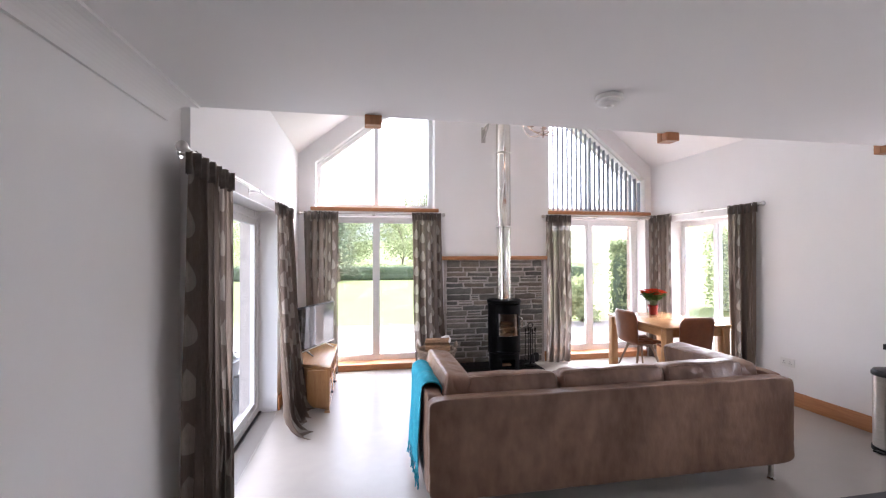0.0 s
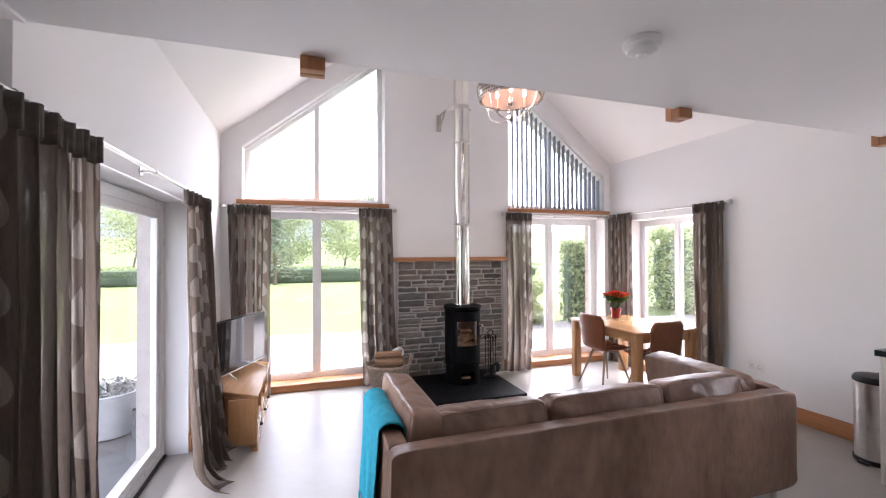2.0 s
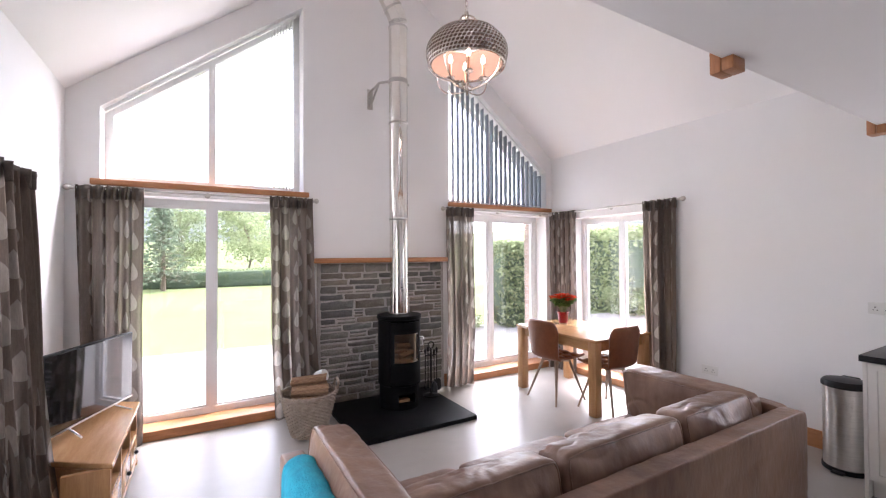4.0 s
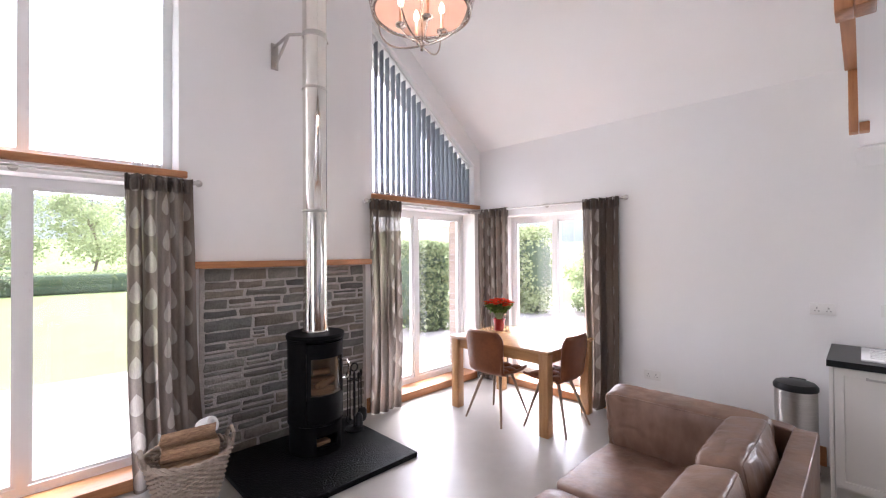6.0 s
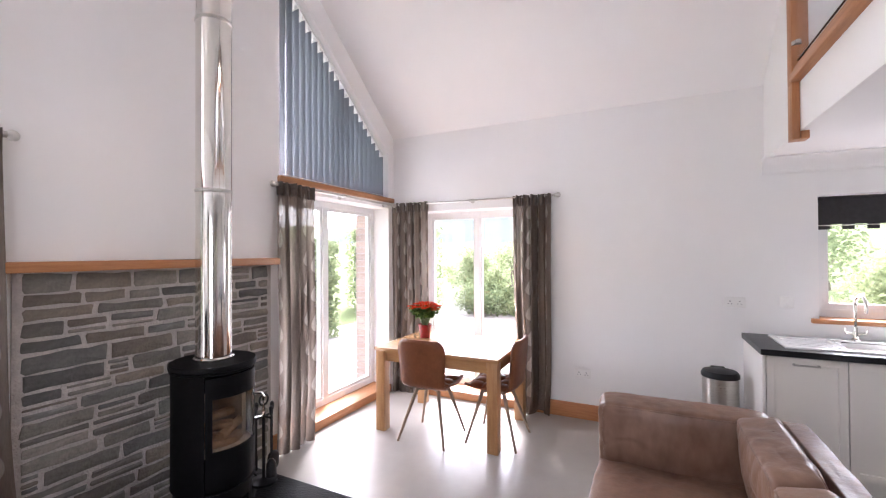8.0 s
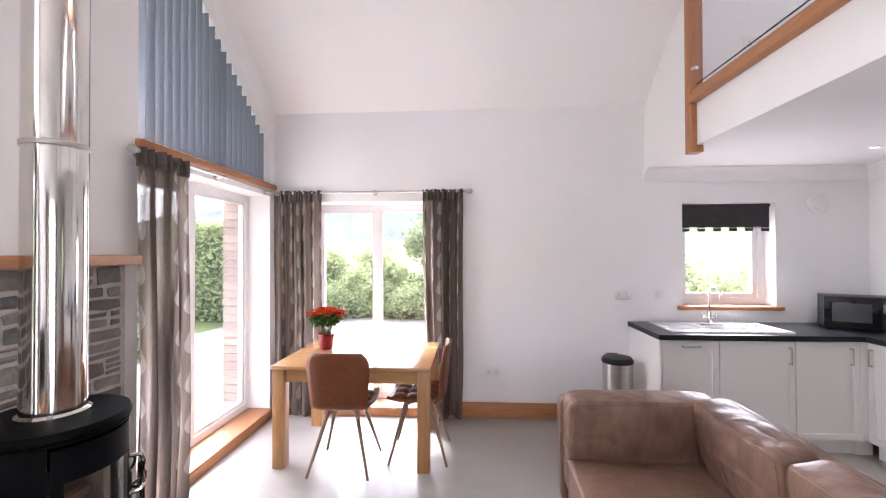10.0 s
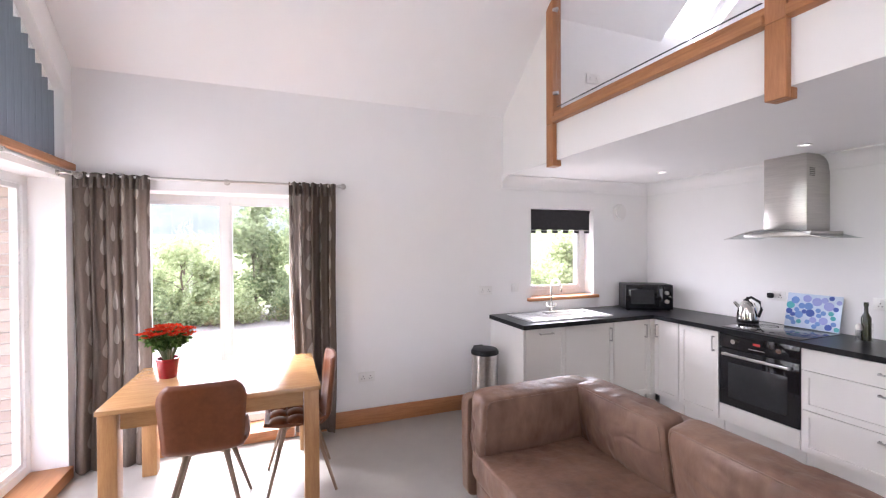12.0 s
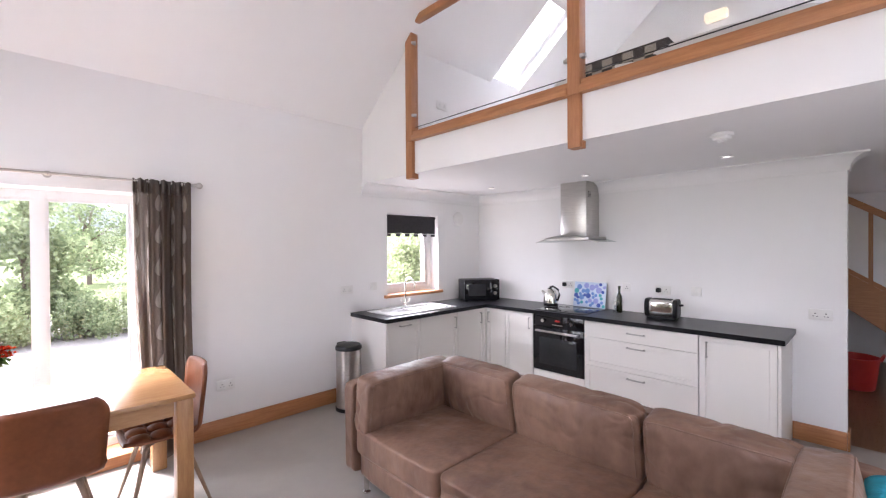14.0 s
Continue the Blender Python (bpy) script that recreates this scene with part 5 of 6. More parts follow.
def make_chair():
    c = thing("dining_chair", "tan leather shell dining chair with tapered legs at the table", "chair", (0, 0, 0), 0, "chairs round the table")
    part("shell", shell_mesh(), TAN, c, smooth=180)
    bm = bmesh.new()
    soft_box(bm, 0.180, 0.160, 0.012, (0, 0.022, 0.459), 8, 6)
    padding = part("seat_pad", bm, TAN, c, "button tufted seat pad", smooth=180)
    for i in range(3):
        for j in range(3):
            bm = bmesh.new()
            soft_box(bm, 0.063, 0.056, 0.022, (-0.125 + 0.125 * i, -0.09 + 0.112 * j, 0.470), 2.6, 5, (0, 0, 0.3))
            part("tuft", bm, TAN, padding, smooth=180)
    for x in (-1, 1):
        for y in (-1, 1):
            bm = bmesh.new()
            tube(bm, [(x * 0.10, y * 0.09, 0.425), (x * 0.215, y * 0.215 - 0.01, 0.0)], [0.017, 0.009], 10)
            part("leg", bm, WALNUT, c)
    bm = bmesh.new()
    tube(bm, [(-0.12, -0.10, 0.41), (0.12, 0.10, 0.41)], 0.011, 6)
    tube(bm, [(0.12, -0.10, 0.41), (-0.12, 0.10, 0.41)], 0.011, 6)
    part("cross_frame", bm, WALNUT, c)
    return c


chair = make_chair()
chair.matrix_basis = pose(3.46, 4.76, 0, 0, 0, -90)
copy_thing(chair, pose(3.66, 4.24, 0, 0, 0, 0))

RED = mat("red pot glaze", (0.25, 0.012, 0.015), (0.19, 0.008, 0.01), 0.2, scale=6)
PETAL = leaf_mat("red petals", (0.34, 0.018, 0.008), (0.58, 0.07, 0.025), 0.25)
pot = thing("potted_flowers", "red flowering plant in a red glazed pot on the table", "plant", (3.88, 5.06, 0.745))
bm = bmesh.new()
lathe(bm, [(0.048, 0.0), (0.052, 0.004), (0.066, 0.115), (0.071, 0.118), (0.071, 0.132), (0.062, 0.132), (0.058, 0.11), (0.0, 0.108)], 32)
part("pot", bm, RED, pot)
rp_ = random.Random(9)
bm, bf = bmesh.new(), bmesh.new()
lv = []
bs = bmesh.new()
for k in range(58):
    a, r = rp_.uniform(0, 6.28), 0.150 * math.sqrt(rp_.random())
    hz = 0.335 - 1.6 * r * r + rp_.uniform(-0.022, 0.014)
    tip = Vector((r * math.cos(a), r * math.sin(a), hz))
    tube(bs, [(0.02 * math.cos(a), 0.02 * math.sin(a), 0.11), tuple(tip * 0.6 + Vector((0, 0, 0.09))), tuple(tip)], 0.0022, 4)
    for j in range(22):
        b = j * 2.4
        q = 0.019 * math.sqrt(j / 22) + 0.003
        c = tip + Vector((q * math.cos(b), q * math.sin(b), 0.010 - q * 0.5))
        n = Matrix.Rotation(b, 3, "Z") @ Matrix.Rotation(0.7 - j * 0.06, 3, "Y")
        bf.faces.new([bf.verts.new(c + n @ Vector(v)) for v in ((-0.004, 0, 0), (0.007, -0.007, 0.004), (0.017, 0, 0.003), (0.007, 0.007, 0.004))])
    for j in range(16):
        f = rp_.uniform(0.42, 0.95)
        lv.append(Vector((tip.x * f, tip.y * f, 0.13 + (tip.z - 0.145) * f)) + Vector((rp_.gauss(0, 0.014), rp_.gauss(0, 0.014), 0.02 * rp_.random())))
part("stems", bs, LEAFA, pot)
leaves(bm, lv, 0.024, rp_)
part("foliage", bm, leaf_mat("deep green pot leaves", (0.035, 0.075, 0.02), (0.11, 0.18, 0.05), 0.3), pot, "green leaves", smooth=None)
part("blossoms", bf, PETAL, pot, "red blossoms", smooth=None)

# ---------- television and its unit ----------
unit = thing("tv_unit", "pale oak television unit with shelves and drawers", "tv unit", (0, 0, 0))
plan = [(-0.345, 4.27), (-0.345, 5.36), (-0.60, 5.52), (-0.83, 5.52), (-0.83, 4.60)]


def prism(pts, z0, z1, grow=0.0):
    bm = bmesh.new()
    c = Vector((sum(p[0] for p in pts) / len(pts), sum(p[1] for p in pts) / len(pts)))
    q = [c + (Vector(p) - c) * (1 + grow) for p in pts]
    lo, hi = [bm.verts.new((p.x, p.y, z0)) for p in q], [bm.verts.new((p.x, p.y, z1)) for p in q]
    n = len(q)
    bm.faces.new(lo[::-1])
    bm.faces.new(hi)
    for k in range(n):
        bm.faces.new((lo[k], lo[(k + 1) % n], hi[(k + 1) % n], hi[k]))
    bmesh.ops.bevel(bm, geom=list(bm.edges), offset=0.004, segments=1, affect="EDGES")
    return bm


part("top", prism(plan, 0.425, 0.455, 0.03), PALEOAK, unit)
part("plinth", prism(plan, 0.02, 0.06, -0.02), PALEOAKV, unit)
part("back_carcass", prism([(-0.55, 4.50), (-0.55, 5.30), (-0.80, 5.45), (-0.80, 4.64)], 0.06, 0.4245, 0), PALEOAKV, unit)
bm = bmesh.new()
d = (Vector((-0.83, 4.60, 0)) - Vector((-0.345, 4.27, 0)))
e = bx(bmesh.new(), 0.0, d.length - 0.02, -0.011, 0.011, 0.06, 0.4245, 0.003)
e.transform(Matrix.Translation((-0.352, 4.285, 0)) @ Matrix.Rotation(math.atan2(d.y, d.x), 4, "Z"))
part("end_panel", e, PALEOAKV, unit)
e = boxes((0.03, 0.09, -0.020, -0.0115, 0.07, 0.415), (d.length - 0.12, d.length - 0.06, -0.020, -0.0115, 0.07, 0.415), (0.091, d.length - 0.121, -0.020, -0.0115, 0.07, 0.12), (0.091, d.length - 0.121, -0.020, -0.0115, 0.365, 0.415), bevel=0.003)
e.transform(Matrix.Translation((-0.352, 4.285, 0)) @ Matrix.Rotation(math.atan2(d.y, d.x) + math.pi, 4, "Z") @ Matrix.Translation((-d.length, 0, 0)))
part("end_frame", e, PALEOAKV, unit)
for y in (4.275, 4.62, 4.98, 5.315):
    part("upright", boxes((-0.56, -0.352, y, y + 0.03, 0.06, 0.4245), bevel=0.002), PALEOAKV, unit)
for y0, y1 in ((4.306, 4.619), (4.651, 4.979), (5.011, 5.314)):
    part("shelf", boxes((-0.54, -0.356, y0, y1, 0.235, 0.255)), PALEOAK, unit)
    dr = part("drawer_front", boxes((-0.366, -0.348, y0 + 0.004, y1 - 0.004, 0.066, 0.228), bevel=0.004), PALEOAK, unit)
    bm = bmesh.new()
    bmesh.ops.create_uvsphere(bm, u_segments=12, v_segments=8, radius=0.014, matrix=Matrix.Translation((-0.334, (y0 + y1) / 2, 0.15)))
    part("knob", bm, BLACK, dr, "dark round knob")
for (x, y) in ((-0.37, 4.30), (-0.37, 5.32), (-0.80, 5.48), (-0.80, 4.65)):
    part("foot", boxes((x - 0.025, x + 0.025, y - 0.025, y + 0.025, 0.0, 0.0195)), PALEOAKV, unit)

tv = thing("television", "slim black flat screen television on the oak unit", "television", (-0.55, 4.99, 0.455), 66)
SCREEN = mat("switched off screen", (0.012, 0.012, 0.013), (0.009, 0.009, 0.01), 0.04, scale=3, rvar=0.01, coat=1.0, spec=1.0)
TVW = 0.405
LEAN = Matrix.Translation((0, 0, 0.055)) @ Matrix.Rotation(radians(0.5), 4, "X") @ Matrix.Translation((0, 0, -0.055))


def leaning(bm):
    bm.transform(LEAN)
    return bm


part("casing", leaning(boxes((-TVW, TVW, 0.0, 0.035, 0.055, 0.545), bevel=0.005)), BLACK, tv)
part("screen", leaning(boxes((-TVW + 0.010, TVW - 0.010, -0.003, -0.0005, 0.07, 0.535))), SCREEN, tv, "dark glossy screen")
part("bottom_trim", leaning(boxes((-TVW, TVW, -0.004, -0.0005, 0.055, 0.066))), STEEL, tv, "silver lower trim")
for x in (-0.24, 0.24):
    bm = bmesh.new()
    tube(bm, [(x * 0.85, 0.012, 0.06), (x, -0.10, 0.006)], 0.007, 8)
    tube(bm, [(x * 0.85, 0.02, 0.06), (x, 0.12, 0.006)], 0.007, 8)
    part("foot", bm, CHROME, tv, "bright metal foot")

# ---------- chandelier ----------
CX, CY, CZ2 = 1.826, 4.029, 2.785
BRONZE = mat("antique silver metal", (0.62, 0.56, 0.50), (0.42, 0.37, 0.33), 0.22, 1.0, scale=18)
LINEN = leaf_mat("pale pink inner shade", (0.24, 0.165, 0.135), (0.27, 0.19, 0.155), 0.15)
ch = thing("chandelier", "pierced antique silver drum chandelier with lit candle bulbs", "chandelier", (CX, CY, CZ2))


def drum(h):
    return 0.288 + 0.024 * math.sin(math.pi * min(1, max(0, h))) - 0.055 * h ** 4


bm = bmesh.new()
NR, NC = 9, 62


def lattice(c, r, out):
    a, h = 2 * math.pi * (c + 0.5 * r) / NC, r / NR
    return Vector(((drum(h) + out) * math.cos(a), (drum(h) + out) * math.sin(a), 0.225 + 0.225 * h))


for r in range(NR):
    for c in range(NC):
        skins = []
        for out in (0.0, 0.003):
            cell = [lattice(c, r, out), lattice(c + 1, r, out), lattice(c + 1, r + 1, out), lattice(c, r + 1, out)]
            mid = (cell[0] + cell[1] + cell[2] + cell[3]) / 4
            # an eight sided hole in each lozenge of the sheet
            hole = []
            for k in range(4):
                p, q = cell[k], cell[(k + 1) % 4]
                hole += [p.lerp(mid, 0.40), ((p + q) / 2).lerp(mid, 0.22)]
            skins.append(([bm.verts.new(p) for p in cell], [bm.verts.new(p) for p in hole]))
        for o_, i_ in skins:
            for k in range(4):
                bm.faces.new((o_[k], i_[2 * k + 1], i_[2 * k]))
                bm.faces.new((o_[k], o_[(k + 1) % 4], i_[2 * k + 1]))
                bm.faces.new((o_[(k + 1) % 4], i_[(2 * k + 2) % 8], i_[2 * k + 1]))
        for k in range(8):
            bm.faces.new((skins[0][1][k], skins[0][1][(k + 1) % 8], skins[1][1][(k + 1) % 8], skins[1][1][k]))
bmesh.ops.recalc_face_normals(bm, faces=list(bm.faces))
part("pierced_drum", bm, BRONZE, ch, smooth=None)
bm = bmesh.new()
lathe(bm, [(0.274, 0.23), (0.288, 0.28), (0.292, 0.34), (0.273, 0.40), (0.230, 0.445), (0.226, 0.442), (0.269, 0.398), (0.288, 0.34), (0.284, 0.28), (0.270, 0.23), (0.274, 0.23)], 48)
part("liner", bm, LINEN, ch, "pale pink fabric liner")
for zz, h in ((0.225, 0.0), (0.450, 1.0)):
    bm = bmesh.new()
    tube(bm, arc((0, 0, zz), drum(h) + 0.001, 0, 360, 64, "xy"), 0.007, 8)
    part("rim", bm, BRONZE, ch)
bm = bmesh.new()
for k in range(4):
    a = k * math.pi / 2 + 0.4
    tube(bm, [((0.02 + 0.27 * math.sin(t * math.pi / 2)) * math.cos(a), (0.02 + 0.27 * math.sin(t * math.pi / 2)) * math.sin(a), 0.035 + 0.20 * t ** 2.2) for t in [j / 14 for j in range(15)]], 0.0055, 8)
    tube(bm, [(0.24 * math.cos(a) * (1 - t), 0.24 * math.sin(a) * (1 - t), 0.450 + 0.02 * t) for t in (0, 0.5, 1)], 0.005, 6)
lathe(bm, [(0.0, 0.0), (0.010, 0.008), (0.006, 0.02), (0.016, 0.03), (0.018, 0.05), (0.006, 0.06), (0.006, 0.60), (0.014, 0.605), (0.018, 0.625), (0.014, 0.645), (0.0, 0.645)], 16)
for a in (0.4, 0.4 + math.pi / 2):
    tube(bm, [(0.105 * math.cos(q) * math.cos(a), 0.105 * math.cos(q) * math.sin(a), 0.462 + 0.15 * math.sin(q)) for q in [j * math.pi / 16 for j in range(17)]], 0.0065, 8)
part("cage", bm, BRONZE, ch)
CANDLE = mat("copper candle sleeve", (0.62, 0.36, 0.25), (0.52, 0.29, 0.19), 0.4, 0.6, scale=10)
BULB = glow_mat("lit candle bulb", (1.0, 0.80, 0.58), 1.0)
for k in range(4):
    a = k * math.pi / 2 + 1.1
    x, y = 0.125 * math.cos(a), 0.125 * math.sin(a)
    arm = bmesh.new()
    tube(arm, [(0.01 * math.cos(a), 0.01 * math.sin(a), 0.075), (0.05 * math.cos(a), 0.05 * math.sin(a), 0.06), (0.10 * math.cos(a), 0.10 * math.sin(a), 0.085), (x, y, 0.125)], 0.005, 8)
    lathe(arm, [(0.008, 0.125), (0.032, 0.132), (0.034, 0.142), (0.012, 0.145)], 18, at=(x, y, 0))
    am = part("arm", arm, BRONZE, ch)
    bm = bmesh.new()
    lathe(bm, [(0.0095, 0.145), (0.0095, 0.245)], 14, at=(x, y, 0))
    part("candle_sleeve", bm, CANDLE, am, "copper candle sleeve")
    bm = bmesh.new()
    lathe(bm, [(0.008, 0.246), (0.017, 0.262), (0.016, 0.285), (0.006, 0.31), (0.0, 0.318)], 14, at=(x, y, 0))
    part("bulb", bm, BULB, am, "lit candle bulb")
bm = bmesh.new()
zc = RIDGE - abs(CX - XM) * PITCH - CZ2
for k in range(int((zc - 0.67) / 0.045) + 1):
    tube(bm, [(0.012 * math.cos(t) * (1 if k % 2 else 0.15), 0.012 * math.cos(t) * (0.15 if k % 2 else 1), 0.665 + 0.045 * k + 0.028 * math.sin(t)) for t in [j * math.pi / 5 for j in range(11)]], 0.0028, 5)
part("chain", bm, BRONZE, ch)
bm = bmesh.new()
lathe(bm, [(0.012, zc - 0.10), (0.055, zc - 0.06), (0.06, zc - 0.01), (0.06, zc + 0.03), (0.0, zc + 0.03)], 24)
part("ceiling_rose", bm, BRONZE, ch)
lamp = new("chandelier_light", bpy.data.lights.new("chandelier_light", "POINT"))
lamp.data.energy, lamp.data.color, lamp.data.shadow_soft_size = 1.25, (1.0, 0.80, 0.64), 0.05
lamp.location = (CX, CY, CZ2 + 0.33)


# ---------- kitchen ----------
FYK, FXK = 0.862, 3.765          # front planes of the two runs
bodyY, bodyX = FYK - 0.022, FXK + 0.022


def bow_handle(length, along, out):
    """A flat bow handle, centred at the origin."""
    bm = bmesh.new()
    h = length / 2
    if along == "z":
        bx(bm, -0.006, 0.006, 0.024, 0.032, -h, h, 0.002, 1)
        bx(bm, -0.006, 0.006, 0.0, 0.024, -h, -h + 0.012)
        bx(bm, -0.006, 0.006, 0.0, 0.024, h - 0.012, h)
    else:
        bx(bm, -h, h, 0.024, 0.032, -0.006, 0.006, 0.002, 1)
        bx(bm, -h, -h + 0.012, 0.0, 0.024, -0.006, 0.006)
        bx(bm, h - 0.012, h, 0.0, 0.024, -0.006, 0.006)
    return bm


def shaker(w, z0, z1):
    """A framed front of width w, standing on y = 0 and facing +y."""
    bm = bmesh.new()
    bx(bm, -w / 2 + 0.002, w / 2 - 0.002, 0.0, 0.021, z0, z1)
    bm.faces.ensure_lookup_table()
    front = max(bm.faces, key=lambda f: f.calc_center_median().y)
    if z1 - z0 > 0.16:
        bmesh.ops.inset_region(bm, faces=[front], thickness=0.062)
        bmesh.ops.inset_region(bm, faces=[front], thickness=0.004)
        bmesh.ops.translate(bm, verts=list(front.verts), vec=(0, -0.009, 0))
    else:
        bmesh.ops.inset_region(bm, faces=[front], thickness=0.003)
        bmesh.ops.translate(bm, verts=list(front.verts), vec=(0, 0.002, 0))
    return bm


def base_unit(label, c, w, m, fronts):
    """A floor cabinet; m turns it into its run. fronts: (name, width, x, z0, z1, handle)"""
    u = thing("kitchen_cabinet", label, "cabinet", (0, 0, 0), 0, "kitchen base units")
    u.matrix_basis = m
    bm = boxes((-w / 2 + 0.001, w / 2 - 0.001, -0.56, -0.001, 0.12, 0.874))
    part("body", bm, KITCHEN, u)
    part("plinth", boxes((-w / 2 + 0.001, w / 2 - 0.001, -0.07, -0.05, 0.0, 0.119)), KITCHEN, u)
    for nm, fw, x, z0, z1, hd in fronts:
        bm = shaker(fw, z0, z1)
        bmesh.ops.translate(bm, verts=list(bm.verts), vec=(x, 0, 0))
        d = part(nm, bm, KITCHEN, u)
        if hd:
            ax, hx_, hz, L = hd
            bm = bow_handle(L, ax, 1)
            bmesh.ops.translate(bm, verts=list(bm.verts), vec=(x + hx_, 0.021, hz))
            part("handle", bm, NICKEL, d, "satin nickel bow handle")
    return u


KY = lambda xc: pose(xc, bodyY, 0, 0, 0, 0)
KX = lambda yc: pose(bodyX, yc, 0, 0, 0, 90)
TOPZ = 0.868
base_unit("ivory kitchen cabinet with one framed door", 0, 0.515, KY(1.2125), [("door", 0.515, 0, 0.125, TOPZ, ("z", 0.20, 0.76, 0.13))])
base_unit("ivory kitchen cabinet with three wide drawers", 0, 1.01, KY(1.98), [("drawer_front", 1.01, 0, 0.715, TOPZ, ("x", 0, 0.80, 0.16)), ("drawer_front", 1.01, 0, 0.43, 0.71, ("x", 0, 0.665, 0.16)), ("drawer_front", 1.01, 0, 0.125, 0.425, ("x", 0, 0.375, 0.16))])
base_unit("ivory kitchen cabinet with one framed door", 0, 0.38, KY(3.285), [("door", 0.38, 0, 0.125, TOPZ, ("z", -0.15, 0.76, 0.13))])
base_unit("ivory kitchen corner cabinet with a narrow door", 0, 0.275, KY(3.6175), [("door", 0.275, 0, 0.125, TOPZ, ("z", 0.10, 0.76, 0.13))])
base_unit("ivory kitchen corner cabinet with a narrow door", 0, 0.46, KX(1.135), [("door", 0.46, 0, 0.125, TOPZ, ("z", -0.16, 0.76, 0.13))])
base_unit("ivory kitchen cabinet with one framed door under the sink", 0, 0.555, KX(1.6475), [("door", 0.555, 0, 0.125, TOPZ, ("z", -0.235, 0.76, 0.13))])
base_unit("ivory fronted built in dishwasher unit by the sink", 0, 0.425, KX(2.14), [("door", 0.425, 0, 0.125, TOPZ, ("x", 0, 0.825, 0.14))])
solid("corner_post", boxes((3.757, 3.80, 0.78, 0.904, 0.12, 0.873), (3.815, 3.84, 0.78, 0.904, 0.0, 0.119)), KITCHEN, "ivory corner post between the two kitchen runs", "panel")
solid("end_panel", boxes((FXK + 0.003, XR - 0.002, 2.354, 2.374, 0.0, 0.874), bevel=0.001), KITCHEN, "ivory end panel closing the kitchen run", "panel")
solid("end_panel", boxes((0.932, 0.953, K + 0.002, FYK - 0.003, 0.0, 0.874), bevel=0.001), KITCHEN, "ivory end panel closing the kitchen run", "panel")
wtp = [(0.907, K + 0.001), (XR - 0.001, K + 0.001), (XR - 0.001, 2.385), (3.742, 2.385), (3.742, 0.888), (0.907, 0.888)]
bm = polywall(wtp, [rect(3.86, 4.27, 1.33, 1.86)], lambda a, b: (a, b, 0.8745), (0, 0, 0.04))
solid("worktop", bm, WORKTOP, "black laminate worktop over the kitchen units", "worktop")
# oven
oven = thing("built_in_oven", "black built in electric oven under the hob", "oven", (2.7875, FYK, 0))
part("body", boxes((-0.29, 0.29, -0.55, -0.022, 0.27, 0.873)), BLACK, oven)
part("lower_panel", boxes((-0.297, 0.297, -0.022, -0.001, 0.125, 0.265), bevel=0.002), KITCHEN, oven, "ivory filler panel")
part("plinth", boxes((-0.297, 0.297, -0.09, -0.072, 0.0, 0.119)), KITCHEN, oven)
part("control_panel", boxes((-0.297, 0.297, -0.021, 0.0, 0.75, 0.871), bevel=0.002), BLACKGLOSS, oven)
od = part("door", boxes((-0.297, 0.297, -0.021, 0.004, 0.27, 0.745), bevel=0.003), BLACKGLOSS, oven)
part("window", boxes((-0.22, 0.22, 0.0045, 0.006, 0.34, 0.63), bevel=0.001), mat("smoked oven glass", (0.03, 0.032, 0.034), (0.022, 0.023, 0.025), 0.12, scale=3), od, "smoked glass window")
bm = boxes((-0.25, 0.25, 0.034, 0.048, 0.692, 0.714), (-0.245, -0.225, 0.004, 0.034, 0.695, 0.711), (0.225, 0.245, 0.004, 0.034, 0.695, 0.711), bevel=0.003)
part("handle", bm, STEEL, od, "brushed steel bar handle")
for x in (-0.17, 0.17):
    bm = bmesh.new()
    cyl(bm, (x, 0.0, 0.812), (x, 0.024, 0.812), 0.022, 20, 0.019)
    part("knob", bm, CHROME, oven, "round steel knob")
part("display", boxes((-0.028, 0.028, 0.0005, 0.002, 0.81, 0.828)), glow_mat("red clock display", (0.40, 0.02, 0.015), 0.03), oven, "dim red display")
part("trim_bar", boxes((-0.06, 0.06, 0.0005, 0.003, 0.773, 0.779)), STEEL, oven)
hob = thing("ceramic_hob", "black glass hob set in the worktop", "hob", (2.7875, 0.60, 0.9148))
part("glass", boxes((-0.29, 0.29, -0.25, 0.25, 0.0, 0.006), bevel=0.002), BLACKGLOSS, hob)
RINGM = mat("hob ring print", (0.10, 0.10, 0.10), (0.08, 0.08, 0.08), 0.2)
for x, y, r in ((-0.14, -0.11, 0.09), (0.14, -0.11, 0.075), (-0.14, 0.12, 0.075), (0.14, 0.12, 0.095)):
    bm = bmesh.new()
    lathe(bm, [(r - 0.003, 0.0062), (r, 0.0062), (r, 0.0066), (r - 0.003, 0.0066), (r - 0.003, 0.0062)], 40, at=(x, y, 0))
    part("ring", bm, RINGM, hob)
# hood
hood = thing("cooker_hood", "brushed steel cooker hood with a curved glass canopy", "cooker hood", (2.76, K, 0))
part("chimney", boxes((-0.155, 0.155, 0.001, 0.30, 1.715, UNDER - 0.001), bevel=0.006), STEEL, hood)
bm = bmesh.new()
for k in range(5):
    bx(bm, -0.1565, -0.1555, 0.20, 0.27, 2.20 - k * 0.014, 2.206 - k * 0.014)
part("vent_slots", bm, BLACK, hood, "dark vent slots")
part("motor_box", boxes((-0.24, 0.24, 0.002, 0.42, 1.672, 1.714), bevel=0.006), STEEL, hood)
bm = bmesh.new()
sheet(bm, 30, 8, lambda u, v: (-0.37 + 0.74 * u, 0.004 + (0.46 + 0.05 * math.sin(u * math.pi)) * v, 1.655 + 0.075 * math.sin(u * math.pi) ** 1.2 + 0.0025))
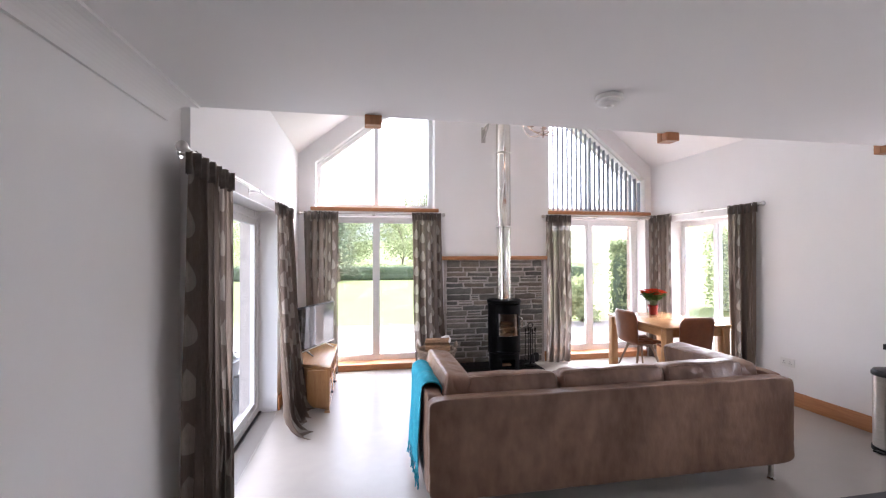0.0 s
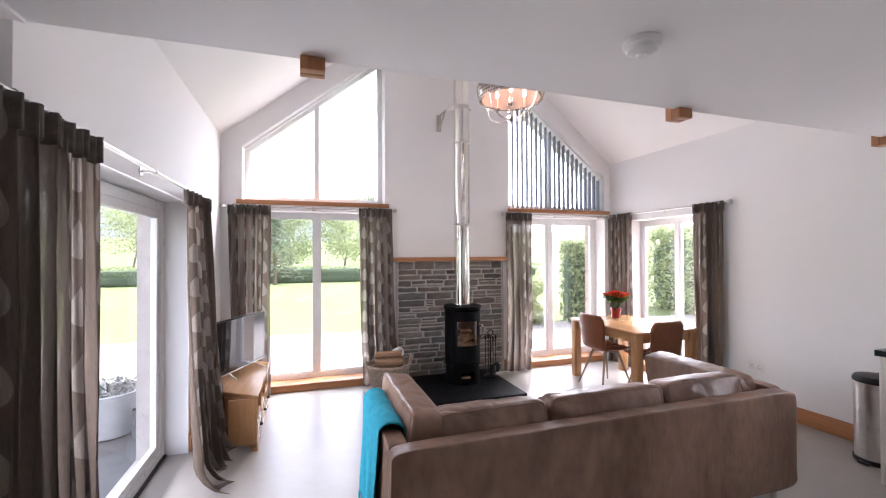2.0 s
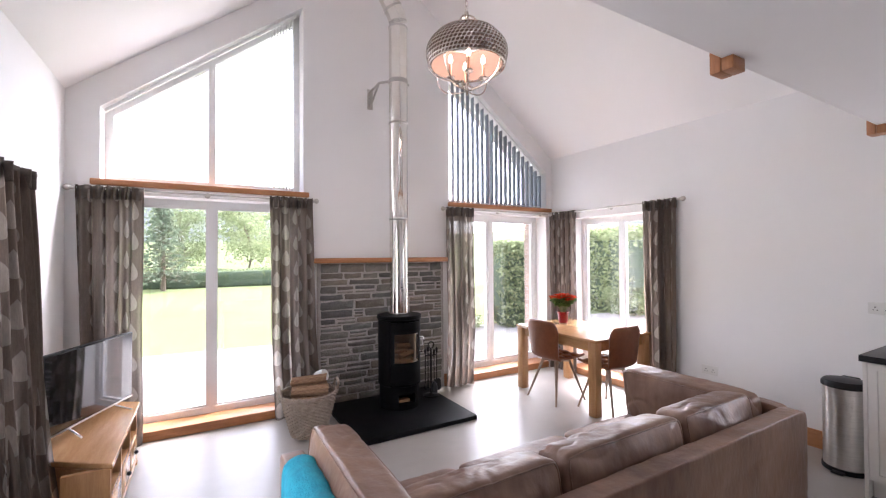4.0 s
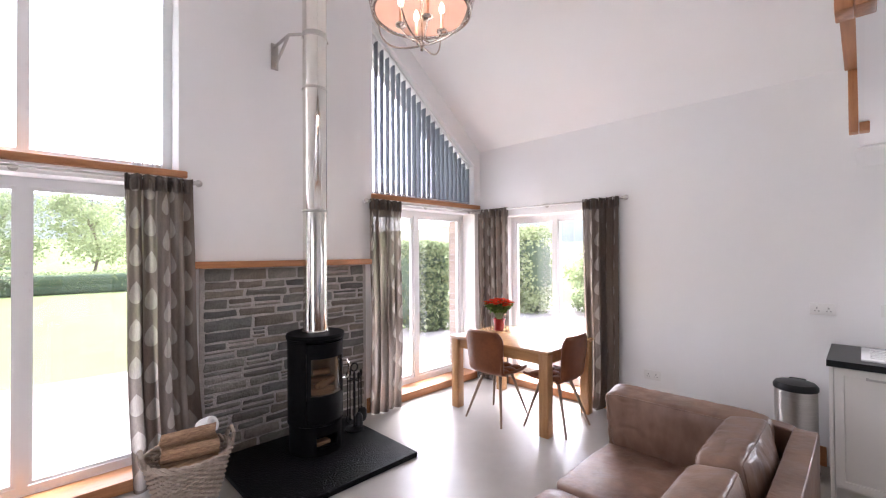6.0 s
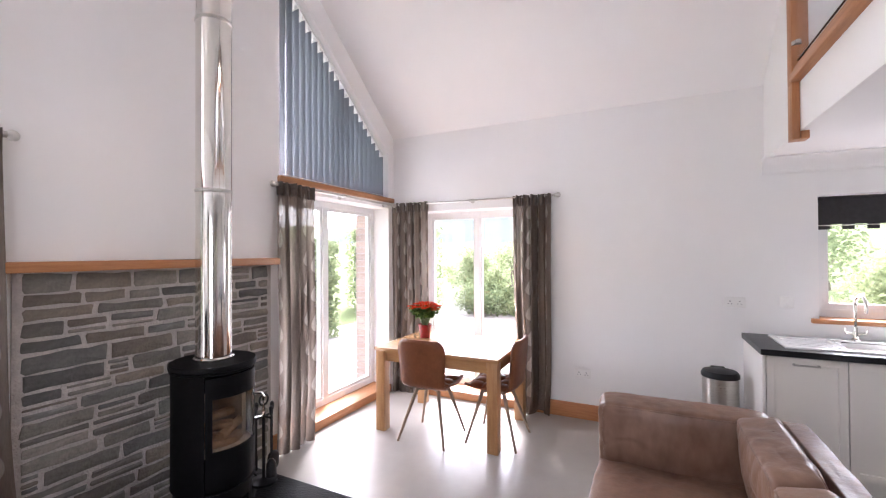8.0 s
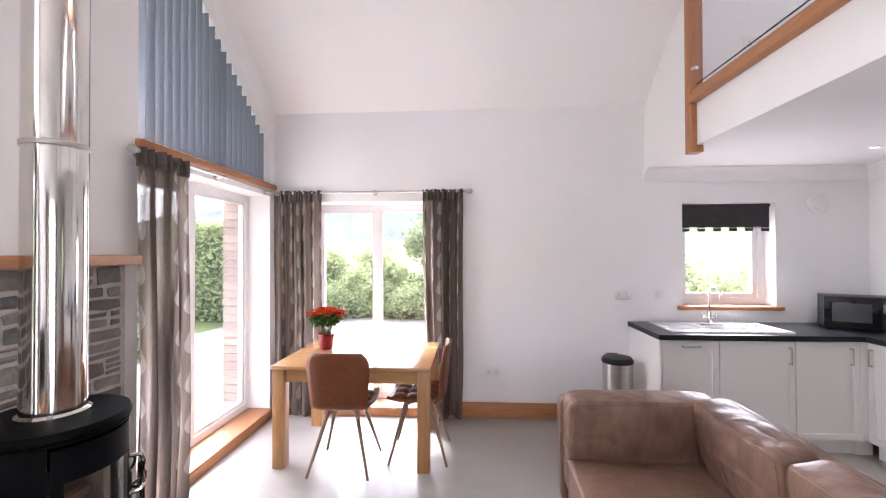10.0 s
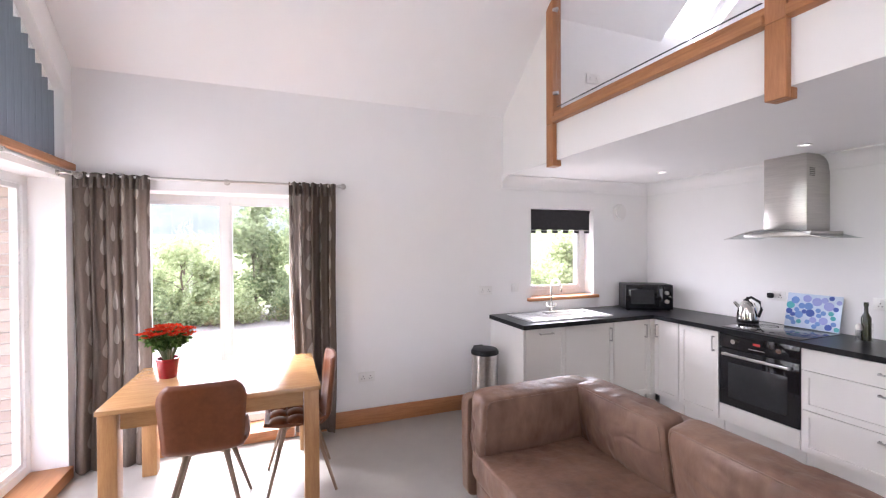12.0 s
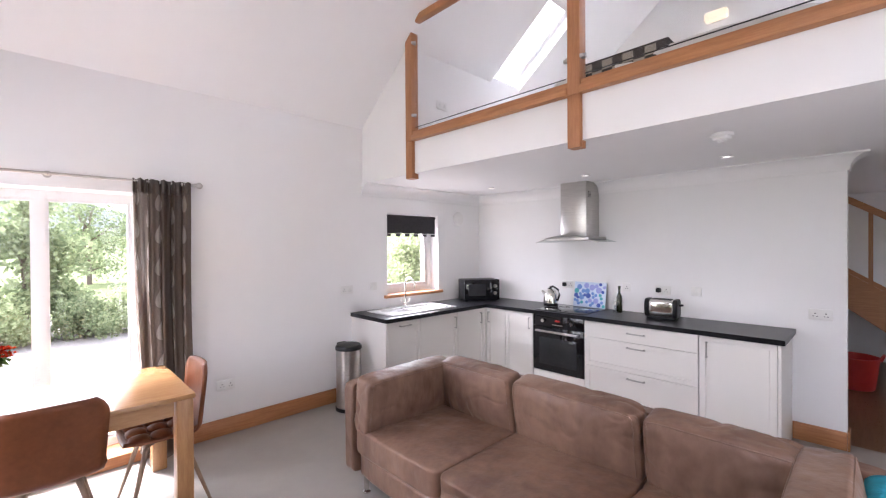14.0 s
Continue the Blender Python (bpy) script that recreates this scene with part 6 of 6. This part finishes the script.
bmesh.ops.solidify(bm, geom=list(bm.faces), thickness=0.006)
bmesh.ops.translate(bm, verts=list(bm.verts), vec=(0, 0, -0.0))
g = part("glass_canopy", bm, glass_mat("smoked canopy glass", (0.62, 0.66, 0.66), 0.25), hood, "curved smoked glass canopy", smooth=180)
bm = bmesh.new()
tube(bm, [(-0.37 + 0.74 * u, 0.466 + 0.05 * math.sin(u * math.pi), 1.655 + 0.075 * math.sin(u * math.pi) ** 1.2) for u in [j / 30 for j in range(31)]], 0.004, 6)
part("glass_edge", bm, STEEL, hood)
# sink and tap
sink = thing("sink", "white ceramic sink and drainer set in the worktop", "sink", (4.07, 1.73, 0.9148))
bm = boxes((-0.23, 0.23, 0.14, 0.50, -0.002, 0.012), (-0.23, 0.23, -0.42, -0.385, -0.002, 0.012), (-0.23, -0.195, -0.3849, 0.1399, -0.002, 0.012), (0.185, 0.23, -0.3849, 0.1399, -0.002, 0.012), bevel=0.004)
part("rim", bm, CERAMIC, sink)
bm = bmesh.new()
soft_box(bm, 0.19, 0.258, 0.11, (-0.005, -0.122, -0.075), 7, 10)
top = [f for f in bm.faces if f.calc_center_median().z > -0.0]
bmesh.ops.delete(bm, geom=top, context="FACES")
part("bowl", bm, CERAMIC, sink, smooth=180)
bm = bmesh.new()
for k in range(6):
    bx(bm, -0.17 + k * 0.06, -0.16 + k * 0.06, 0.18, 0.46, 0.0122, 0.016, 0.0015, 1)
part("drainer_ribs", bm, CERAMIC, sink)
tap = thing("mixer_tap", "chrome swan neck mixer tap behind the sink", "tap", (4.275, 1.72, 0.926))
bm = bmesh.new()
lathe(bm, [(0.026, 0.0), (0.026, 0.01), (0.016, 0.02), (0.014, 0.09), (0.011, 0.10), (0.0, 0.10)], 20)
part("base", bm, CHROME, tap)
bm = bmesh.new()
tube(bm, [(0, 0, 0.09), (0, 0, 0.26)] + [(-0.085 + 0.085 * math.cos(radians(a)), 0, 0.26 + 0.075 * math.sin(radians(a))) for a in range(15, 181, 15)] + [(-0.17, 0, 0.22)], 0.010, 12)
part("spout", bm, CHROME, tap)
for s_ in (-1, 1):
    bm = bmesh.new()
    tube(bm, [(0, s_ * 0.012, 0.05), (0, s_ * 0.055, 0.055)], 0.009, 10)
    tube(bm, [(0, s_ * 0.055, 0.05), (-0.005, s_ * 0.062, 0.085)], 0.006, 8)
    part("lever", bm, CHROME, tap)
# microwave
mw = thing("microwave", "black microwave oven in the worktop corner", "microwave", (4.08, 0.64, 0.9148), 150 - 90)
part("casing", boxes((-0.235, 0.235, -0.14, 0.135, 0.012, 0.275), bevel=0.006), BLACK, mw)
part("door", boxes((-0.10, 0.235, 0.1355, 0.150, 0.014, 0.273), bevel=0.003), BLACKGLOSS, mw)
part("window", boxes((-0.05, 0.185, 0.1505, 0.152, 0.07, 0.22)), mat("dark mesh window", (0.03, 0.03, 0.032), (0.02, 0.02, 0.022), 0.2), mw, "dark mesh window")
part("control_panel", boxes((-0.235, -0.102, 0.1355, 0.149, 0.014, 0.273), bevel=0.003), BLACKGLOSS, mw)
for zz in (0.19, 0.10):
    bm = bmesh.new()
    cyl(bm, (-0.17, 0.149, zz), (-0.17, 0.168, zz), 0.022, 18)
    part("dial", bm, NICKEL, mw, "satin dial")
for x in (-0.2, 0.2):
    for y in (-0.10, 0.10):
        part("foot", boxes((x - 0.015, x + 0.015, y - 0.015, y + 0.015, 0.0, 0.0118)), BLACK, mw)
# kettle
ket = thing("kettle", "polished steel dome kettle with a black handle", "kettle", (3.10, 0.48, 0.9148 + 0.0065))
bm = bmesh.new()
lathe(bm, [(0.082, 0.0), (0.082, 0.022), (0.0, 0.022)], 28)
part("base", bm, BLACK, ket)
bm = bmesh.new()
lathe(bm, [(0.078, 0.024), (0.084, 0.03), (0.084, 0.075), (0.074, 0.13), (0.05, 0.175), (0.03, 0.19), (0.0, 0.195)], 32)
part("body", bm, CHROME, ket)
bm = bmesh.new()
lathe(bm, [(0.012, 0.194), (0.006, 0.204), (0.013, 0.214), (0.010, 0.224), (0.0, 0.226)], 14)
part("lid_knob", bm, BLACK, ket)
bm = bmesh.new()
tube(bm, [(0.03, 0, 0.19), (-0.03, 0, 0.225), (-0.10, 0, 0.19), (-0.115, 0, 0.13), (-0.09, 0, 0.06)], 0.011, 10)
part("handle", bm, BLACK, ket, "black looped handle")
bm = bmesh.new()
tube(bm, [(0.065, 0, 0.12), (0.105, 0, 0.155), (0.115, 0, 0.165)], [0.02, 0.014, 0.012], 10)
part("spout", bm, CHROME, ket)
# dotted glass board
BOARD = mat("pale blue glass", (0.62, 0.72, 0.86), (0.56, 0.67, 0.83), 0.12, scale=6)
brd = thing("chopping_board", "pale glass chopping board with blue dots against the wall", "chopping board", (2.68, K + 0.07, 0.921))
brd.matrix_basis = pose(2.70, K + 0.075, 0.9215, 12, 0, 0)
part("glass", boxes((-0.19, 0.19, -0.006, 0.0, 0.0, 0.285), bevel=0.002), BOARD, brd)
DOTS = [mat("blue dot", (0.10, 0.16, 0.52), (0.08, 0.13, 0.46), 0.2), mat("sky dot", (0.20, 0.34, 0.70), (0.17, 0.30, 0.64), 0.2), mat("lilac dot", (0.36, 0.40, 0.74), (0.32, 0.36, 0.70), 0.2), mat("aqua dot", (0.12, 0.45, 0.50), (0.10, 0.40, 0.45), 0.2)]
rd = random.Random(2)
spots = []
for _ in range(400):
    r = rd.choice((0.018, 0.024, 0.03, 0.034))
    x, zz = rd.uniform(-0.19 + r, 0.19 - r), rd.uniform(r, 0.285 - r)
    if all(math.hypot(x - a, zz - b) > (r + c) * 0.86 for a, b, c in spots):
        spots.append((x, zz, r))
for k, (x, zz, r) in enumerate(spots[:34]):
    bm = bmesh.new()
    cyl(bm, (x, 0.0002 + 0.0002 * (k % 3), zz), (x, 0.0012 + 0.0002 * (k % 3), zz), r, 24)
    part("dot", bm, DOTS[k % 4 if k % 7 else 3] if k % 4 != 3 or k % 7 == 0 else DOTS[1], brd, smooth=None)
# bottle, salt mill and toaster
mill = thing("salt_mill", "clear glass salt mill with a steel top on the worktop", "salt mill", (2.335, 0.475, 0.9148))
bm = bmesh.new()
lathe(bm, [(0.022, 0.0), (0.022, 0.008), (0.019, 0.03), (0.019, 0.075), (0.021, 0.08), (0.0, 0.08)], 20)
part("glass_body", bm, glass_mat("clear mill glass", (0.80, 0.82, 0.82), 0.2), mill)
bm = bmesh.new()
lathe(bm, [(0.021, 0.0805), (0.022, 0.085), (0.018, 0.115), (0.010, 0.125), (0.0, 0.127)], 20)
part("steel_top", bm, STEEL, mill, "brushed steel top")
bot = thing("oil_bottle", "dark oil bottle in a clear glass holder", "bottle", (2.31, 0.44, 0.9148))
bm = bmesh.new()
lathe(bm, [(0.026, 0.005), (0.028, 0.012), (0.028, 0.17), (0.012, 0.205), (0.011, 0.25), (0.014, 0.252), (0.014, 0.28), (0.0, 0.28)], 20)
part("bottle", bm, mat("dark green glass", (0.03, 0.035, 0.015), (0.02, 0.022, 0.01), 0.1), bot)
bm = bmesh.new()
lathe(bm, [(0.0, 0.0), (0.038, 0.0), (0.040, 0.13), (0.036, 0.13), (0.034, 0.006), (0.0, 0.004)], 24)
p = part("holder", bm, GLASSP, bot, "clear glass holder")
toa = thing("toaster", "polished steel two slot toaster with black ends", "toaster", (1.87, 0.50, 0.9148), 4)
bm = bmesh.new()
soft_box(bm, 0.125, 0.085, 0.082, (0, 0, 0.105), 5, 10)
part("body", bm, CHROME, toa, smooth=180)
for s_ in (-1, 1):
    bm = bmesh.new()
    soft_box(bm, 0.022, 0.088, 0.088, (s_ * 0.122, 0, 0.105), 5, 6)
    part("end_cap", bm, BLACK, toa, "black end cap", smooth=180)
for y in (-0.03, 0.03):
    part("slot", boxes((-0.085, 0.085, y - 0.012, y + 0.012, 0.1865, 0.1905)), BLACK, toa)
part("base", boxes((-0.12, 0.12, -0.075, 0.075, 0.0, 0.026), bevel=0.005), BLACK, toa)
bm = bmesh.new()
soft_box(bm, 0.02, 0.02, 0.01, (-0.158, 0, 0.14), 4, 4)
part("lever", bm, BLACK, toa)

# pedal bin
binn = thing("pedal_bin", "brushed steel pedal bin with a black lid by the wall", "bin", (4.13, 2.57, 0))
bm = bmesh.new()
lathe(bm, [(0.128, 0.0), (0.132, 0.004), (0.132, 0.03), (0.124, 0.034)], 36)
part("base", bm, BLACK, binn)
bm = bmesh.new()
lathe(bm, [(0.123, 0.034), (0.123, 0.60)], 36)
part("drum", bm, STEEL, binn)
bm = bmesh.new()
lathe(bm, [(0.126, 0.601), (0.130, 0.605), (0.130, 0.628), (0.116, 0.648), (0.06, 0.658), (0.0, 0.66)], 36)
part("lid", bm, BLACK, binn, "black domed lid")
bm = bmesh.new()
bx(bm, -0.17, -0.12, -0.035, 0.035, 0.008, 0.02, 0.004)
part("pedal", bm, BLACK, binn)
bm = bmesh.new()
bx(bm, 0.115, 0.15, -0.05, 0.05, 0.58, 0.65, 0.008)
part("hinge", bm, BLACK, binn)

# ---------- small wall and ceiling things ----------


def plate(kind, label, at, rz, w=0.147, h=0.087, gang=2, plug=False):
    t = thing(kind, label, "socket" if "socket" in kind else "switch", at, rz)
    part("plate", boxes((-w / 2, w / 2, -0.010, -0.0005, -h / 2, h / 2), bevel=0.003), PLASTIC, t)
    for k in range(gang):
        x = (k - (gang - 1) / 2) * 0.066
        if "socket" in kind:
            part("pin_hole", boxes((x - 0.004, x + 0.004, -0.0112, -0.0102, 0.004, 0.012), (x - 0.015, x - 0.007, -0.0112, -0.0102, -0.016, -0.011), (x + 0.007, x + 0.015, -0.0112, -0.0102, -0.016, -0.011)), BLACK, t)
            part("rocker", boxes((x - 0.006, x + 0.006, -0.0135, -0.0102, 0.018, 0.034), bevel=0.001), PLASTIC, t)
        else:
            part("rocker", boxes((x - 0.012, x + 0.012, -0.0145, -0.0102, -0.02, 0.02), bevel=0.002), PLASTIC, t)
    if plug:
        bm = bmesh.new()
        soft_box(bm, 0.024, 0.02, 0.024, (-(gang - 1) * 0.033, -0.031, 0.0), 3.5, 5)
        part("plug", bm, BLACK, t, "black plug")
    return t


plate("wall_socket", "white double power socket on the wall", (XR, 3.635, 0.432), -90)
plate("wall_socket", "white double power socket on the wall", (XR, 2.43, 1.162), -90)
plate("wall_switch", "white wall switch by the kitchen", (XR, 2.088, 1.177), -90, 0.087, 0.087, 1)
plate("wall_socket", "white power socket with a black plug", (2.99, K, 1.16), 180, 0.147, 0.087, 2, True)
plate("wall_socket", "white power socket above the worktop", (2.30, K, 1.17), 180, 0.087, 0.087, 1)
plate("wall_socket", "white double power socket with a black plug", (1.94, K, 1.165), 180, 0.147, 0.087, 2, True)
plate("wall_switch", "white fused switch above the worktop", (1.64, K, 1.17), 180, 0.087, 0.087, 1)
plate("wall_socket", "white double power socket on the wall", (0.755, K, 1.05), 180)
plate("wall_socket", "white double power socket on the loft wall", (CHK_R + 0.02, 1.76, 3.085), -90)
vent = thing("wall_vent", "round white extractor vent high on the wall", "vent", (XR, 0.70, 1.99))
vent.matrix_basis = pose(XR - 0.0005, 0.70, 1.99, 0, -90, 0)
bm = bmesh.new()
lathe(bm, [(0.095, 0.0), (0.095, 0.012), (0.085, 0.022), (0.0, 0.022)], 36)
part("rim", bm, PLASTIC, vent)
bm = bmesh.new()
lathe(bm, [(0.07, 0.0225), (0.068, 0.034), (0.0, 0.036)], 36)
part("cover", bm, PLASTIC, vent)
# roller blind
BL = mat("charcoal blind cloth", (0.045, 0.042, 0.045), (0.032, 0.03, 0.032), 0.9, scale=30)
rb = thing("roller_blind", "charcoal roller blind with a castellated hem, half raised", "blind", (XR + 0.035, 0, 0))
out = [(KW[0] + 0.03, 1.975), (KW[0] + 0.03, 1.745)]
nt_ = 11
y0, y1 = KW[0] + 0.03, KW[1] - 0.012
st = (y1 - y0) / nt_
for k in range(nt_):
    zz = 1.745 if k % 2 == 0 else 1.785
    out += [(y0 + st * k, zz), (y0 + st * (k + 1), zz)]
out = out[2:] + [(y1, 1.975), (y0, 1.975)]
part("cloth", polywall(out, [], lambda a, b: (0, a, b), (0.003, 0, 0)), BL, rb, smooth=None)
bm = bmesh.new()
cyl(bm, (0.012, y0 - 0.01, 1.985), (0.012, y1 + 0.005, 1.985), 0.016, 16)
part("roller", bm, BL, rb)
bm = bmesh.new()
cyl(bm, (-0.003, y0, 1.775), (-0.003, y1, 1.775), 0.005, 8)
part("hem_bar", bm, CHROME, rb, "thin steel hem bar")
# smoke alarm and downlights
sm = thing("smoke_alarm", "round white smoke alarm under the loft ceiling", "smoke alarm", (1.12, 1.72, UNDER))
bm = bmesh.new()
lathe(bm, [(0.0, -0.048), (0.03, -0.048), (0.048, -0.04), (0.052, -0.026), (0.062, -0.022), (0.062, -0.004), (0.056, -0.0005), (0.0, -0.0005)], 36)
part("body", bm, PLASTIC, sm)
bm = bmesh.new()
lathe(bm, [(0.0, -0.058), (0.018, -0.056), (0.021, -0.0485), (0.0, -0.0485)], 24)
part("sensor", bm, PLASTIC, sm)
LED = glow_mat("lit downlight lens", (1.0, 0.95, 0.88), 0.2)
for k, x in enumerate((3.66, 2.46, 1.27)):
    dl = thing("downlight", "small lit chrome downlight in the flat ceiling", "downlight", (x, 0.87, UNDER), 0, "kitchen downlights")
    bm = bmesh.new()
    lathe(bm, [(0.028, -0.004), (0.042, -0.005), (0.045, -0.0005), (0.028, -0.0005), (0.028, -0.004)], 28)
    part("bezel", bm, CHROME, dl)
    bm = bmesh.new()
    lathe(bm, [(0.0, -0.002), (0.027, -0.002), (0.027, -0.0005), (0.0, -0.0005)], 20)
    part("lens", bm, LED, dl, "lit lens")
    sp = new("downlight_beam", bpy.data.lights.new("downlight_beam", "SPOT"))
    sp.data.energy, sp.data.spot_size, sp.data.spot_blend, sp.data.color, sp.data.shadow_soft_size = 3.0, radians(76), 1.0, (1.0, 0.93, 0.85), 0.03
    sp.matrix_world = look((x, 0.87, UNDER - 0.02), (x, 0.87, 0))

# ---------- hall: stair, trug ----------
stair = thing("staircase", "oak staircase with square balusters in the hall", "staircase", (0, 0, 0))
for y in (-2.20, -3.10):
    bm = polywall([(-0.70, 0.001), (-0.40, 0.001), (2.55, 2.30), (2.30, 2.38), (-0.70, 0.33)], [], lambda a, b: (a, y, b), (0, -0.04, 0))
    part("string", bm, OAK, stair)
for k in range(12):
    x = -0.62 + k * 0.245
    part("tread", boxes((x, x + 0.27, -3.09, -2.245, 0.155 + k * 0.186, 0.185 + k * 0.186), bevel=0.004), OAK, stair)
    part("riser", boxes((x + 0.02, x + 0.035, -3.09, -2.245, k * 0.186 + 0.001, 0.1545 + k * 0.186)), OAK, stair)
    if k % 1 == 0:
        xb = x + 0.12
        zb = 0.33 + (xb + 0.70) * 0.683
        part("baluster", boxes((xb - 0.02, xb + 0.02, -2.24, -2.20, zb - 0.02, min(zb + 0.86, 2.315))), OAKV, stair)
bm = polywall([(-0.70, 1.17), (0.95, 2.295), (0.85, 2.315), (-0.70, 1.25)], [], lambda a, b: (a, -2.19, b), (0, -0.06, 0))
part("handrail", bm, OAK, stair)
part("newel_post", boxes((-0.79, -0.705, -2.265, -2.18, 0.0, 1.32), bevel=0.006), OAKV, stair)
REDP = mat("red rubber", (0.42, 0.03, 0.02), (0.34, 0.02, 0.015), 0.55, scale=8)
tr = thing("trug", "red flexible trug standing on the hall floor", "bucket", (0.60, -1.80, 0))
bm = bmesh.new()
lathe(bm, [(0.0, 0.0), (0.15, 0.0), (0.16, 0.01), (0.20, 0.35), (0.21, 0.355), (0.195, 0.36), (0.152, 0.02), (0.0, 0.015)], 32)
part("tub", bm, REDP, tr)
for s_ in (-1, 1):
    bm = bmesh.new()
    tube(bm, [(s_ * 0.20, -0.06, 0.34), (s_ * 0.225, -0.04, 0.395), (s_ * 0.225, 0.04, 0.395), (s_ * 0.20, 0.06, 0.34)], 0.012, 8)
    part("handle", bm, REDP, tr)

# ---------- loft bedroom ----------
LINENW = mat("white bed linen", (0.74, 0.73, 0.71), (0.68, 0.67, 0.65), 0.9, scale=12, bump=0.3, bscale=20)
bed = thing("bed", "white made up bed in the loft", "bed", (0, 0, 0))
bm = bmesh.new()
soft_box(bm, 1.0, 0.68, 0.13, (1.62, 0.74, 3.02), 7, 16, (0, 0, 0.08), 0.02, 3)
part("duvet", bm, LINENW, bed, smooth=180)
bm = bmesh.new()
soft_box(bm, 0.97, 0.66, 0.12, (1.62, 0.74, 2.82), 10, 8)
part("mattress", bm, LINENW, bed, smooth=180)
for x in (0.72, 2.50):
    for y in (0.14, 1.32):
        part("leg", boxes((x - 0.03, x + 0.03, y - 0.03, y + 0.03, LTOP, LTOP + 0.09)), OAKV, bed)
TART = [mat("charcoal wool", (0.07, 0.065, 0.06), (0.05, 0.046, 0.042), 0.95, scale=40), mat("oatmeal wool", (0.38, 0.35, 0.29), (0.31, 0.28, 0.23), 0.95, scale=40)]
rug = thing("bed_runner", "grey checked wool blanket across the bed", "blanket", (0, 0, 0))
for i in range(8):
    for j in range(3):
        x0, x1 = 1.52 + i * 0.085, 1.52 + (i + 1) * 0.085
        bm = boxes((x0, x1, 1.395, 1.425, 2.93 + j * 0.075, 2.93 + (j + 1) * 0.075))
        part("check_square", bm, TART[(i + j) % 2], rug)
part("top_fold", boxes((1.52, 2.20, 0.10, 1.425, 3.156, 3.172), bevel=0.006), TART[0], rug)
wl_ = thing("wall_light", "lit woven wall light on the loft end wall", "wall light", (1.68, -0.70, 4.17))
bm = bmesh.new()
soft_box(bm, 0.11, 0.045, 0.05, (0, 0.052, 0), 8, 6)
part("shade", bm, glow_mat("lit pale shade", (1.0, 0.82, 0.58), 0.06), wl_, "lit pale shade")
part("back_plate", boxes((-0.05, 0.05, 0.0005, 0.006, -0.05, 0.05)), NICKEL, wl_)

# ---------- outside the patio door ----------
TUB = mat("galvanised tub", (0.50, 0.52, 0.54), (0.42, 0.44, 0.46), 0.5, 0.1, scale=10)
tub = thing("planter", "pale galvanised tub planted with flowers on the paving", "planter", (-1.76, 5.36, OUT + 0.031))
bm = bmesh.new()
lathe(bm, [(0.0, 0.0), (0.22, 0.0), (0.24, 0.01), (0.27, 0.38), (0.285, 0.39), (0.28, 0.40), (0.262, 0.40), (0.25, 0.34), (0.0, 0.34)], 36)
part("tub", bm, TUB, tub)
bm = bmesh.new()
rq = random.Random(8)
leaves(bm, [(0.23 * math.sqrt(rq.random()) * math.cos(a), 0.23 * math.sqrt(rq.random()) * math.sin(a), 0.36 + 0.12 * rq.random()) for a in [rq.uniform(0, 6.28) for _ in range(500)]], 0.03, rq)
part("flowers", bm, leaf_mat("pale flowers and leaves", (0.10, 0.14, 0.08), (0.55, 0.50, 0.52)), tub, "pale flowers and leaves", smooth=None)
pot2 = thing("planter", "small dark cylinder planter on the paving", "planter", (-1.42, 5.15, OUT + 0.031))
bm = bmesh.new()
lathe(bm, [(0.0, 0.0), (0.07, 0.0), (0.072, 0.26), (0.066, 0.26), (0.062, 0.2), (0.0, 0.2)], 24)
part("pot", bm, PAVING, pot2)

# ---------- brick reveals ----------


def bricks(wall_name, x0, x1, y0, y1, z1):
    wall = bpy.data.objects[wall_name]
    me = None
    n = int(z1 / 0.075)
    for k in range(n):
        if me is None:
            me = mesh_of("brick", boxes((-(x1 - x0) / 2, (x1 - x0) / 2, -(y1 - y0) / 2, (y1 - y0) / 2, -0.0325, 0.0325), bevel=0.003, seg=1), BRICK, 30)
        ob = new("brick", me)
        ob.parent = wall
        ob.location = ((x0 + x1) / 2, (y0 + y1) / 2, 0.04 + k * 0.075)


bricks("wall_brick_gable", WR[1] - 0.012, WR[1] + 0.10, G + 0.292, G + 0.457, 2.1)
bricks("wall_brick_gable", WL[1] - 0.012, WL[1] + 0.10, G + 0.292, G + 0.457, 2.1)
bricks("wall_brick_right", XR + TH - 0.088, XR + TH + 0.018, DIN[0] - 0.10, DIN[0] + 0.012, 2.04)
bricks("wall_brick_right", XR + TH - 0.088, XR + TH + 0.018, DIN[1] - 0.012, DIN[1] + 0.10, 2.04)
